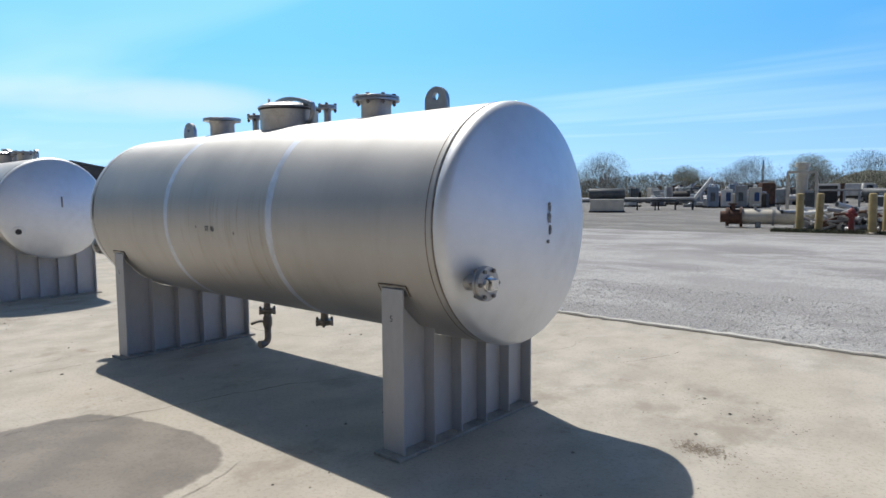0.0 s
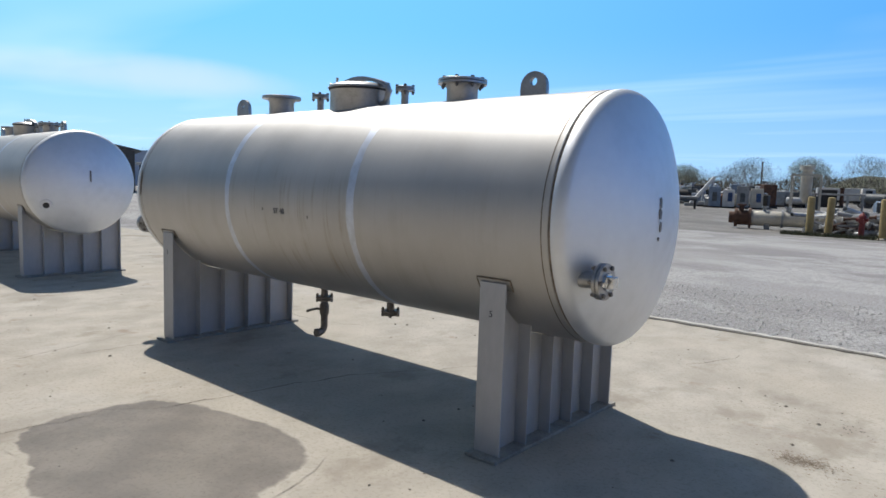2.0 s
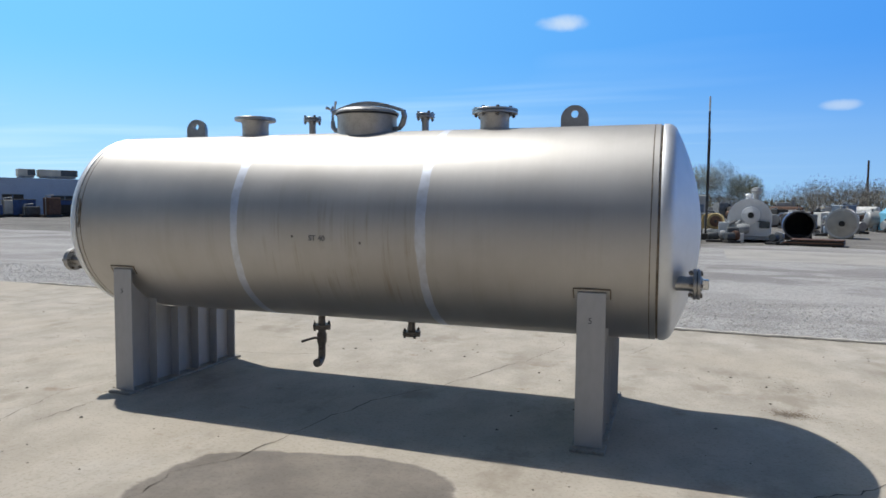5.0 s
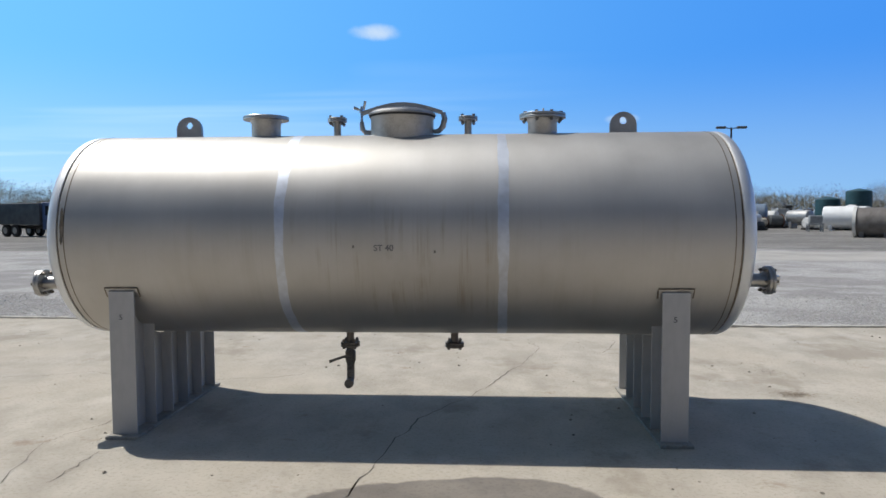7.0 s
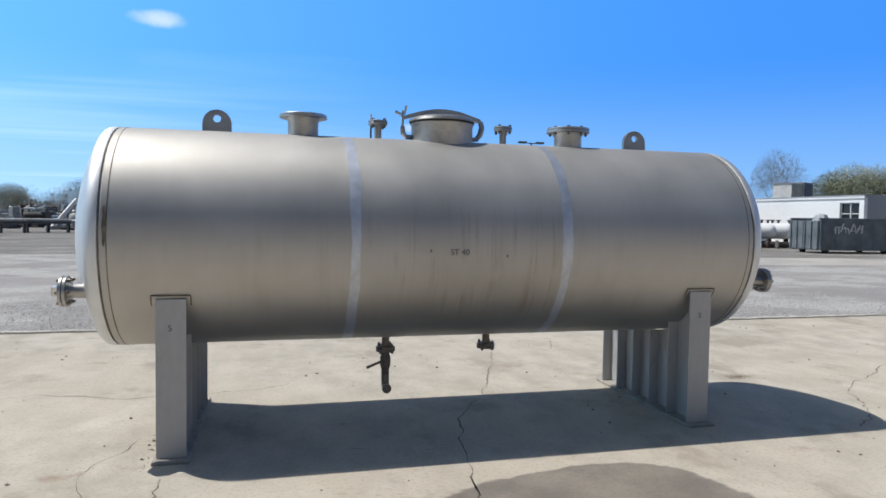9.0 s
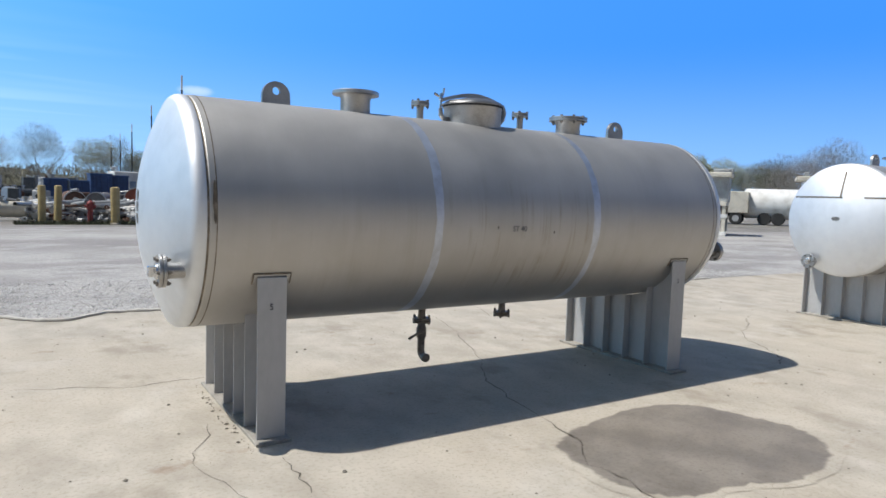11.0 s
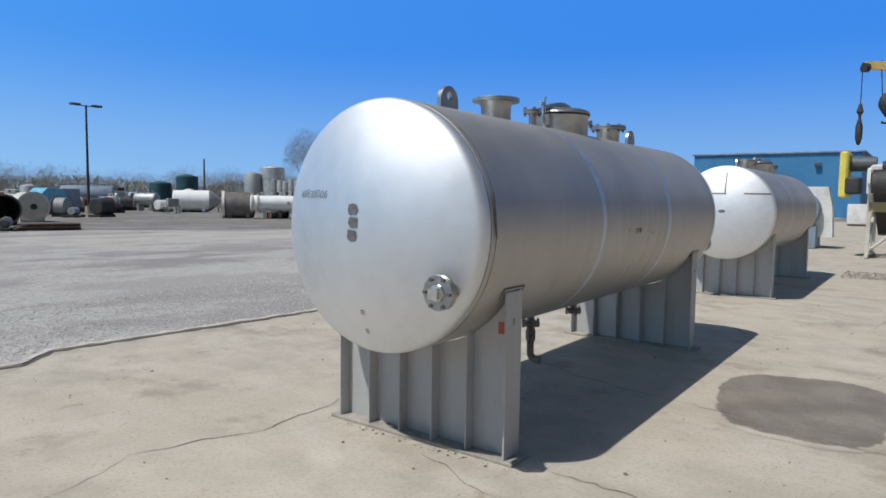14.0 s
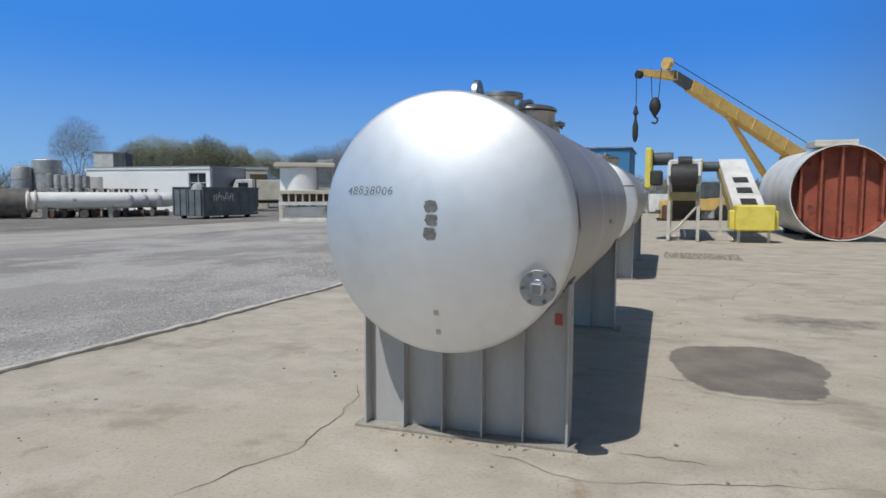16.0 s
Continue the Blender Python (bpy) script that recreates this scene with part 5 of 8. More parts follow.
# added black skin; the shade inside the drum is put into its colour
part("lining", bm_lathe([(0.855, 0.0), (0.85, 2.7), (0, 2.75)], 36, Matrix.Translation((0, 0, 0.98)) @ X_AXIS), M["black"], blk, "black inner skin painted for the dark hollow")
part("mouth_rim", bm_lathe([(0.85, -0.04), (0.95, -0.04), (0.95, 0.04), (0.85, 0.04)], 36, Matrix.Translation((0, 0, 0.98)) @ X_AXIS), M["oldgrey"], blk)
for x in (0.6, 2.2):
    part("cradle", bm_box(0.2, 1.6, 0.35, (x, 0, 0)), M["black"], blk)
rd = vessel("round_drum", pose(12.3, 41.3, G, 0, 0, 80), 2.4, 0.86, M["cream"], "cream round drum with a bolted hub in its end", "drum", dome=0.08, zc=0.92, supports=2)
part("end_hub", bm_lathe([(0, 0), (0.17, 0), (0.17, 0.12), (0, 0.12)], 16, pose(0, 0, 0, 0, -90, 0)), M["black"], rd, "", pose(-1.28, 0, 0.92))
part("end_rim", bm_lathe([(0.78, -0.04), (0.9, -0.04), (0.9, 0.08), (0.8, 0.08)], 32, X_AXIS), M["white"], rd, "", pose(-1.2, 0, 0.92))
pal = thing("steel_grating_stack", pose(8.9, 31.0, G, 0, 0, -15) @ Matrix.Scale(0.8, 4), "low stack of dark rusty plates and gratings", "plates")
for k in range(4):
    part("plate", bm_box(3.4 - 0.2 * k, 1.7 + 0.1 * (k % 2), 0.07, (0.1 * k, 0.05 * k, 0.06 + 0.09 * k), 0.01), M["rust" if k % 2 else "black"], pal)
for x in (-1.2, 1.2):
    part("bearer", bm_box(0.15, 1.8, 0.06, (x, 0, 0)), M["wood"], pal)

bh = thing("blue_housing", pose(19.6, 56.0, G, 0, 0, 12) @ Matrix.Scale(0.82, 4), "light blue sheet-metal machine housing", "housing")
part("body", bm_box(3.0, 2.2, 1.7, (0, 0, 0.15), 0.04), M["skyblue"], bh)
part("hood", bm_prism([(-1.5, 1.8), (1.5, 1.8), (1.1, 2.55), (-0.6, 2.6)], 2.1, pose(0, 0, 0, 90, 0, 0)), M["skyblue"], bh)
part("door_panel", bm_box(0.9, 0.05, 1.2, (0.6, -1.12, 0.35), 0.01), M["blue"], bh)
part("plinth", bm_box(2.8, 2.0, 0.15, (0, 0, 0)), M["black"], bh)

# double-headed yard lamp
lamp = thing("street_lamp", pose(22.8, 55.6, G), "tall dark yard lamp post with two flat heads", "street lamp")
part("pole", bm_tube([(0, 0, 0.6), (0, 0, 9.2)], [0.12, 0.075], 12), M["black"], lamp)
part("footing", bm_lathe([(0, 0), (0.3, 0), (0.3, 0.65), (0, 0.65)], 20), M["concrete"], lamp)
for s in (-1, 1):
    part("arm", bm_tube([(0, 0, 9.1), (s * 0.55, 0, 9.18)], 0.04, 8), M["black"], lamp)
    part("head", bm_box(0.85, 0.4, 0.2, (s * 0.9, 0, 9.1), 0.05), M["darkgrey"], lamp)
tp = thing("telegraph_pole", pose(69.0, 107.0, G), "bare wooden pole far behind the yard", "pole", "telegraph poles")
part("shaft", bm_tube([(0, 0, 0), (0, 0, 8.2)], [0.2, 0.14], 8), M["wood"], tp)
copy_thing(tp, settle(pose(55.5, 213.8, G) @ Matrix.Scale(1.9, 4)))
copy_thing(tp, settle(pose(-38, 150, G)))

# ---- north-west row: skids, racks, machines ----
bn = thing("skid_tank", pose(-22.4, 49.0, G, 0, 0, 27), "grey steel skid with a dark flat vessel on top", "skid")
part("lower_box", bm_box(2.8, 1.6, 1.0, (0, 0, 0.12), 0.03), M["cream"], bn)
part("upper_vessel", bm_lathe([(0, -1.5), (0.4, -1.5), (0.45, -1.4), (0.45, 1.4), (0.4, 1.5), (0, 1.5)], 24, pose(0, 0, 1.6, 0, 90, 0)), M["darkgrey"], bn)
part("skid_rail", bm_box(3.0, 0.15, 0.12, (0, -0.7, 0)), M["black"], bn)
part("skid_rail", bm_box(3.0, 0.15, 0.12, (0, 0.7, 0)), M["black"], bn)
for k, (x, y, L) in enumerate(((-23.0, 56.3, 3.6), (-20.2, 58.5, 3.4), (-26.6, 54.0, 3.4))):
    rk = thing("storage_rack", pose(x, y, G, 0, 0, 24), "long low steel rack loaded with pipes", "rack", "storage racks")
    part("deck", bm_box(L, 1.4, 0.14, (0, 0, 0.75), 0.01), M["darkgrey"], rk)
    for sx in (-0.45, 0.0, 0.45):
        part("rack_leg", bm_box(0.12, 1.2, 0.75, (sx * L, 0, 0)), M["black"], rk)
    for j in range(4):
        part("stored_pipe", bm_tube([(-L * 0.49, -0.5 + 0.32 * j, 1.05), (L * 0.49, -0.5 + 0.32 * j, 1.05)], 0.15, 10), M[("alu", "grey", "white", "rust")[(j + k) % 4]], rk)
wc = thing("inclined_conveyor", pose(-22.9, 69.5, G, 0, 0, 25), "white inclined conveyor standing in the yard", "conveyor")
part("boom", bm_box(4.0, 0.8, 0.35, (0, 0, 0), 0.03, 1, None), M["white"], wc, "", pose(0.3, 0, 0.55, 0, -52, 0) @ pose(1.2, 0, 0))
part("support_leg", bm_box(0.12, 0.7, 1.9, (1.0, 0, 0)), M["white"], wc)
part("foot", bm_box(2.2, 1.0, 0.35, (0.3, 0, 0), 0.02), M["grey"], wc)
for k in range(4):
    mc = thing("control_cabinet", pose(-19.8 + 1.25 * k, 67.4 + 0.45 * k, G, 0, 0, 18), "light grey machine cabinet with flat dark panels as openings", "cabinet", "row of cabinets")
    h = (2.2, 1.9, 2.3, 2.1)[k]
    part("body", bm_box(1.15, 1.2, h - 0.15, (0, 0, 0.15), 0.03), M[("bluegrey", "white", "grey", "cream")[k]], mc)
    part("plinth", bm_box(1.1, 1.1, 0.15, (0, 0, 0)), M["black"], mc)
    # flat panel whose colour carries the dark of an opening
    part("opening", bm_box(0.45, 0.04, 0.9, (0.15 * (k % 2), -0.61, 0.7), 0.01), M["blue" if k % 2 else "darkgrey"], mc)
    part("top_fan", bm_lathe([(0.2, h - 0.02), (0.2, h + 0.2), (0.25, h + 0.22), (0, h + 0.3)], 14), M["alu"], mc)
tw = thing("frame_tower", pose(-8.6, 55.0, G, 0, 0, 10), "grey filter vessel standing inside a steel frame", "filter tower")
part("vessel", bm_lathe([(0, 1.0), (0.15, 1.0), (0.42, 1.5), (0.42, 3.6), (0.55, 3.62), (0.55, 3.95), (0, 4.0)], 24), M["cream"], tw)
for sx in (-1.0, 1.0):
    for sy in (-0.8, 0.8):
        part("column", bm_box(0.14, 0.14, 3.1, (sx, sy, 0)), M["cream"], tw)
    part("frame_beam", bm_box(0.14, 1.7, 0.14, (sx, 0, 3.0)), M["cream"], tw)
for sy in (-0.8, 0.8):
    part("frame_beam", bm_box(2.1, 0.14, 0.14, (0, sy, 3.14)), M["cream"], tw)
part("side_box", bm_box(0.7, 0.7, 1.6, (0.62, -0.3, 0), 0.02), M["darkgrey"], tw)


# ---- vehicles far off ----
def car(m, paint, label, group="parked cars", long=4.5, high=1.45, van=False):
    c = thing("car", m, label, "car", group)
    hw = 0.88
    if van:
        side = [(-2.4, 0.45), (2.4, 0.45), (2.4, 1.15), (1.9, 1.35), (1.4, 2.1), (-2.35, 2.15), (-2.4, 1.0)]
    else:
        side = [(-2.2, 0.4), (2.2, 0.4), (2.22, 0.78), (1.2, 0.95), (0.55, 1.42), (-0.95, 1.46), (-1.7, 1.0), (-2.2, 0.92)]
    part("body", bm_prism(side, 2 * hw, pose(0, 0, 0, 90, 0, 0), None, 0.04), paint, c)
    win = [(1.35, 1.4), (1.05, 1.95), (-0.2, 1.95), (-0.2, 1.35)] if van else [(1.05, 0.98), (0.5, 1.36), (-0.9, 1.38), (-1.5, 1.02)]
    for s in (-1, 1):
        part("side_window", bm_prism(win, 0.02, pose(0, s * (hw + 0.002), 0, 90, 0, 0)), M["glass"], c)
        for x in (-1.35, 1.35):
            w = part("wheel", bm_lathe([(0, -0.1), (0.3, -0.1), (0.33, -0.06), (0.33, 0.06), (0.3, 0.1), (0, 0.1)], 20, pose(x, s * 0.8, 0.33, 90, 0, 0)), M["tyre"], c)
            part("rim", bm_lathe([(0, -0.108), (0.19, -0.108), (0.19, 0.108), (0, 0.108)], 16, pose(x, s * 0.8, 0.33, 90, 0, 0)), M["alu"], w)
    return c


car(pose(-11.5, 108.0, G, 0, 0, 5), M["darkgrey"], "dark car parked beyond the scrap yard")
car(pose(-6.6, 106.5, G, 0, 0, 3), M["bluegrey"], "blue-grey car parked beyond the scrap yard")
car(pose(22.6, 61.5, G, 0, 0, 100), M["bluegrey"], "silver-blue van parked by the lamp post", van=True)


def truck(m, paint, box, label):
    t = thing("truck", m, label, "truck", "lorries")
    part("cab", bm_prism([(2.2, 0.6), (4.1, 0.6), (4.15, 1.5), (3.9, 1.7), (3.6, 2.65), (2.2, 2.7)], 2.2, pose(0, 0, 0, 90, 0, 0), None, 0.05), paint, t)
    part("windscreen", bm_box(0.03, 1.8, 0.8, (3.83, 0, 1.75), 0, 1, None, pose(0, 0, 0, 0, -16, 0)), M["glass"], t)
    for s in (-1, 1):
        part("side_window", bm_box(0.8, 0.02, 0.7, (3.0, s * 1.105, 1.7)), M["glass"], t)
    part("chassis", bm_box(6.6, 0.9, 0.25, (0.6, 0, 0.65)), M["black"], t)
    part("load_box", bm_box(5.2, 2.3, 1.7, (-0.7, 0, 0.95), 0.04), box, t)
    for x in (-2.4, -1.2, 3.1):
        for s in (-1, 1):
            w = part("wheel", bm_lathe([(0, -0.15), (0.45, -0.15), (0.5, -0.1), (0.5, 0.1), (0.45, 0.15), (0, 0.15)], 20, pose(x, s * 0.95, 0.5, 90, 0, 0)), M["tyre"], t)
            part("rim", bm_lathe([(0, -0.16), (0.26, -0.16), (0.26, 0.16), (0, 0.16)], 14, pose(x, s * 0.95, 0.5, 90, 0, 0)), M["alu"], w)
    return t


truck(pose(-14.5, 104.0, G, 0, 0, 15), M["white"], M["white"], "white lorry parked far behind the scrap")
truck(pose(-34.5, 45.5, G, 0, 0, -22), M["blue"], M["darkgrey"], "dark blue lorry with a low grey load bed")
truck(pose(-40.5, 42.5, G, 0, 0, -12), M["darkgrey"], M["black"], "dark lorry parked at the yard's far side")

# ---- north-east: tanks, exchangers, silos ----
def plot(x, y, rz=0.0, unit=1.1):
    """A place in the north-east rows, scaled by unit from the camera's last position to suit its view."""
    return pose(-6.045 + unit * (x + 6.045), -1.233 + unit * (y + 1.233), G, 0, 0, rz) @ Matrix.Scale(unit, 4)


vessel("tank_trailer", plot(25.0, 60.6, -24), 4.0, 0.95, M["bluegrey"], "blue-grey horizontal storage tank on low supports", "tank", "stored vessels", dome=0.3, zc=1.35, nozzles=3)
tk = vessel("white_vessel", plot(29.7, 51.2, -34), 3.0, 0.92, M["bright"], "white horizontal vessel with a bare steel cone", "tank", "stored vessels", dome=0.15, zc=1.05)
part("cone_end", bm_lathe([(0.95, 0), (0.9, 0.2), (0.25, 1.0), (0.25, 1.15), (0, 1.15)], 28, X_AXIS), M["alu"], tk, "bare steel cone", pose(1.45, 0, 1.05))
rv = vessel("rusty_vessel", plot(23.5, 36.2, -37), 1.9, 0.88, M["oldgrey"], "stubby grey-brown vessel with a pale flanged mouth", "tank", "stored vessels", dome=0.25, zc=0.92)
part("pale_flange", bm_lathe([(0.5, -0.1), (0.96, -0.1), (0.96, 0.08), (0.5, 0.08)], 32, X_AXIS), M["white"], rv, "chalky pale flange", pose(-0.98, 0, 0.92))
# black disc closes the flange; the dark of its hollow is painted on
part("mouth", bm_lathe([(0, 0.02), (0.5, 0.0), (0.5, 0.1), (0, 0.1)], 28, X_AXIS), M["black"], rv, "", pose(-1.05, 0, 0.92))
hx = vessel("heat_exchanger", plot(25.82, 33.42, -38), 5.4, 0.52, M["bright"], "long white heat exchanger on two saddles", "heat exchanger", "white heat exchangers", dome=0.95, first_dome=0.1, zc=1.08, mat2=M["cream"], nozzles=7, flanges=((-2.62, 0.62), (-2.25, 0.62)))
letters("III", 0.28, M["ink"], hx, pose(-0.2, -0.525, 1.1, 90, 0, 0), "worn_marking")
# rear supports are coloured black, to sink into the shadow under the row
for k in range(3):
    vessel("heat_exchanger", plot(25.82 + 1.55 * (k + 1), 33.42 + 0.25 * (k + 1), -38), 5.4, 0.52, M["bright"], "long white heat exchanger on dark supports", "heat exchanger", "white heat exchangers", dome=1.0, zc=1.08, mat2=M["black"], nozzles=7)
# dark spools added to fill in the clutter and shadow beneath
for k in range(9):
    sp = thing("pipe_spool", plot(24.9 + 0.6 * k, 34.0 - 0.42 * k + 0.4 * (k % 2), 20 * k), "dark spool added for the clutter and shadow under the exchangers", "pipe spool", "pipe spools under the exchangers")
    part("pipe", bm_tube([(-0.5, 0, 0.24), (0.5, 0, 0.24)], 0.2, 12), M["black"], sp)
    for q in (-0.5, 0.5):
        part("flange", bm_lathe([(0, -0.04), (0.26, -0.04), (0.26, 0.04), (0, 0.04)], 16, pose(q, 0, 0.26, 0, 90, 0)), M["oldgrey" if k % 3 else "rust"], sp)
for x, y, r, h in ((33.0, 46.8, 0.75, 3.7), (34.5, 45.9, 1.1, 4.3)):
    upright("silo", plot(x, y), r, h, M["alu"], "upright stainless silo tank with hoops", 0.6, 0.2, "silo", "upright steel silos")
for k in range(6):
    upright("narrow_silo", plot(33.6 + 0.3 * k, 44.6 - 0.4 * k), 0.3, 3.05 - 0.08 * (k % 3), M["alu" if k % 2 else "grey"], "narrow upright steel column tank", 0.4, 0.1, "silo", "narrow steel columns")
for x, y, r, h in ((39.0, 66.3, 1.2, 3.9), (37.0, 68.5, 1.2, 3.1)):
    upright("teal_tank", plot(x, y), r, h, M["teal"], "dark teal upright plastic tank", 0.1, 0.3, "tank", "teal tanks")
# stored machinery between the drum and the lamp
rs2 = random.Random(5)
for k in range(26):
    t = rs2.random()
    x, y = 9 + 36 * t + rs2.uniform(-2, 2), 62 - 8 * t + rs2.uniform(-5, 9)
    kind = k % 3
    c = M[rs2.choice(("alu", "grey", "white", "cream", "bluegrey", "alu"))]
    if kind == 0:
        vessel("stored_vessel", pose(x, y, G, 0, 0, rs2.uniform(0, 180)), rs2.uniform(1.2, 3), rs2.uniform(0.35, 0.7), c, "used process vessel stored in the yard", "tank", "used vessels", zc=rs2.uniform(0.9, 1.3), nozzles=2)
    elif kind == 1:
        upright("stored_silo", pose(x, y, G), rs2.uniform(0.4, 0.8), rs2.uniform(1.4, 2.5), c, "used upright process tank on short legs", 0.4, 0.2, "tank", "used upright tanks")
    else:
        s = thing("used_machine", pose(x, y, G, 0, 0, rs2.uniform(0, 180)), "used process machine on a steel frame", "machine", "used machines")
        w, d, h = rs2.uniform(1.0, 2.0), rs2.uniform(0.8, 1.3), rs2.uniform(0.5, 0.9)
        part("frame", bm_box(w, d, 0.12, (0, 0, 0.6), 0.01), M["grey"], s)
        for sx in (-0.45, 0.45):
            for sy in (-0.42, 0.42):
                part("leg", bm_box(0.1, 0.1, 0.6, (sx * w, sy * d, 0)), M["grey"], s)
        part("housing", bm_box(w * 0.6, d * 0.8, h, (-0.15 * w, 0, 0.72), 0.05), c, s)
        part("motor", bm_lathe([(0, -0.3), (0.2, -0.3), (0.22, -0.25), (0.22, 0.25), (0.18, 0.3), (0, 0.3)], 16, pose(0.3 * w, 0, 0.95, 0, 90, 0)), M["bluegrey"], s)



def in_aisle(x, y):
    """The bare drive kept open between the pipe rows and the far rows."""
    return (-15.5 < x < -4.8 and 52 < y < 96) or (-34 < x <= -15.5 and 52 < y < 67)


for k in range(125):
    if k >= 70:
        x, y = rs2.uniform(13, 36), rs2.uniform(57, 78)
    elif k < 34:
        x, y = rs2.uniform(-30, -6), rs2.uniform(56, 76)
    else:
        x, y = rs2.uniform(-6, 22), rs2.uniform(44, 66)
    if in_aisle(x, y):
        continue
    c = M[rs2.choice(("darkgrey", "grey", "white", "rust", "black", "alu", "bluegrey", "cream"))]
    s = thing("used_machine", pose(x, y, G, 0, 0, rs2.uniform(0, 180)), "used machine on a dark skid in the scrap rows", "machine", "machines in the scrap rows")
    w, d, h = rs2.uniform(0.9, 2.2), rs2.uniform(0.7, 1.3), rs2.uniform(0.4, 1.3)
    part("skid", bm_box(w, d, 0.18, (0, 0, 0), 0.01), M["black"], s)
    if k % 2:
        part("casing", bm_box(w * 0.7, d * 0.85, h, (-0.1 * w, 0, 0.18), 0.06), c, s)
        part("pipework", bm_tube([(0.3 * w, 0, 0.18), (0.3 * w, 0, 0.3 + h), (-0.2 * w, 0.1, 0.35 + h)], 0.09, 8), M["alu"], s)
    else:
        part("drum", bm_lathe([(0, -w * 0.4), (h * 0.45, -w * 0.4), (h * 0.5, -w * 0.36), (h * 0.5, w * 0.36), (h * 0.45, w * 0.4), (0, w * 0.4)], 20, pose(0, 0, 0.18 + h * 0.5, 0, 90, 0)), c, s)
        part("end_flange", bm_lathe([(0, -0.04), (h * 0.58, -0.04), (h * 0.58, 0.04), (0, 0.04)], 20, pose(w * 0.4, 0, 0.18 + h * 0.5, 0, 90, 0)), M["rust"], s)

for k in range(160):
    x = rs2.uniform(-34, 46)
    y = rs2.uniform(70, 118) - 0.12 * abs(x)
    if k >= 110:
        x = rs2.uniform(-42, -6)
        y = 66 - 0.5 * x + rs2.uniform(-2, 12)
    if in_aisle(x, y):
        continue
    c = M[rs2.choice(("darkgrey", "grey", "white", "rust", "black", "alu", "bluegrey", "cream", "darkgrey", "alu"))]
    w, d, h = rs2.uniform(1.4, 4.2), rs2.uniform(0.9, 1.8), rs2.uniform(0.9, 2.4)
    if k % 3 == 0:
        vessel("stored_vessel", pose(x, y, G, 0, 0, rs2.uniform(0, 180)), w, h * 0.32, c, "used process vessel stored in the far rows", "tank", "vessels in the far rows", zc=h * 0.6, nozzles=2)
    else:
        s = thing("used_machine", pose(x, y, G, 0, 0, rs2.uniform(0, 180)), "used machine standing in the far rows", "machine", "machines in the far rows")
        part("skid", bm_box(w, d, 0.25, (0, 0, 0), 0.01), M["black"], s)
        part("casing", bm_box(w * 0.6, d * 0.85, h, (-0.15 * w, 0, 0.25), 0.06), c, s)
        part("chimney_pipe", bm_lathe([(0, 0.25), (0.25, 0.25), (0.25, h * 1.15), (0.32, h * 1.15), (0.32, h * 1.25), (0, h * 1.25)], 14, pose(0.3 * w, 0, 0)), M[rs2.choice(("alu", "rust", "grey"))], s)
        if k % 2:
            part("pipework", bm_tube([(0.3 * w, 0.2, 0.25), (0.42 * w, 0.2, 0.4 + h * 0.8), (-0.2 * w, 0.1, 0.45 + h)], 0.12, 8), M["alu"], s)

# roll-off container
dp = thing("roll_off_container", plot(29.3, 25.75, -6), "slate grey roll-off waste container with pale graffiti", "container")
L, Wd, H = 4.9, 2.35, 1.85
part("floor_pan", bm_box(L, Wd, 0.12, (0, 0, 0.18)), M["dumpgrey"], dp)
for s in (-1, 1):
    part("side_wall", bm_prism([(-L / 2, 0.2), (L / 2 - 0.5, 0.2), (L / 2, 0.7), (L / 2, H), (-L / 2, H)], 0.07, pose(0, s * Wd / 2, 0, 90, 0, 0)), M["dumpgrey"], dp)
    part("top_rail", bm_box(L + 0.1, 0.12, 0.12, (0, s * Wd / 2, H - 0.04), 0.01), M["dumpgrey"], dp)
    for k in range(7):
        part("side_rib", bm_box(0.09, 0.03, H - 0.3, (-L / 2 + 0.2 + k * (L - 0.4) / 6, s * (Wd / 2 + 0.045), 0.22)), M["dumpgrey"], dp)
for y in (-0.58, 0.58):
    d = part("end_door", bm_box(0.08, 1.12, H - 0.3, (-L / 2 - 0.02, y, 0.22), 0.01), M["dumpgrey"], dp)
    for dy in (-0.5, 0.0, 0.5):
        part("door_rib", bm_box(0.08, 0.09, H - 0.34, (-L / 2 - 0.09, y + dy, 0.24)), M["dumpgrey"], d)
part("end_wall", bm_box(0.08, Wd, 1.1, (L / 2, 0, 0.72)), M["dumpgrey"], dp)
for x in (-1.9, 1.7):
    for s in (-1, 1):
        part("roller", bm_lathe([(0, -0.12), (0.13, -0.12), (0.13, 0.12), (0, 0.12)], 14, pose(x, s * 0.9, 0.13, 90, 0, 0)), M["black"], dp)
bar_r = random.Random(4)
for k in range(9):
    part("graffiti_stroke", bm_box(0.07, 0.01, bar_r.uniform(0.28, 0.5), (-1.6 + 0.2 * k, -Wd / 2 - 0.075, 1.15 + bar_r.uniform(-0.08, 0.05)), 0, 1, None, pose(0, 0, 0, 0, bar_r.uniform(-35, 35), 0)), M["ink_white"], dp)
for k in range(4):
    part("graffiti_stroke", bm_box(0.3, 0.01, 0.05, (-1.45 + 0.42 * k, -Wd / 2 - 0.08, 1.15 + bar_r.uniform(0, 0.4))), M["ink_white"], dp)
part("scrap_load", bm_lathe([(0, 0.5), (0.9, 0.4), (0.5, 1.75), (0.3, 2.1), (0, 2.2)], 7, pose(-1.2, 0.4, 0)), M["alu"], dp, "pale scrap sheet")


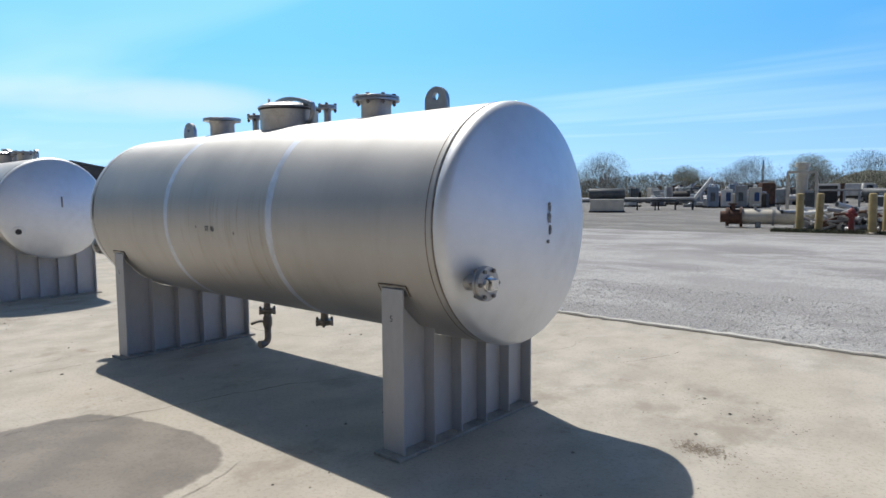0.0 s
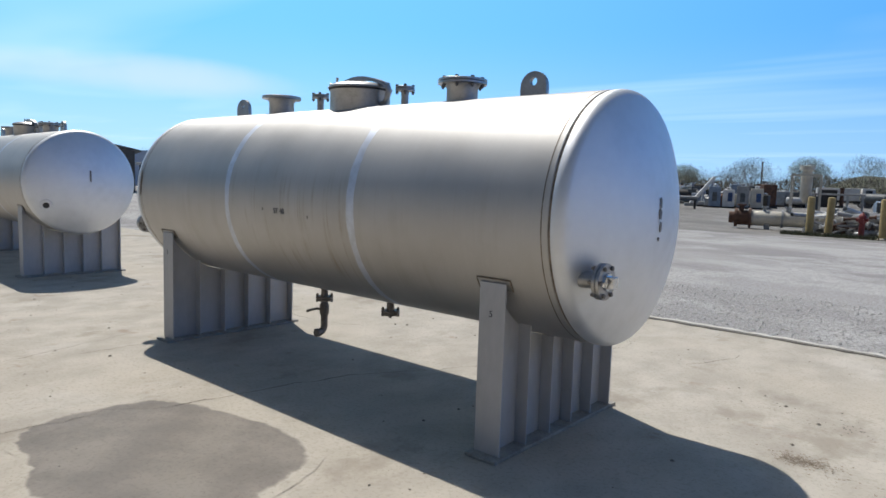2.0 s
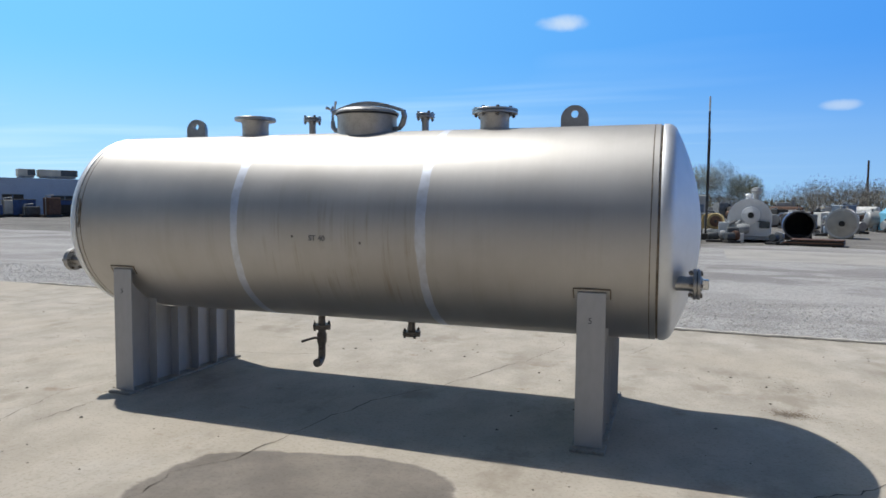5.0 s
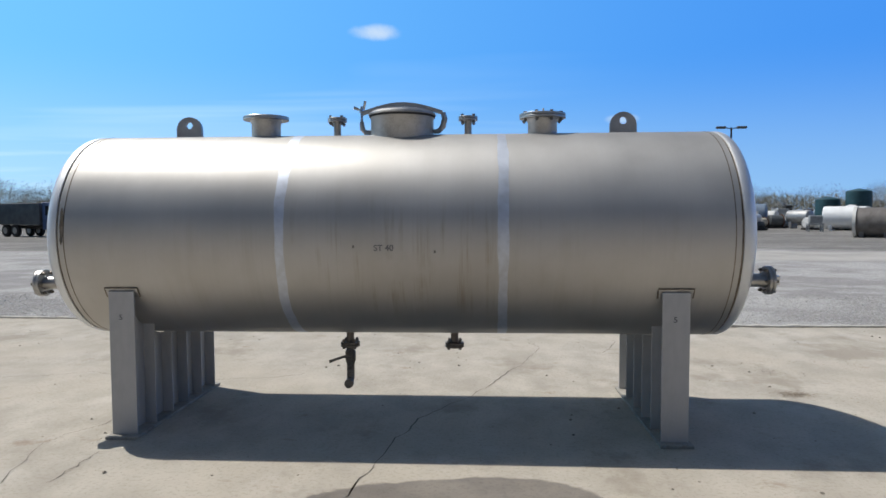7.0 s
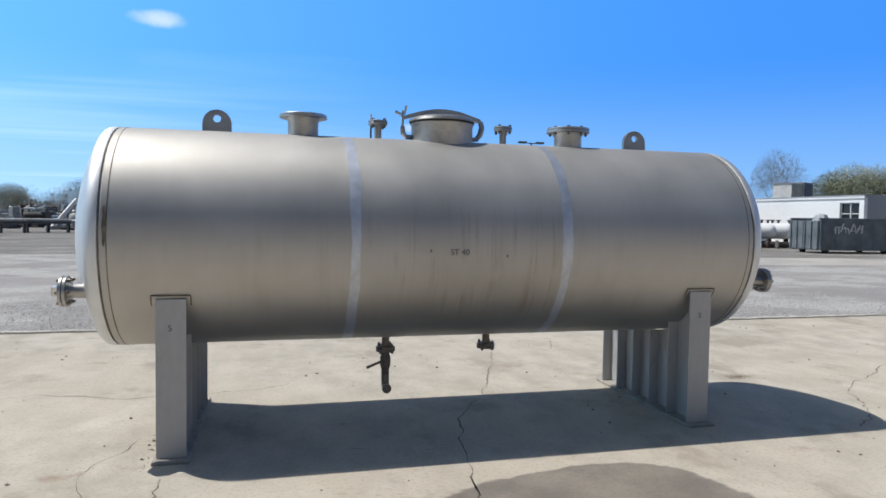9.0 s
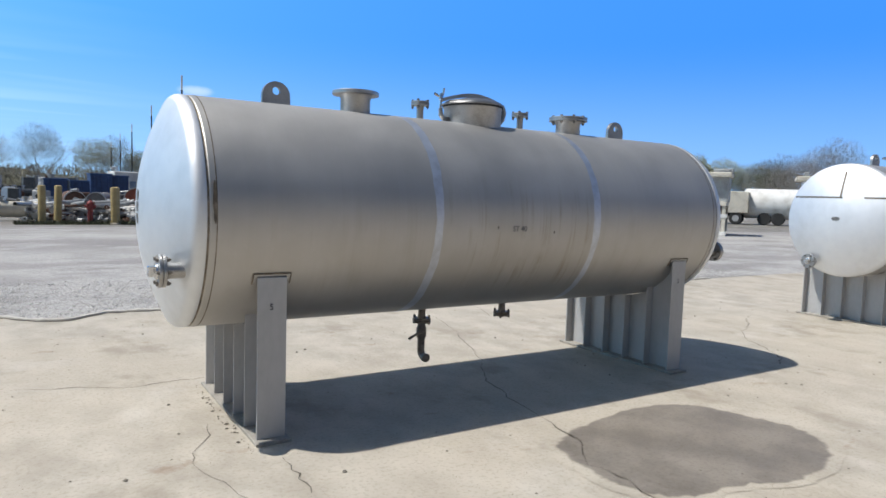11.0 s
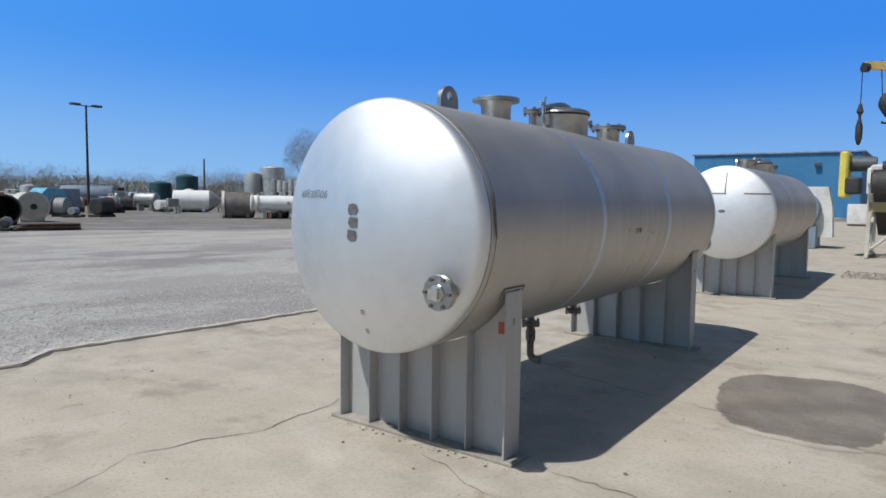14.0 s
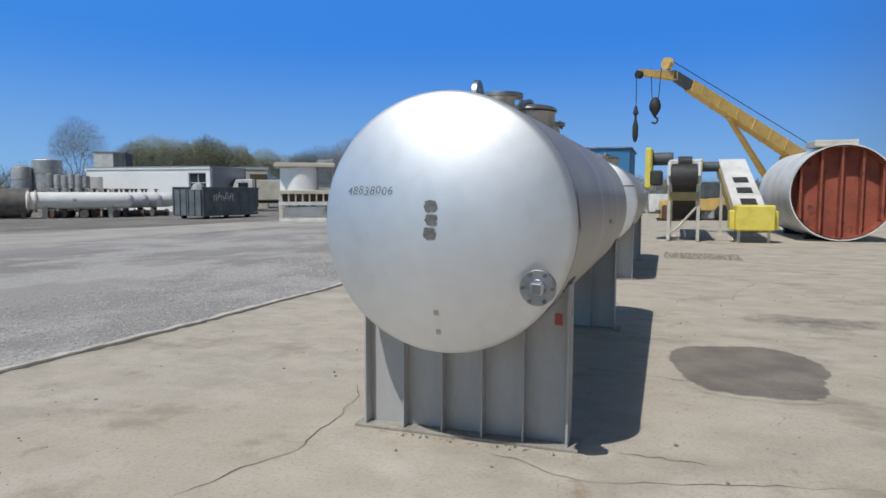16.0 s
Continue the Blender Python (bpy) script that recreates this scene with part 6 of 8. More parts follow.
# ---- buildings ----
def wall_with_opening(parent, name, length, height, thick, mat, openings):
    """A wall along x from 0, with real holes; openings are (x0, x1, z0, z1)."""
    xs = sorted({0.0, length, *[v for o in openings for v in o[:2]]})
    bm = None
    for a, b in zip(xs, xs[1:]):
        holes = sorted([o for o in openings if o[0] <= a + 1e-6 and o[1] >= b - 1e-6], key=lambda o: o[2])
        z = 0.0
        for o in holes:
            if o[2] > z:
                bm = bm_box(b - a, thick, o[2] - z, ((a + b) / 2, 0, z), 0, 1, bm)
            z = o[3]
        bm = bm_box(b - a, thick, height - z, ((a + b) / 2, 0, z), 0, 1, bm)
    return part(name, bm, mat, parent)


def building(name, m, length, depth, height, front, side, label, openings=(), parapet=0.25, bars=None, sub=2):
    b = thing(name, m, label, "building", "yard buildings")
    w = wall_with_opening(b, "front_wall", length, height, 0.3, front, openings)
    for s, x in ((0, 0.15), (1, length - 0.15)):
        part("side_wall", bm_box(0.3, depth, height, (x, depth / 2 + 0.15, 0)), side, b)
    part("back_wall", bm_box(length, 0.3, height, (length / 2, depth + 0.15, 0)), side, b)
    part("roof", bm_box(length + 0.1, depth + 0.4, 0.2, (length / 2, depth / 2, height)), M["wallgrey"], b)
    part("parapet", bm_box(length + 0.14, 0.12, parapet, (length / 2, -0.16, height - 0.05)), front, b)
    for o in openings:
        win = part("window", bm_box(o[1] - o[0], 0.04, o[3] - o[2], ((o[0] + o[1]) / 2, 0.08, o[2])), M["glass"], b, "dark glazed window")
        nx = max(1, sub)
        for k in range(nx + 1):
            x = o[0] + (o[1] - o[0]) * k / nx
            part("mullion", bm_box(0.07, 0.1, o[3] - o[2], (x, 0.02, o[2])), bars or M["white"], win)
        for z in (o[2], (o[2] + o[3]) / 2, o[3] - 0.06):
            part("transom", bm_box(o[1] - o[0], 0.09, 0.06, ((o[0] + o[1]) / 2, 0.02, z)), bars or M["white"], win)
    return b


def roof_unit(m, w, d, h, label):
    u = thing("roof_unit", m, label, "roof unit", "rooftop units")
    part("casing", bm_box(w, d, h, (0, 0, 0.2), 0.03), M["cream"], u)
    part("curb", bm_box(w * 0.9, d * 0.9, 0.2, (0, 0, 0)), M["grey"], u)
    part("louvre_panel", bm_box(w * 0.42, 0.06, h * 0.85, (w * 0.27, -d / 2 - 0.02, 0.28)), M["darkgrey"], u)
    part("side_louvre", bm_box(0.06, d * 0.9, h * 0.85, (w / 2 + 0.02, 0, 0.28)), M["darkgrey"], u)
    return u


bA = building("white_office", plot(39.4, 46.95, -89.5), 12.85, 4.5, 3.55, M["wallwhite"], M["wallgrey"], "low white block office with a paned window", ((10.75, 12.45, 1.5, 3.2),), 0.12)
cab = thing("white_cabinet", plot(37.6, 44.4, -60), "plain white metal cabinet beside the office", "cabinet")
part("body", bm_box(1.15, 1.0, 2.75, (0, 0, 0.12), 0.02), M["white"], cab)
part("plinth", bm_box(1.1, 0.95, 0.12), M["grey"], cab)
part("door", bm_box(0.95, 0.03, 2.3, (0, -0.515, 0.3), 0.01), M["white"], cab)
# placed on the camera's sight lines; the hidden shaft is added to carry the head
tb = thing("tower_house", pose(72.0, 76.5, G, 0, 0, -62), "boxy cream tower with a dark-panelled top on an added shaft", "tower")
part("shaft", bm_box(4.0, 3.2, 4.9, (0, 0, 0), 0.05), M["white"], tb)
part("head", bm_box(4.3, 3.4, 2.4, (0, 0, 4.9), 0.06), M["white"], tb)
part("side_louvre", bm_box(0.08, 3.2, 2.2, (2.19, 0, 5.0), 0.02), M["darkgrey"], tb, "dark side panel")
part("front_louvre", bm_box(1.6, 0.08, 2.2, (1.3, -1.73, 5.0), 0.02), M["darkgrey"], tb, "dark front panel")
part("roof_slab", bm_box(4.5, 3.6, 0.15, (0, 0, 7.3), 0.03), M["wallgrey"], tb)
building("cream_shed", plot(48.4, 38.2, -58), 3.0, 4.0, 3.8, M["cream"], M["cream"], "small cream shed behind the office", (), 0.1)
# dark panel on the front paints in the shed's shaded side wall
part("dark_end", bm_box(1.6, 0.1, 1.4, (0, 0, 0), 0.02), M["wood"], bpy.data.objects["cream_shed"], "dark panel painted for the shed's shaded side wall", pose(2.15, -0.25, 1.9))

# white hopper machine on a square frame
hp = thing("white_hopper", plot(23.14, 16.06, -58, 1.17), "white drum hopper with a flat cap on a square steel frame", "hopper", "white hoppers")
part("drum", bm_lathe([(1.02, 1.55), (1.02, 2.62), (0.98, 2.68), (0, 2.68)], 40), M["bright"], hp)
part("top_beam", bm_box(2.9, 2.3, 0.2, (0.15, 0, 2.68), 0.03), M["cream"], hp)
part("deck", bm_box(2.5, 2.2, 0.18, (0.2, 0, 1.38), 0.02), M["cream"], hp)
for sx in (-1.0, 1.35):
    for sy in (-0.95, 0.95):
        part("leg", bm_box(0.16, 0.16, 1.4, (sx, sy, 0)), M["cream"], hp)
part("side_column", bm_box(0.7, 1.6, 1.5, (1.15, 0, 1.55), 0.03), M["grey"], hp)
part("lower_trough", bm_prism([(-1.1, 0.75), (1.2, 0.75), (0.8, 0.3), (-0.7, 0.3)], 1.6, pose(0, 0, 0, 90, 0, 0)), M["white"], hp)
for z in (0.06, 0.85):
    part("frame_rail", bm_box(2.6, 0.14, 0.16, (0.2, -0.98, z)), M["white"], hp)
for k in range(8):
    part("grate_bar", bm_box(0.08, 0.08, 0.36, (-0.95 + 0.33 * k, -1.0, 1.02)), M["cream"], hp)
part("dark_screen", bm_box(2.3, 1.7, 0.36, (0.2, 0, 1.02)), M["rust"], hp, "rusty screen box")
part("floor_plate", bm_box(2.5, 0.5, 0.12, (0.2, -1.1, 0.0), 0.01), M["white"], hp)
for q in (-0.85, 1.5):
    part("beam_end", bm_box(0.22, 0.56, 0.22, (q, 0, 2.88), 0.02), M["grey"], hp)
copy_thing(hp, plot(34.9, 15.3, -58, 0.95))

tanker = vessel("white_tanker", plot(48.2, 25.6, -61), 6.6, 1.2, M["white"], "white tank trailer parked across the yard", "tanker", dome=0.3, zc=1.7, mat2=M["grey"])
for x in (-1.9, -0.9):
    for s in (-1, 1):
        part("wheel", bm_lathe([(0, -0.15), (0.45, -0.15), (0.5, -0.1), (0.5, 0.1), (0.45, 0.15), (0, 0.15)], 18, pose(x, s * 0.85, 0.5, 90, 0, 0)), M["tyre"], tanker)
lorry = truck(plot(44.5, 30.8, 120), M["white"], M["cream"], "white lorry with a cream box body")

# ---- east: conveyors, big vessel, crane, blue hall ----
cv = thing("belt_conveyor", pose(17.35, -1.6, 0, 0, 0, -2), "black belt conveyor head on a steel trestle", "conveyor")
for s in (-0.62, 0.30):
    part("front_leg", bm_box(0.1, 0.1, 1.9, (0, s, 0)), M["cream"], cv)
    part("rear_leg", bm_box(0.1, 0.1, 1.6, (1.6, s, 0)), M["cream"], cv)
    part("base_rail", bm_box(1.9, 0.1, 0.1, (0.8, s, 0.02)), M["cream"], cv)
    part("brace", bm_tube([(0, s, 0.3), (1.6, s, 1.5)], 0.045, 8), M["cream"], cv)
    part("side_frame", bm_box(7.6, 0.09, 0.4, (0, 0, 0), 0.01), M["white"], cv, "", pose(3.2, s, 1.75, 0, 6, 0))
    part("bearing", bm_box(0.4, 0.14, 0.75, (-0.1, s, 1.85), 0.03), M["white"], cv)
part("front_tie", bm_box(0.1, 0.95, 0.28, (0.0, -0.16, 1.35)), M["yellow"], cv)
part("cross_brace", bm_tube([(0, -0.6, 1.2), (0, 0.0, 0.45), (0, 0.28, 0.25)], 0.04, 8), M["cream"], cv)
part("head_pulley", bm_lathe([(0, -0.4), (0.30, -0.4), (0.32, -0.25), (0.32, 0.25), (0.30, 0.4), (0, 0.4)], 28, pose(-0.25, -0.16, 2.18, 90, 0, 0)), M["rubber_belt"], cv)
part("belt", bm_box(7.2, 0.78, 0.06, (0, 0, 0)), M["rubber_belt"], cv, "", pose(3.4, -0.16, 2.12, 0, 6, 0))
part("belt_return", bm_box(2.4, 0.75, 0.05, (0, 0, 0)), M["rubber_belt"], cv, "", pose(0.9, -0.16, 1.25, 0, 30, 0))
part("top_hood", bm_lathe([(0, -0.22), (0.2, -0.22), (0.2, 0.22), (0, 0.22)], 20, pose(0.35, -0.16, 2.62, 90, 0, 0)), M["black"], cv)
part("hood_support", bm_box(0.3, 1.05, 0.42, (0.4, -0.16, 2.3), 0.05), M["white"], cv)
part("drive_guard", bm_box(1.0, 0.22, 1.35, (0.35, 0.98, 1.75), 0.05), M["lemon"], cv, "lemon yellow drive guard")
part("drive_motor", bm_lathe([(0, -0.4), (0.2, -0.4), (0.22, -0.3), (0.22, 0.3), (0.2, 0.4), (0, 0.4)], 18, pose(0.5, 0.62, 2.75, 90, 0, 0)), M["darkgrey"], cv)
part("gear_reducer", bm_box(0.5, 0.4, 0.5, (0.0, 0.72, 1.85), 0.06), M["black"], cv)

yc = thing("covered_conveyor", pose(17.7, -3.9, 0, 0, 0, 3), "white covered inclined conveyor with a yellow feed box", "conveyor")
part("trough", bm_box(5.6, 1.05, 0.42, (0, 0, 0), 0.03), M["yellow"], yc, "", pose(2.75, 0, 1.35, 0, -22, 0))
part("cover", bm_box(5.4, 1.0, 0.12, (0, 0, 0), 0.02), M["white"], yc, "white sheet cover", pose(2.65, 0, 1.84, 0, -22, 0))
for k in range(3):
    # solid black panels; the dark inside the hatches is put into their colour
    part("hatch", bm_box(0.5, 0.5, 0.03, (0, 0, 0), 0.02), M["black"], yc, "black panel painted as an open hatch", pose(1.0 + 0.95 * k, -0.02, 1.31 + 0.385 * k, 0, -22, 0))
part("feed_box", bm_box(0.9, 1.15, 0.82, (-0.15, 0, 0.4), 0.04), M["lemon"], yc, "lemon yellow feed box")
for s in (-1, 1):
    part("take_up", bm_box(0.55, 0.16, 0.62, (-0.05, s * 0.65, 0.42), 0.03), M["lemon"], yc)
    part("front_leg", bm_box(0.08, 0.08, 0.46, (-0.3, s * 0.45, 0)), M["cream"], yc)
    part("rear_leg", bm_box(0.1, 0.1, 2.0, (3.8, s * 0.5, 0)), M["cream"], yc)
    part("foot_plate", bm_box(0.3, 0.3, 0.03, (3.8, s * 0.5, 0)), M["cream"], yc)
part("head_cap", bm_lathe([(0, -0.5), (0.33, -0.5), (0.33, 0.5), (0, 0.5)], 20, pose(5.25, 0, 2.5, 90, 0, 0)), M["white"], yc)
part("drive_motor", bm_lathe([(0, -0.35), (0.2, -0.35), (0.2, 0.35), (0, 0.35)], 16, pose(4.9, 0.85, 2.65, 90, 0, 0)), M["darkgrey"], yc)
part("drive_guard", bm_box(0.6, 0.16, 0.5, (4.9, 1.2, 2.45), 0.03), M["lemon"], yc)

BR = 1.6
bv = thing("open_vessel", pose(18.9, -6.72, 0, 0, 0, 2), "huge pale steel vessel with a red-oxide ribbed open end", "tank")
part("shell", bm_lathe([(BR - 0.04, 0.0), (BR, 0.0), (BR, 6.0), (0, 6.2), (0, 6.15), (BR - 0.04, 5.95), (BR - 0.04, 0.0)], 64, Matrix.Translation((0, 0, BR + 0.03)) @ X_AXIS), M["white"], bv)
part("end_bulkhead", bm_lathe([(0, 0.55), (BR - 0.045, 0.55), (BR - 0.045, 0.6), (0, 0.6)], 64, Matrix.Translation((0, 0, BR + 0.03)) @ X_AXIS), M["redoxide"], bv, "red-oxide primed bulkhead")
part("inner_ring", bm_lathe([(BR - 0.05, 0.02), (BR - 0.05, 0.56), (BR - 0.07, 0.56), (BR - 0.07, 0.02)], 64, Matrix.Translation((0, 0, BR + 0.03)) @ X_AXIS), M["redoxide"], bv)
for k in range(5):
    y = -1.22 + 0.61 * k
    hh = math.sqrt(max(0.0, (BR - 0.08) ** 2 - y * y))
    part("stiffener", bm_box(0.36, 0.07, 2 * hh, (0.36, y, BR + 0.03 - hh)), M["redoxide"], bv)
part("top_nozzle_box", bm_box(1.4, 1.3, 0.22, (0.9, 0.2, 2 * BR - 0.05), 0.03), M["cream"], bv, "rust-streaked top flange")
for x in (1.2, 4.6):
    part("cradle", bm_box(0.3, 1.7, 0.22, (x, 0, 0)), M["black"], bv)

# telescopic crane
cr = thing("mobile_crane", pose(0, 0, G), "yellow telescopic mobile crane with its boom raised", "crane")
tip, root = Vector((44.4, -0.98, 10.25)), Vector((56.5, -14.1, 2.9))
axis = (root - tip).normalized()


def boom_section(a, b, w0, w1, mat, name="boom_section"):
    """A tapered box beam from a to b."""
    d = (b - a).normalized()
    side = d.cross(Vector((0, 0, 1))).normalized()
    up = side.cross(d)
    bm = bmesh.new()
    rings = []
    for p, w in ((a, w0), (b, w1)):
        rings.append([bm.verts.new(p + side * w * sx * 0.42 + up * w * sz * 0.5) for sx, sz in ((-1, -1), (1, -1), (1, 1), (-1, 1))])
    for k in range(4):
        bm.faces.new((rings[0][k], rings[0][(k + 1) % 4], rings[1][(k + 1) % 4], rings[1][k]))
    bm.faces.new(rings[0][::-1])
    bm.faces.new(rings[1])
    bmesh.ops.recalc_face_normals(bm, faces=bm.faces[:])
    return part(name, bm, mat, cr)


span = (root - tip).length
boom_section(tip + axis * 2.3, root, 0.8, 1.1, M["crane"])
boom_section(tip + axis * 0.5, tip + axis * 2.6, 0.6, 0.65, M["darkgrey"])
boom_section(tip + Vector((-1.5, 1.85, -0.25)), tip + axis * 0.8, 0.4, 0.62, M["crane"], "boom_head")
for k in range(7):
    p = tip + axis * (3.2 + 1.9 * k)
    boom_section(p, p + axis * 0.08, 0.88 + 0.04 * k, 0.88 + 0.04 * k, M["crane"], "stiffener_band")
part("sheave", bm_lathe([(0, -0.2), (0.42, -0.2), (0.42, 0.2), (0, 0.2)], 20, Matrix.Translation(tip + Vector((0, 0, 0.5))) @ pose(0, 0, 0, 90, 0, 45)), M["crane"], cr)
part("head_sheave", bm_lathe([(0, -0.15), (0.28, -0.15), (0.28, 0.15), (0, 0.15)], 20, Matrix.Translation(tip + Vector((-1.5, 1.85, -0.4))) @ pose(0, 0, 0, 90, 0, 45)), M["black"], cr)
part("lift_cylinder", bm_tube([tip + axis * 6.4 + Vector((0, 0, -0.4)), Vector((54.8, -9.6, 1.9))], [0.2, 0.3], 12), M["crane"], cr)
part("hoist_line", bm_tube([tip + Vector((0, 0, 0.9)), root + Vector((0, 0, 1.6))], 0.03, 6), M["black"], cr)
block = Vector((43.4, -0.25, 0))
for dy in (-0.35, 0.35):
    part("block_line", bm_tube([(block.x, block.y + dy, 10.3), (block.x, block.y + dy * 0.6, 8.2)], 0.03, 6), M["black"], cr)
part("hook_block", bm_lathe([(0, 7.0), (0.14, 7.05), (0.38, 7.5), (0.4, 7.75), (0.3, 8.1), (0.14, 8.3), (0, 8.3)], 12, Matrix.Translation(block)), M["black"], cr, "dark hook block")
hk = [(block.x, block.y, 7.05)] + [(block.x, block.y - 0.2 * math.sin(radians(a)), 6.72 + 0.22 * math.cos(radians(a))) for a in range(0, 241, 30)]
part("hook", bm_tube(hk, 0.07, 8), M["black"], cr)
ball = tip + Vector((-1.5, 2.0, 0))
part("ball_line", bm_tube([(ball.x, ball.y, 10.2), (ball.x, ball.y, 7.7)], 0.03, 6), M["black"], cr)
part("headache_ball", bm_lathe([(0, 5.15), (0.1, 5.25), (0.2, 5.6), (0.2, 6.3), (0.08, 6.8), (0.08, 7.0), (0.2, 7.2), (0.08, 7.7), (0, 7.7)], 14, Matrix.Translation((ball.x, ball.y, 0))), M["black"], cr)
part("turntable", bm_box(5.0, 2.6, 1.3, (57.0, -14.8, 1.7), 0.08, 1, None, pose(0, 0, 0, 0, 0, 135)), M["crane"], cr)
part("carrier", bm_box(9.0, 2.6, 0.8, (55.5, -12.5, 0.8), 0.06, 1, None, pose(0, 0, 0, 0, 0, 135)), M["crane"], cr)
cab = part("operator_cab", bm_box(1.8, 1.1, 1.7, (53.5, -10.6, 2.9), 0.1, 1, None, pose(0, 0, 0, 0, 0, 135)), M["crane"], cr)
part("cab_window", bm_box(1.83, 0.8, 0.75, (53.5, -10.6, 3.6), 0.02, 1, None, pose(0, 0, 0, 0, 0, 135)), M["glass"], cab)
for k in range(4):
    for s in (-1.1, 1.1):
        c0 = Vector((52.9, -9.9, 0)) + Vector((0.707, -0.707, 0)) * (k * 2.0) + Vector((0.707, 0.707, 0)) * s
        part("wheel", bm_lathe([(0, -0.2), (0.55, -0.2), (0.6, -0.1), (0.6, 0.1), (0.55, 0.2), (0, 0.2)], 18, Matrix.Translation(c0 + Vector((0, 0, 0.6))) @ pose(0, 0, 0, 90, 0, -45)), M["tyre"], cr)

hall = thing("blue_hall", pose(78.8, 12.0, G), "large blue metal-clad hall with a flat roofline", "building", "yard buildings")
part("wall", bm_box(14.0, 17.5, 7.1, (7.0, 0, 0)), M["blueclad"], hall)
part("roof", bm_box(14.5, 18.0, 0.2, (7.0, 0, 7.1), 0.03), M["bluegrey"], hall)
for k in range(58):
    part("cladding_rib", bm_box(0.05, 0.08, 7.05, (-0.02, -8.6 + 0.3 * k, 0.0)), M["blueclad"], hall)
part("wall_lamp", bm_box(0.5, 0.6, 0.45, (-0.25, -4.6, 5.6), 0.05), M["darkgrey"], hall)
building("cream_store", pose(86.0, 38.0, G, 0, 0, -90), 17.0, 10, 4.6, M["cream"], M["cream"], "long low cream shed beside the blue hall", (), 0.2)

for k in range(2):
    wb = thing("wrapped_crate", pose(49.3, 1.1 - 1.7 * k, G, 0, 0, 4 * k), "white wrapped crate on a pallet", "crate", "wrapped crates")
    part("load", bm_box(1.6, 1.5, 1.4, (0, 0, 0.16), 0.08, 2), M["white"], wb)
    part("pallet", bm_box(1.5, 1.4, 0.16, (0, 0, 0)), M["wood"], wb)
fan = thing("fan_housing", pose(21.3, 0.9, 0.0, 0, 0, 0), "blue-grey steel chute with flared pale hoods on a stand", "chute", "")
part("barrel", bm_lathe([(0, -0.7), (0.55, -0.7), (0.6, -0.6), (0.6, 0.6), (0.55, 0.7), (0, 0.7)], 28, pose(0, 0, 1.35, 0, 90, 0)), M["bluegrey"], fan)
for s in (-0.62, 0.05):
    part("flared_hood", bm_prism([(-0.35, 0.4), (0.3, 0.4), (0.45, 1.2), (0.2, 1.5), (0.5, 2.15), (-0.15, 2.15), (-0.3, 1.4)], 0.5, pose(-0.1, s, 0, 90, 0, 90)), M["white"], fan)
part("stand", bm_box(1.2, 1.0, 0.8, (0, 0, 0), 0.03), M["bluegrey"], fan)
ld = thing("small_loader", pose(36.4, -3.3, G, 0, 0, 110), "small yellow wheel loader parked by the conveyors", "loader")
part("body", bm_prism([(-1.5, 0.6), (1.2, 0.6), (1.3, 1.1), (0.2, 1.3), (-1.5, 1.4)], 1.2, pose(0, 0, 0, 90, 0, 0), None, 0.05), M["crane"], ld)
part("cage", bm_box(1.0, 1.1, 1.0, (-0.3, 0, 1.3), 0.05), M["darkgrey"], ld)
part("bucket", bm_prism([(1.6, 0.1), (2.3, 0.1), (2.2, 0.9), (1.6, 0.7)], 1.6, pose(0, 0, 0, 90, 0, 0)), M["crane"], ld)
part("lift_arm", bm_tube([(0.2, 0.5, 1.1), (1.7, 0.5, 0.5)], 0.1, 8), M["crane"], ld)
for x in (-0.9, 0.9):
    for s in (-0.7, 0.7):
        part("wheel", bm_lathe([(0, -0.17), (0.4, -0.17), (0.48, -0.1), (0.48, 0.1), (0.4, 0.17), (0, 0.17)], 18, pose(x, s, 0.48, 90, 0, 0)), M["tyre"], ld)
rs3 = random.Random(8)
for k in range(9):
    s = thing("stored_gearbox", pose(rs3.uniform(34, 46), rs3.uniform(-8, -1), G, 0, 0, rs3.uniform(0, 180)), "used machine part standing in the far yard", "machine part", "machine parts")
    c = M[rs3.choice(("crane", "rust", "darkgrey", "grey", "white"))]
    part("casing", bm_box(rs3.uniform(0.7, 1.4), rs3.uniform(0.7, 1.2), rs3.uniform(0.6, 1.1), (0, 0, 0.1), 0.08), c, s)
    part("skid", bm_box(1.3, 0.9, 0.1, (0, 0, 0)), M["black"], s)
    part("shaft", bm_tube([(0, -0.7, 0.5), (0, 0.7, 0.5)], 0.12, 10), M["darkgrey"], s)

# unseen hall added behind the path, to give the shell a horizon to reflect
building("south_workshop", pose(45, -34.0, 0, 0, 0, 180), 90.0, 12.0, 5.2, M["tanclad"], M["tanclad"], "long low tan clad hall added unseen for the shell's reflections", (), 0.3)

# ---- west: shed with machines, long building, tall tank ----
sh = thing("open_shed", pose(-26.2, 11.8, G, 0, 0, 62), "dark open canopy with machines beneath it", "canopy")
part("canopy", bm_box(3.0, 3.6, 0.12, (0, 0, 1.95), 0.02), M["grey"], sh)
for sx in (-1.3, 1.3):
    for sy in (-1.6, 1.6):
        part("post", bm_box(0.12, 0.12, 1.95, (sx, sy, 0)), M["black"], sh)
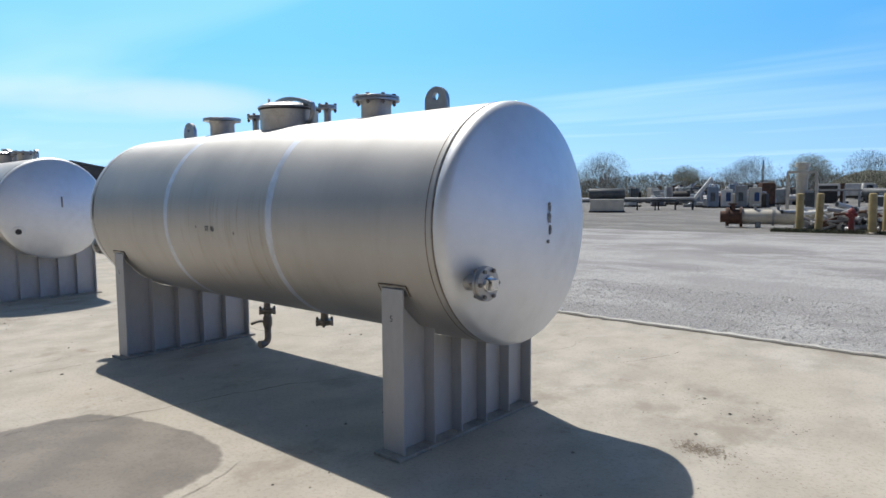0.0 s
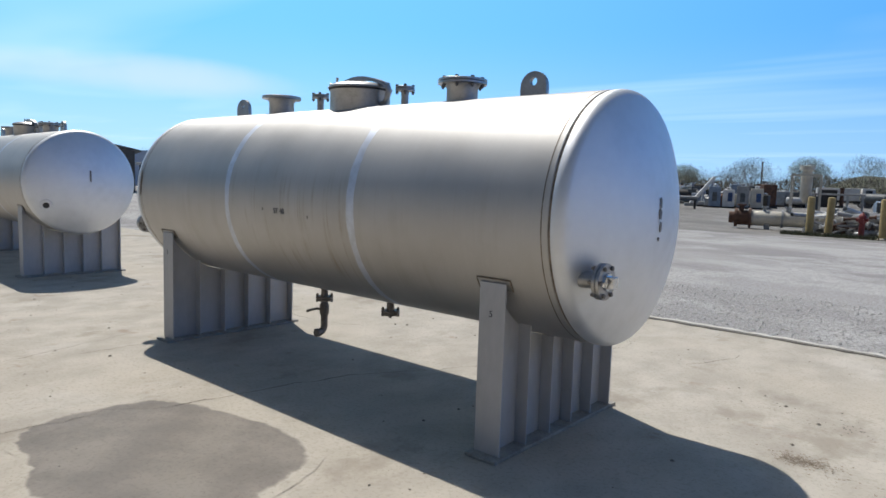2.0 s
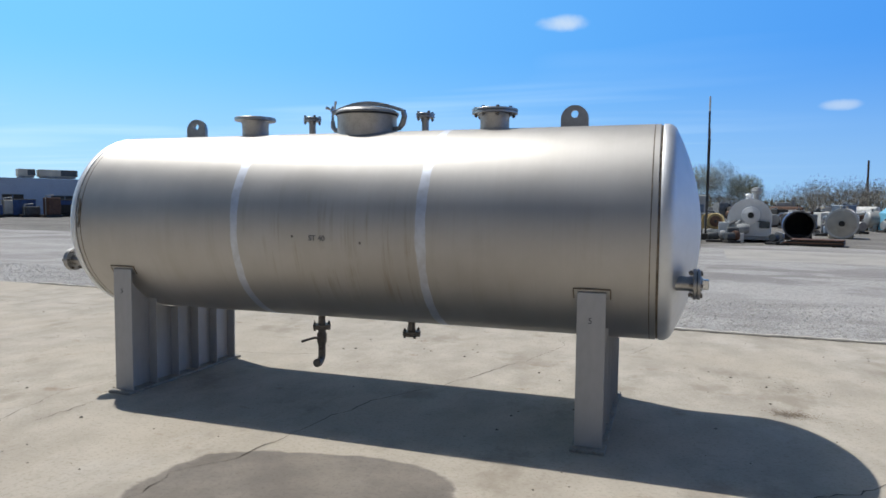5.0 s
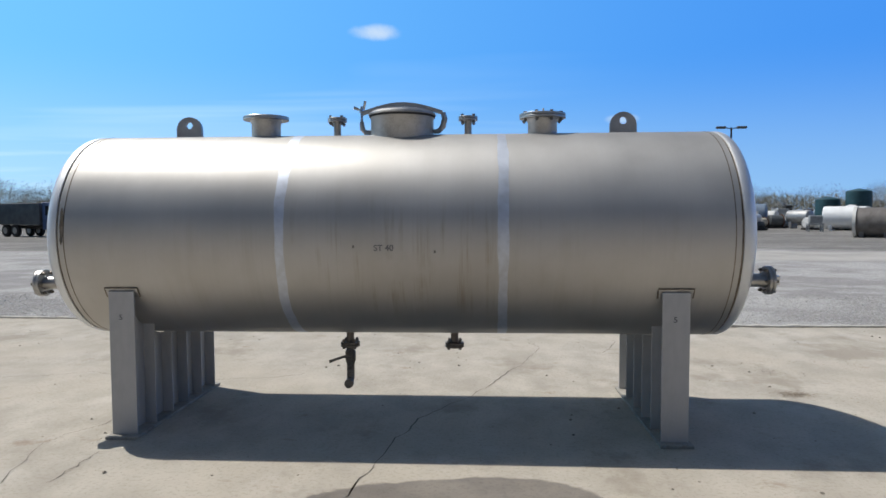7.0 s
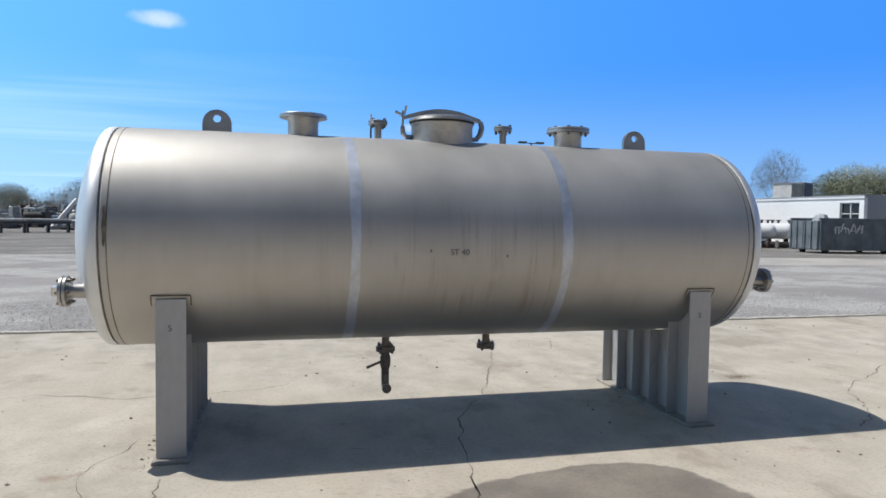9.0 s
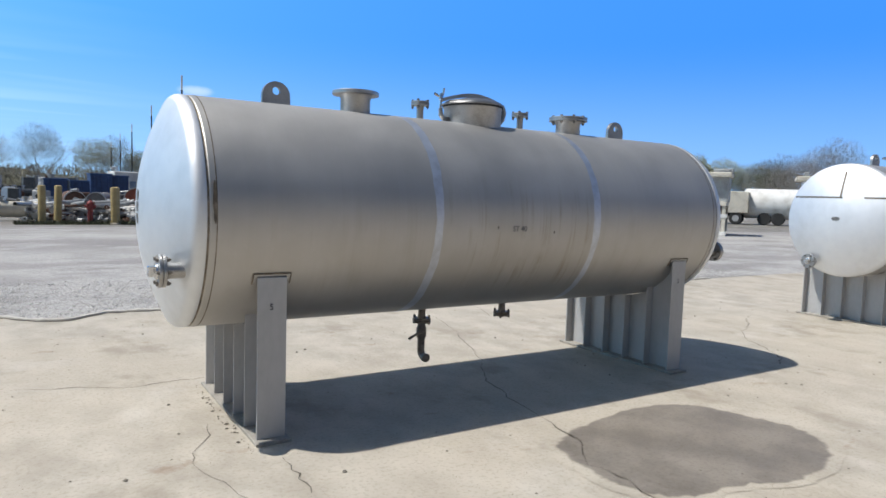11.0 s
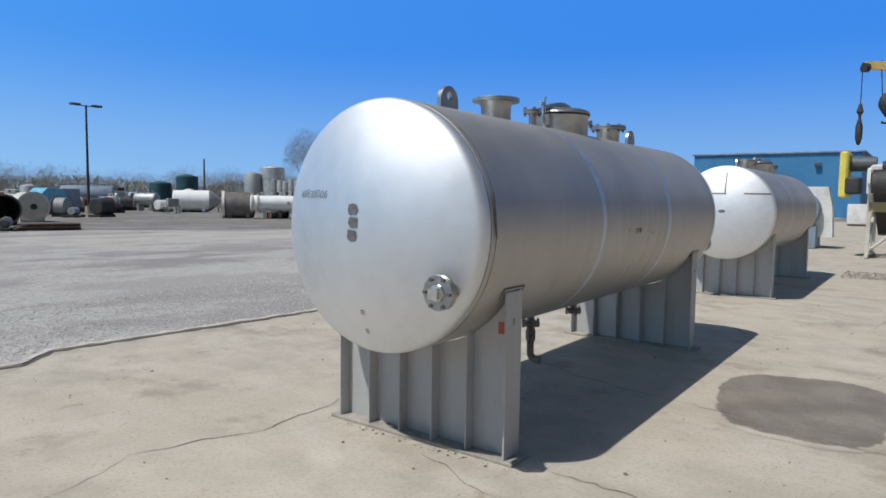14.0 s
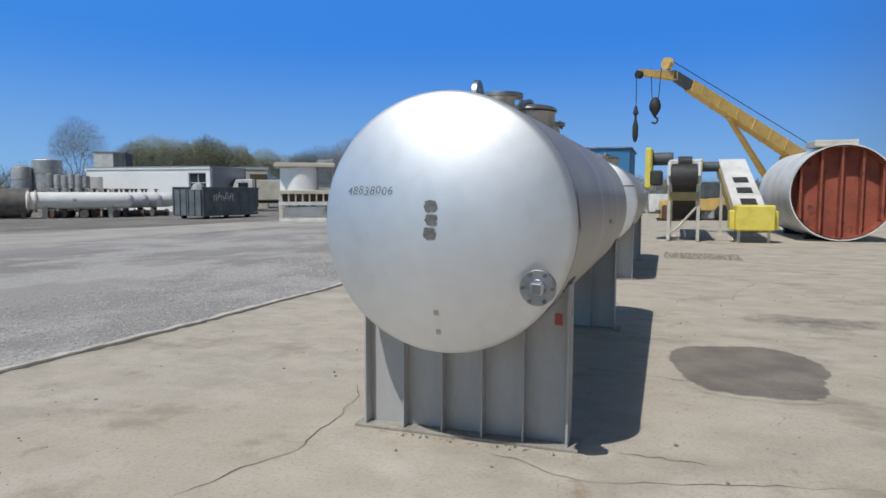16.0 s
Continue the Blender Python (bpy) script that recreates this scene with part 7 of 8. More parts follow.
for k in range(3):
    mm = thing("covered_machine", pose(-26.2 - 0.35 * k, 11.2 + 0.75 * k, G, 0, 0, 60), "dark rusty machine standing under the canopy", "machine", "machines under the canopy")
    part("casing", bm_box(0.75, 1.1, 1.25, (0, 0, 0.25), 0.05), M["black" if k != 1 else "rust"], mm)
    part("base", bm_box(0.8, 1.2, 0.25, (0, 0, 0)), M["darkgrey"], mm)
    part("top_pipe", bm_tube([(0, -0.4, 1.5), (0, -0.4, 1.75), (0, 0.4, 1.75)], 0.08, 8), M["rust"], mm)
wbld = building("long_hall", pose(-83.0, 33.0, G, 0, 0, 58), 34.0, 14.0, 4.25, M["hallblue"], M["hallblue"], "long low blue-grey hall across the yard", ((22, 24.2, 0.4, 2.6), (27, 30, 0.2, 2.5), (8, 10, 0.4, 2.6)), 0.3, M["bluegrey"])
for d, w in ((28.2, 4.2), (24.8, 1.8), (12.0, 3.0)):
    roof_unit(pose(-83.0 + d * math.cos(radians(58)) - 3 * math.sin(radians(58)), 33.0 + d * math.sin(radians(58)) + 3 * math.cos(radians(58)), 4.43, 0, 0, 58), w, 2.0, 0.85, "low grey box unit on the hall's roof")
for k, (x, y) in enumerate(((-66.5, 50.5), (-64.6, 53.8), (-68.5, 47.8), (-70.5, 45.0))):
    b = thing("blue_skip", pose(x, y, G, 0, 0, 58), "dark blue waste skip beside the hall", "skip", "skips by the hall")
    part("tub", bm_box(2.2, 1.6, 1.7, (0, 0, 0.2), 0.05), M["blue" if k < 2 else "cream"], b)
    part("skid", bm_box(2.0, 1.4, 0.2, (0, 0, 0)), M["black"], b)
    part("lid", bm_box(2.25, 1.65, 0.1, (0, 0, 1.9), 0.03), M["darkgrey"], b)
for k in range(16):
    d = 6 + 27 * k / 15
    u = thing("parked_machine", pose(-83.0 + d * 0.53 + 0.848 * (5 + 1.5 * (k % 3)), 33.0 + d * 0.848 - 0.53 * (5 + 1.5 * (k % 3)), G, 0, 0, 58 + 9 * (k % 4)), "dark used machine parked before the hall", "machine", "machines before the hall")
    hh = (1.1, 1.6, 0.9, 1.9)[k % 4]
    part("skid", bm_box(2.0, 1.1, 0.3, (0, 0, 0), 0.02), M["black"], u)
    part("casing", bm_box(1.5, 1.0, hh, (0.1, 0, 0.3), 0.08), M[("darkgrey", "rust", "black", "blue", "cream")[k % 5]], u)
    part("top_pipe", bm_tube([(-0.6, 0, 0.3), (-0.6, 0, hh + 0.5), (0.3, 0, hh + 0.55)], 0.1, 8), M["grey"], u)
gh = thing("gabled_hall", pose(-51.9, 16.8, G, 0, 0, -111.2), "wide low hall with a dark pitched roof", "building", "yard buildings")
part("gable_wall", bm_prism([(-4.4, 0), (4.4, 0), (4.4, 3.35), (0, 4.25), (-4.4, 3.35)], 0.25, pose(0, 0, 0, 90, 0, 0)), M["clad"], gh)
for q in (-1, 1):
    part("roof_slope", bm_prism([(0, 4.28), (q * 4.9, 3.28), (q * 4.9, 3.42), (0, 4.44)], 16.0, pose(0, -7.8, 0, 90, 0, 0)), M["darkgrey"], gh)
    part("side_wall", bm_box(0.25, 15.0, 3.3, (q * 4.3, -7.6, 0)), M["clad"], gh)
part("door_leaf", bm_box(2.6, 0.08, 2.6, (2.4, 0.18, 0), 0.02), M["black"], gh, "dark sliding door")
wt = upright("tall_tank", pose(-33.2, 3.4, G), 1.0, 3.55, M["white"], "tall white upright tank on a cream skirt", 0.55, 0.05)
part("skirt", bm_lathe([(0, 0), (1.06, 0), (1.06, 0.8), (1.0, 0.82)], 28), M["cream"], wt)


# ---- trees ----
def stretch_limb(rnd, segs, p, d, length, r, n, level, rise):
    """A limb of n bent pieces; gives its joints with the way and the thickness there."""
    joints = []
    for k in range(n):
        d = (d + Vector((rnd.gauss(0, 0.13), rnd.gauss(0, 0.13), rnd.gauss(rise, 0.05)))).normalized()
        q = p + d * length / n
        ra, rb = r * (1 - 0.72 * k / n), r * (1 - 0.72 * (k + 1) / n)
        segs.append((p, q, ra, rb, level))
        joints.append((q, d, rb))
        p = q
    return joints


def aside(rnd, d, a):
    """A way that leaves d by the angle a, to any side."""
    s = Vector((rnd.gauss(0, 1), rnd.gauss(0, 1), rnd.gauss(0, 1)))
    s = (s - d * s.dot(d)).normalized()
    return (d * math.cos(a) + s * math.sin(a)).normalized()


def bare_tree(seed, height, width, twigs, thick, spread=2):
    """A short trunk that forks into rising limbs; these split again, and fine twigs fill a rounded, lumpy crown."""
    rnd = random.Random(seed)
    segs = []
    r = height * 0.016
    fork = height * rnd.uniform(0.14, 0.20)
    stem = stretch_limb(rnd, segs, Vector((0, 0, 0)), Vector((0, 0, 1)), fork, r, 3, 4, 0.1)
    limbs = 8
    for k in range(limbs):
        turn = 6.283 * k / limbs + rnd.uniform(-0.3, 0.3)
        lean = radians((12, 48, 28, 56, 18, 42, 32, 52)[k] + rnd.uniform(-4, 4))
        way = Vector((math.cos(turn) * math.sin(lean), math.sin(turn) * math.sin(lean), math.cos(lean)))
        edge = 1 / math.sqrt((math.sin(lean) / (width * 0.5)) ** 2 + (math.cos(lean) / (height - fork)) ** 2)
        main = stretch_limb(rnd, segs, stem[-1][0], way, edge * 0.84, r * 0.5, 6, 3, 0.03)
        for q, d, rb in main[1:]:
            for _ in range(spread):
                stretch_limb(rnd, segs, q, aside(rnd, d, rnd.uniform(0.35, 0.7)), edge * rnd.uniform(0.16, 0.30), max(rb * 0.55, thick), 3, 2, 0.06)
    mid = Vector((0, 0, fork + (height - fork) * 0.54))
    lumps = [(Vector((rnd.gauss(0, 1), rnd.gauss(0, 1), rnd.gauss(0, 1))).normalized(), rnd.uniform(-0.14, 0.10)) for _ in range(14)]
    for _ in range(twigs):
        u = Vector((rnd.gauss(0, 1), rnd.gauss(0, 1), rnd.gauss(0, 1))).normalized()
        swell = 1 + sum(h for w, h in lumps if u.dot(w) > 0.72)
        f = rnd.random() ** 0.45 * swell
        p = mid + Vector((u.x * width * 0.5, u.y * width * 0.5, u.z * (height - fork) * 0.46)) * f
        if u.z < -0.55 and rnd.random() < 0.7:
            continue
        d = (u * 0.7 + Vector((rnd.gauss(0, 0.5), rnd.gauss(0, 0.5), 0.55 + rnd.gauss(0, 0.4)))).normalized()
        stretch_limb(rnd, segs, p, d, height * rnd.uniform(0.03, 0.07), thick, 1, 1, 0.0)
    return segs


def limbs_mesh(segs, least, sides):
    """Tapered round limbs where sides is 3 or more, flat twigs turned at random where it is 2."""
    rnd = random.Random(len(segs))
    v, f = [], []
    for a, b, r0, r1, level in segs:
        r0, r1 = max(r0, least), max(r1, least * 0.7)
        d = (b - a).normalized()
        s = d.orthogonal().normalized()
        u = d.cross(s)
        n = len(v)
        if sides == 2:
            t = rnd.uniform(0, math.pi)
            w = math.cos(t) * s + math.sin(t) * u
            v += [a - w * r0, a + w * r0, b + w * r1, b - w * r1]
            f.append((n, n + 1, n + 2, n + 3))
            continue
        for p, r in ((a, r0), (b, r1)):
            for k in range(sides):
                t = 2 * math.pi * k / sides
                v.append(p + r * (math.cos(t) * s + math.sin(t) * u))
        for k in range(sides):
            j = (k + 1) % sides
            f.append((n + k, n + j, n + sides + j, n + sides + k))
    return v, f


def raw(name, v, f, mat):
    me = bpy.data.meshes.new(name)
    me.from_pydata(v, [], f)
    me.materials.append(mat)
    return me


def leaves(rnd, pts, n, size, jitter):
    v, f = [], []
    for _ in range(n):
        c = rnd.choice(pts) + Vector((rnd.gauss(0, jitter), rnd.gauss(0, jitter), rnd.gauss(0, jitter)))
        a = Vector((rnd.gauss(0, 1), rnd.gauss(0, 1), rnd.gauss(0, 1))).normalized() * size * rnd.uniform(0.5, 1.2)
        b = a.orthogonal().normalized() * size * rnd.uniform(0.3, 0.8)
        k = len(v)
        v += [c - a, c + b, c + a, c - b]
        f.append((k, k + 1, k + 2, k + 3))
    return v, f


def tree_meshes(seed, height, width, leafy, twig=0.0075):
    segs = bare_tree(seed, height, width, 9000, twig)
    tv, tf = limbs_mesh([q for q in segs if q[4] >= 3], 0.05, 5)
    cv_, cf = limbs_mesh([q for q in segs if q[4] < 3], twig, 2)
    out = [raw("trunk", tv, tf, M["bark"]), raw("crown", cv_, cf, M["bark"])]
    if leafy:
        lv, lf = leaves(random.Random(seed), [q[1] for q in segs if q[4] < 2], leafy, 0.11, 0.12)
        out.append(raw("leaves", lv, lf, M["leaf"]))
    return out


TREES = [tree_meshes(1, 10.0, 10.5, 0), tree_meshes(2, 9.0, 8.0, 5000), tree_meshes(3, 12.0, 8.0, 0), tree_meshes(7, 10.0, 8.0, 12000)]


def tree(kind, x, y, s=1.0, rz=0.0):
    t = thing("tree", pose(x, y, G, 0, 0, rz) @ Matrix.Scale(s, 4), ("bare spreading tree just before leafing out", "bare tree with a haze of first leaves", "tall bare forked tree behind the yard", "broad tree in fresh olive-green leaf")[kind], "tree", "trees round the yard")
    for name, me in zip(("trunk", "crown", "leaves"), TREES[kind]):
        o = new(name, me)
        o.parent = t
    return t


for kind, x, y, s, rz in ((0, -65, 129, 1.05, 0), (0, -37.7, 140, 0.9, 70), (1, -27.4, 143, 0.95, 20), (1, -49, 135, 0.75, 130), (0, -17.2, 145, 0.95, 200), (2, -0.6, 135.5, 1.0, 0), (2, -8, 138, 0.85, 90),
                          (1, 8.1, 135.5, 1.1, 40), (2, 12, 138, 0.9, 10), (1, 16, 136, 0.9, 300), (2, 120.2, 135.6, 1.6, 30), (3, 118.2, 104.4, 1.32, 0), (3, 122.9, 101.0, 1.39, 120), (3, 112.1, 109.8, 1.24, 210), (3, 115.0, 107.4, 1.35, 20), (3, 129.0, 94.3, 1.22, 280), (3, 126.3, 97.9, 1.31, 320), (3, 120.6, 102.5, 1.28, 60),
                          (3, 132.4, 90.2, 1.15, 15), (1, 135.8, 85.5, 1.15, 15), (1, 140.9, 82.1, 1.08, 70), (2, 126.2, 66.3, 1.08, 50), (2, 122.9, 60.3, 1.16, 0), (0, 118.2, 65.9, 1.15, 100), (1, 115.5, 69.3, 1.08, 150), (0, 112.8, 63.2, 0.94, 190), (0, -73.4, 114, 0.9, 40), (0, -86, 106, 0.9, 310), (0, -72, 11.0, 0.62, 0), (0, -77, 15.5, 0.58, 80)):
    tree(kind, x, y, s, rz)

# far woods all round: one mass of bare trunks and twigs, with brush below
rnd = random.Random(21)
seed_trees = []
for k in range(6):
    segs = bare_tree(40 + k, 1.0, 0.92, 300, 0.0028, 1)
    v, f = limbs_mesh(segs, 0.0026, 2)
    seed_trees.append((np.array([tuple(p) for p in v]), np.array(f)))
wv, wf, base = [], [], 0
for k in range(1250):
    a = rnd.uniform(radians(-25), radians(200)) if k % 6 else rnd.uniform(radians(200), radians(335))
    rr = rnd.uniform(140, 178)
    if math.degrees(a) < 22 or math.degrees(a) > 158:
        rr *= 1.1
    x, y = rr * math.cos(a), rr * math.sin(a)
    if -26 < x < 6 and y > 0 and rnd.random() < 0.75:
        continue
    h = rnd.uniform(4.8, 7.4) * (1.0 + 0.22 * math.sin(a * 11) * math.sin(a * 4 + 2))
    v, f = seed_trees[k % 6]
    c, s = math.cos(k), math.sin(k)
    q = v * h
    wv.append(np.stack([x + q[:, 0] * c - q[:, 1] * s, y + q[:, 0] * s + q[:, 1] * c, q[:, 2] + G], 1))
    wf.append(f + base)
    base += len(v)


def quads_mesh(name, verts, faces, mat):
    """A mesh of separate quads straight from arrays."""
    me = bpy.data.meshes.new(name)
    me.vertices.add(len(verts))
    me.vertices.foreach_set("co", np.ascontiguousarray(verts, dtype=np.float32).ravel())
    me.loops.add(4 * len(faces))
    me.loops.foreach_set("vertex_index", np.ascontiguousarray(faces, dtype=np.int32).ravel())
    me.polygons.add(len(faces))
    me.polygons.foreach_set("loop_start", np.arange(0, 4 * len(faces), 4, dtype=np.int32))
    me.update(calc_edges=True)
    me.materials.append(mat)
    return me


tagged(new("woods", quads_mesh("woods", np.concatenate(wv), np.concatenate(wf), M["bark"])), "far belt of bare woodland round the yard", "woods", "", "stuff")
n = 170000
rng = np.random.default_rng(8)
ang = np.where(rng.random(n) < 0.85, rng.uniform(-0.5, 3.6, n), rng.uniform(0, 2 * np.pi, n))
rad = rng.uniform(138, 176, n)
hgt = rng.uniform(0, 1.0, n) ** 1.6 * (4.3 + 1.2 * np.sin(ang * 23) * np.sin(ang * 7 + 1)) + 0.1
cen = np.stack([rad * np.cos(ang), rad * np.sin(ang), hgt], 1)
va = rng.normal(0, 1, (n, 3))
va /= np.linalg.norm(va, axis=1)[:, None]
vb = np.cross(va, rng.normal(0, 1, (n, 3)))
vb /= np.linalg.norm(vb, axis=1)[:, None]
va[:, 2] = np.abs(va[:, 2]) + 0.8
sz = rng.uniform(0.15, 0.5, n)[:, None]
quad = np.stack([cen - va * sz, cen + vb * 0.075, cen + va * sz, cen - vb * 0.075], 1).reshape(-1, 3)
tagged(new("undergrowth", quads_mesh("undergrowth", quad, np.arange(4 * n).reshape(-1, 4), M["brush"])), "dry brown and olive brush below the far woods", "undergrowth", "", "stuff")

# grassy bank behind the scrap yard
bank = bmesh.new()
rows = []
for i in range(41):
    x = -75 + 100 * i / 40
    t0 = min(1, max(0, (x + 36) / 12))
    t1 = min(1, max(0, (x + 16) / 34))
    hgt = 5.4 * t0 * t0 * (3 - 2 * t0) * (1 - 0.7 * t1) + 0.3
    rows.append([bank.verts.new((x, 158 + 5 * j, G + hgt * math.sin(math.pi * j / 6) * (1 + 0.06 * math.sin(i * 1.7 + j)))) for j in range(7)])
for a, b in zip(rows, rows[1:]):
    for j in range(6):
        bank.faces.new((a[j], b[j], b[j + 1], a[j + 1]))
solid("embankment", bank, M["grass"], pose(0, 0, 0), "low grass-covered bank behind the scrap yard", "bank", kind="structure", sharp=80)

# weeds along the bollards
rw = random.Random(3)
v, f = [], []
for _ in range(2600):
    x = rw.uniform(-3.6, 1.6)
    y = 28.2 + 0.06 * x + abs(rw.gauss(0, 0.28)) * rw.choice((-0.6, 1))
    h, w = rw.uniform(0.05, 0.22), rw.uniform(0.012, 0.03)
    a = rw.uniform(0, 6.28)
    k = len(v)
    v += [(x - w * math.cos(a), y - w * math.sin(a), G - 0.17), (x + w * math.cos(a), y + w * math.sin(a), G - 0.17), (x + rw.gauss(0, 0.05), y + rw.gauss(0, 0.05), G - 0.17 + h)]
    f.append((k, k + 1, k + 2))
tagged(new("weeds", raw("weeds", v, f, M["grass"])), "tufts of weeds round the bollards", "weeds", "", "stuff")

# ---- marks on the tanks, stains and stones on the slab ----
pud = [(-0.26, -1.54), (0.17, -1.39), (0.69, -1.31), (1.12, -1.40), (1.28, -1.66), (1.36, -1.93), (1.40, -2.21), (1.23, -2.46), (0.91, -2.61), (0.46, -2.64), (0.18, -2.53), (-0.14, -2.51), (-0.33, -2.4), (-0.43, -2.2), (-0.43, -2.0), (-0.39, -1.72)]
fine_pud = []
rp = random.Random(6)
for k in range(len(pud)):
    q0, q1, q2, q3 = (Vector((*pud[(k + j) % len(pud)], 0)) for j in (-1, 0, 1, 2))
    for j in range(7):
        t = j / 7
        c = 0.5 * ((2 * q1) + (q2 - q0) * t + (2 * q0 - 5 * q1 + 4 * q2 - q3) * t * t + (3 * q1 - q0 - 3 * q2 + q3) * t ** 3)
        fine_pud.append((c.x + rp.gauss(0, 0.008), c.y + rp.gauss(0, 0.008)))


def damp_patch(outline, mid, steps, z, label):
    """A damp patch that dries towards its rim: rings of faces from the rim inwards, each with its own dampness."""
    bm = bmesh.new()
    layer = bm.verts.layers.float.new("damp")
    rings = []
    for grow, wet in steps:
        ring = []
        for x, y in outline:
            v = bm.verts.new((mid[0] + (x - mid[0]) * grow, mid[1] + (y - mid[1]) * grow, 0))
            v[layer] = wet
            ring.append(v)
        rings.append(ring)
    n = len(outline)
    for ra, rb in zip(rings, rings[1:]):
        for k in range(n):
            bm.faces.new((ra[k], ra[(k + 1) % n], rb[(k + 1) % n], rb[k]))
    bm.faces.new(rings[-1])
    bm.normal_update()
    for f in bm.faces:
        if f.normal.z < 0:
            f.normal_flip()
    return solid("damp_patch", bm, M["wet"], pose(0, 0, z), label, "stain", kind="structure")


damp_patch(fine_pud, (0.48, -2.0), ((1.12, 0.0), (1.04, 0.2), (1.0, 0.42), (0.94, 0.62), (0.85, 0.85), (0.6, 1.0)), 0.003, "dark damp patch on the concrete")
ro = random.Random(15)
waves = [(ro.uniform(0, 6.28), 0.16 * ro.uniform(0.4, 1.0) / (k ** 0.7)) for k in range(1, 9)]
long_pud = []
for k in range(72):
    a = 2 * math.pi * k / 72
    g = 1 + sum(amp * math.sin((j + 1) * a + p) for j, (p, amp) in enumerate(waves))
    long_pud.append((3.15 + 0.50 * g * math.cos(a), -3.12 + 1.0 * g * math.sin(a)))
damp_patch(long_pud, (3.15, -3.12), ((1.1, 0.0), (1.0, 0.2), (0.9, 0.29), (0.5, 0.36)), 0.003, "long faint damp patch on the concrete")
M["ruststain"] = surface("brown_rust_stain", (0.24, 0.185, 0.13), (0.18, 0.135, 0.09), (0.30, 0.24, 0.18), 0.9, 1.0, fine=40, coarse=6)


def speckle(cx, cy, sx, sy, n, size, seed, label, mat="ruststain"):
    """Many small brown specks that gather towards the middle."""
    rr = random.Random(seed)
    v, f = [], []
    for _ in range(n):
        x, y, s = cx + rr.gauss(0, sx), cy + rr.gauss(0, sy), size * rr.uniform(0.3, 1.3)
        k = len(v)
        v += [(x + s * rr.uniform(0.6, 1.3) * math.cos(1.047 * j) * 1.1, y + s * rr.uniform(0.6, 1.3) * math.sin(1.047 * j), 0.002 + 0.00001 * k / 6) for j in range(6)]
        f.append(tuple(range(k, k + 6)))
    return tagged(new("rust_stain", raw("stain", v, f, M[mat])), label, "stain", "", "stuff")


speckle(3.3, 0.62, 0.09, 0.05, 420, 0.006, 31, "brown rust specks on the concrete")
speckle(3.85, 0.5, 0.25, 0.05, 40, 0.006, 32, "brown rust specks on the concrete")
speckle(4.3, 1.9, 0.4, 0.12, 60, 0.007, 33, "brown rust specks on the concrete")
for cx, cy, n in ((2.89, 1.57, 16), (3.39, 1.48, 24), (3.67, 1.38, 14), (2.02, 2.5, 12), (-3.3, -1.6, 16)):
    speckle(cx, cy, 0.10, 0.08, n, 0.007, 40 + n, "dark crumbs of dirt on the concrete", "crack")
speckle(-3.0, 2.2, 0.7, 0.5, 22, 0.008, 34, "dark dirt specks on the concrete")
# chipped pale lip, a dark ribbon painting its shadow on the slab, crumbled gravel at the slab's far end
edge_pts = []
for (xa, ya), (xb, yb) in zip(EDGE[1:-1], EDGE[2:-1]):
    steps = max(2, int(math.dist((xa, ya), (xb, yb)) / 0.12))
    edge_pts += [Vector((xa + (xb - xa) * k / steps + rp.gauss(0, 0.004), ya + (yb - ya) * k / steps + rp.gauss(0, 0.007), 0)) for k in range(steps)]
lip = bmesh.new()
prev = None
for p in edge_pts:
    w = rp.uniform(0.04, 0.11)
    cur = (lip.verts.new((p.x, p.y - 0.005, -0.005)), lip.verts.new((p.x, p.y + 0.004, 0.008 + 0.12 * w)), lip.verts.new((p.x, p.y + 0.02 + w, 0.007 + 0.1 * w)), lip.verts.new((p.x, p.y + 0.06 + w, -0.03)))
    if prev:
        for i in range(3):
            lip.faces.new((prev[i], cur[i], cur[i + 1], prev[i + 1]))
    prev = cur
solid("kerb", lip, M["kerb"], pose(0, 0, 0), "chipped pale concrete lip along the slab", "kerb", kind="structure")
solid("joint_dirt", bm_ribbon([p - Vector((0, 0.025, 0)) for p in edge_pts], 0.10, 5), M["crack"], pose(0, 0, 0.0), "dark strip painted for the lip's shadow along the slab", "joint", kind="structure")
solid("gravel_patch", bm_stones(900, (11.0, 12.7, -3.0, -1.2), 0.02, 9), M["stone"], pose(0, 0, 0), "small patch of crumbled gravel on the slab", "gravel", kind="stuff")
solid("tank_debris", bm_stones(60, (-2.10, -2.04, -0.84, 0.75), 0.009, 12), M["stone"], pose(-0.02, 0, 0.0), "crumbs of rubble along the saddle's base plate", "rubble", kind="stuff")
tagged(new("edge_gravel", mesh_of(bm_stones(15000, (-14, 11, 4.3, 7.6), 0.015, 4), M["palestone"])), "pale loose gravel beyond the slab's edge", "gravel", "", "stuff").location.z = -0.02
tagged(new("loose_stones", mesh_of(bm_stones(420, (-9, 9, -4.5, 4.0), 0.011, 2), M["stone"])), "small loose stones and crumbs scattered on the concrete", "stones", "", "stuff")

HX = HALF + 0.007


def head_pose(s, y, z, lift=0.003):
    """A pose flat on a tank's end, at y across and z up from its middle; its x runs to the viewer's right."""
    r = math.hypot(y, z)
    slope = 2 * DISH * r / R0 ** 2
    nrm = Vector((s, slope * y / max(r, 1e-6), slope * z / max(r, 1e-6))).normalized()
    right = Vector((0, s, 0))
    right = (right - nrm * right.dot(nrm)).normalized()
    up = nrm.cross(right)
    at = Vector((s * (HX + dish_x(r)), y, CZ + z)) + nrm * lift
    return Matrix(((right.x, up.x, nrm.x, at.x), (right.y, up.y, nrm.y, at.y), (right.z, up.z, nrm.z, at.z), (0, 0, 0, 1)))


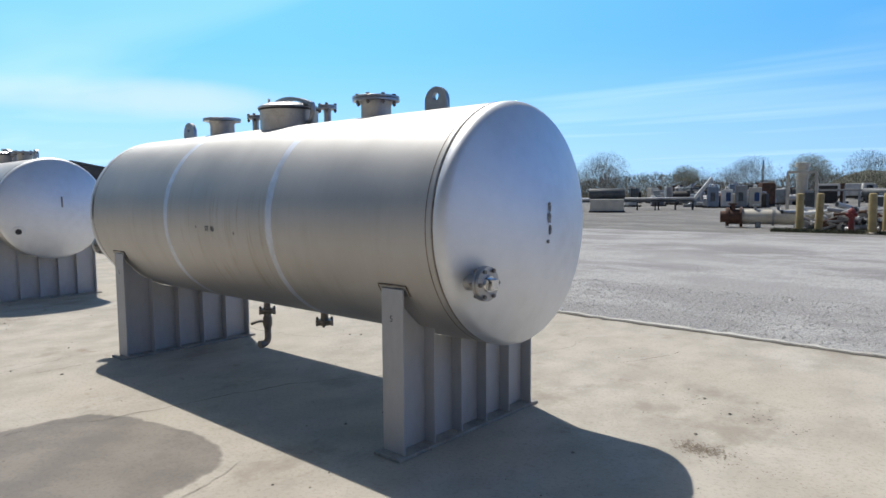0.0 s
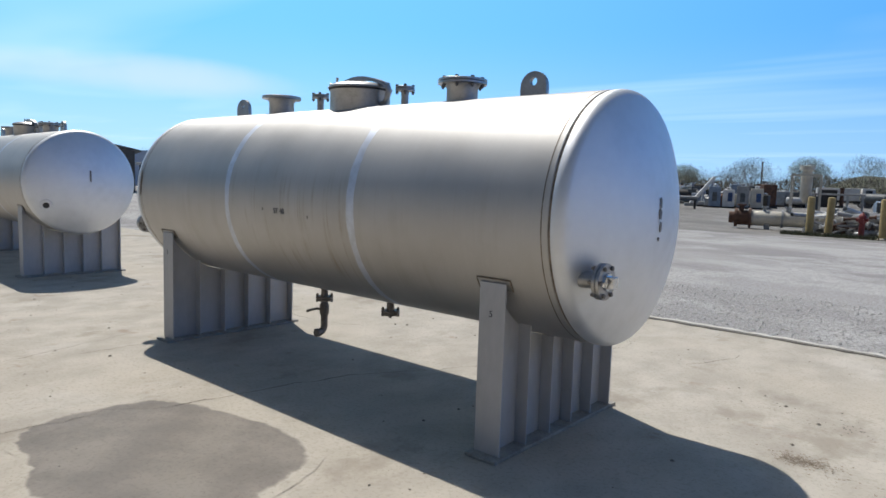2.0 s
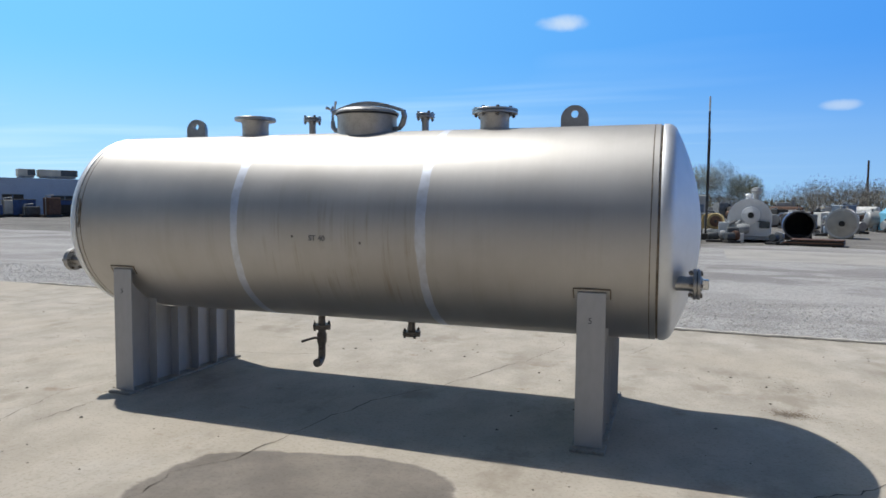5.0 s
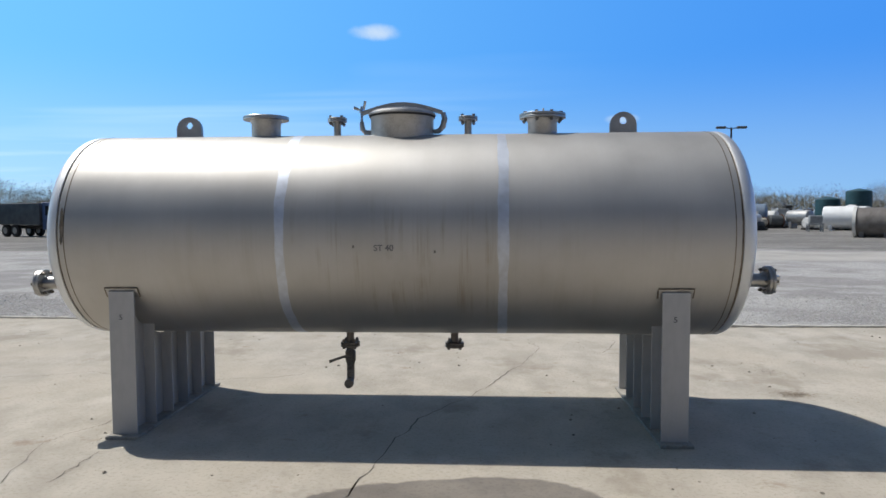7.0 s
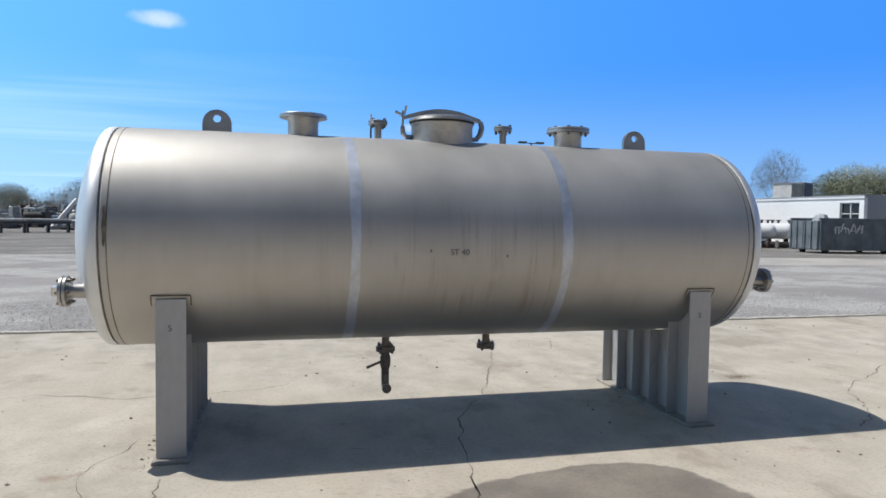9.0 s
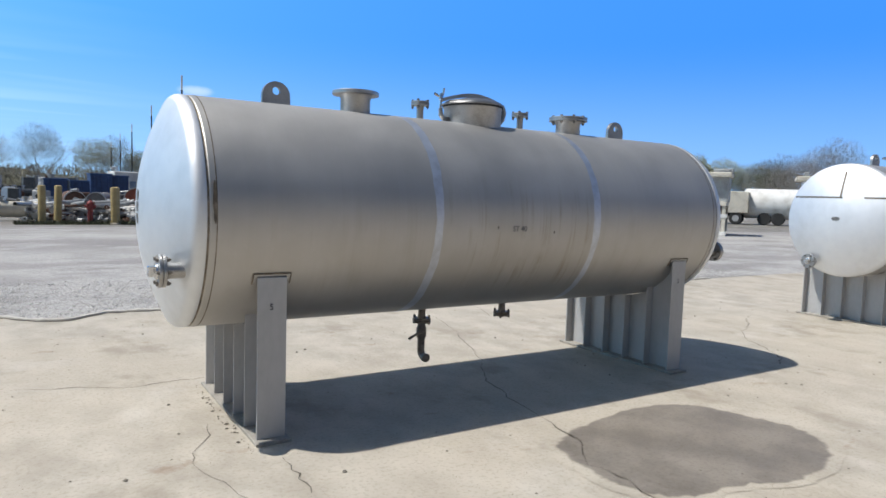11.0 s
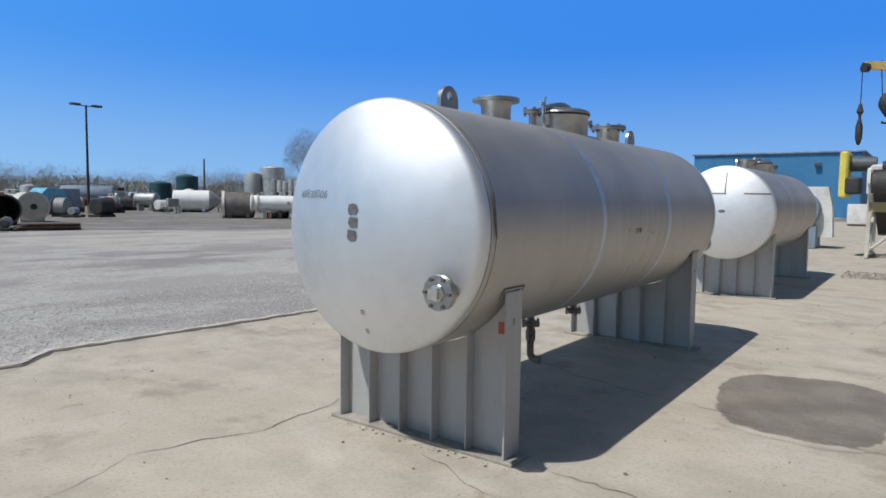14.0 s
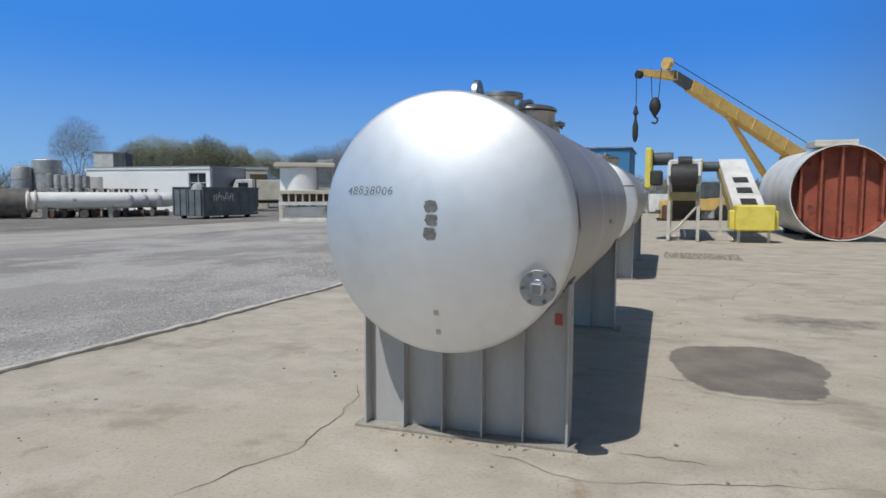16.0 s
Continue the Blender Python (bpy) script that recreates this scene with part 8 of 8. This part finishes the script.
def blot(tank_ob, m, w, h, seed, name="grinding_mark"):
    rr = random.Random(seed)
    out = [(w * (1 + rr.uniform(-0.16, 0.16)) * abs(math.cos(2 * math.pi * k / 22)) ** 0.7 * (1 if math.cos(2 * math.pi * k / 22) > 0 else -1), h * (1 + rr.uniform(-0.12, 0.12)) * abs(math.sin(2 * math.pi * k / 22)) ** 0.7 * (1 if math.sin(2 * math.pi * k / 22) > 0 else -1)) for k in range(22)]
    return part(name, bm_prism(out, 0.002), M["mark"], tank_ob, "dull grey grinding mark", m)


for k, (dy, z) in enumerate(((0.005, 0.105), (0.0, 0.03), (0.012, -0.045))):
    blot(main_tank, head_pose(-1, dy, z), 0.036, 0.033, k)
for k, (dy, z) in enumerate(((0.01, 0.11), (0.0, 0.045), (0.012, -0.03), (-0.005, -0.1))):
    blot(main_tank, head_pose(1, dy, z), 0.014 if k != 1 else 0.02, 0.03 if k < 3 else 0.012, 10 + k)
blot(east_tank, head_pose(-1, 0.0, 0.02), 0.05, 0.025, 20)
for k, figure in enumerate("48838006"):
    letters(figure, 0.07, M["pen"], main_tank, head_pose(-1, 0.40 + 0.041 * (3.5 - k), 0.185 + 0.004 * ((k * 7) % 3), 0.003) @ Matrix.Shear("XY", 4, (0.25, 0)), "marker_figure", "handwritten grey marker figure", -0.001)
for z in (-0.50, -0.62):
    part("faded_mark", bm_box(0.026, 0.034, 0.002, (0, 0, 0), 0.0009), M["steel_fit"], main_tank, "", head_pose(-1, 0.0, z))
part("red_tag", bm_box(0.05, 0.004, 0.075), M["red_tag"], main_tank, "faded red sticker", pose(-SAD_X - 0.0085, -0.61, 0.77, 0, 0, 90))


def shell_pose(x, z):
    """A pose flat on the shell's near side at height z."""
    s = (z - CZ) / R
    y = -R * math.sqrt(1 - s * s)
    return pose(x, y * 1.003, CZ + (z - CZ) * 1.003, 90 + math.degrees(math.asin(-s)) * -1 * -1, 0, 0)


letters("ST 40", 0.058, M["pen"], main_tank, shell_pose(-0.045, 1.345), "stencilled_mark", "black stencilled mark", 0.001)
for x, z in ((-0.25, 1.355), (0.30, 1.32)):
    part("dent_spot", bm_box(0.014, 0.02, 0.002), M["mark"], main_tank, "", shell_pose(x, z) @ pose(0, 0, -0.001))
for x in (-SAD_X, SAD_X):
    letters("5", 0.055, M["ink"], main_tank, pose(x - 0.005, -SAD_Y - 0.0155, 0.855, 90, 0, 0), "leg_number", "black stencilled figure")
# weld cross on the east tank's end, seal scar and hole on the west tank's
for y0, y1 in ((-0.69, -0.31), (-0.05, 0.66)):
    for k in range(8):
        ya = y0 + (y1 - y0) * (k + 0.5) / 8
        part("weld_line", bm_box((y1 - y0) / 8 + 0.004, 0.02, 0.004), M["weld"], east_tank, "", head_pose(-1, ya, 0.305, -0.001))
part("weld_line", bm_box(0.018, 0.36, 0.004), M["weld"], east_tank, "", head_pose(-1, -0.03, 0.48))
# flat black disc; the dark inside a hole is put into its colour
part("open_hole", bm_lathe([(0, 0.0), (0.042, 0.0), (0.042, 0.004), (0, 0.004)], 20), M["black"], west_tank, "black disc painted as an open round hole", head_pose(1, -0.50, -0.33))
part("reinforcing_ring", bm_lathe([(0.042, 0.0), (0.085, 0.0), (0.08, 0.007), (0.045, 0.007)], 24), M["steel_head"], west_tank, "", head_pose(1, -0.50, -0.33))
part("scar", bm_box(0.022, 0.16, 0.002), M["weld"], west_tank, "", head_pose(1, 0.06, 0.1))

smudge = bm_prism([(0.012 * math.cos(0.45 * k) * (1 + 0.25 * math.sin(3 * k)), 0.13 * math.sin(0.45 * k)) for k in range(14)], 0.002)
part("dark_smudge", smudge, M["weld"], main_tank, "dark smudge beside the head seam", shell_pose(-HALF + 0.03, 1.50))
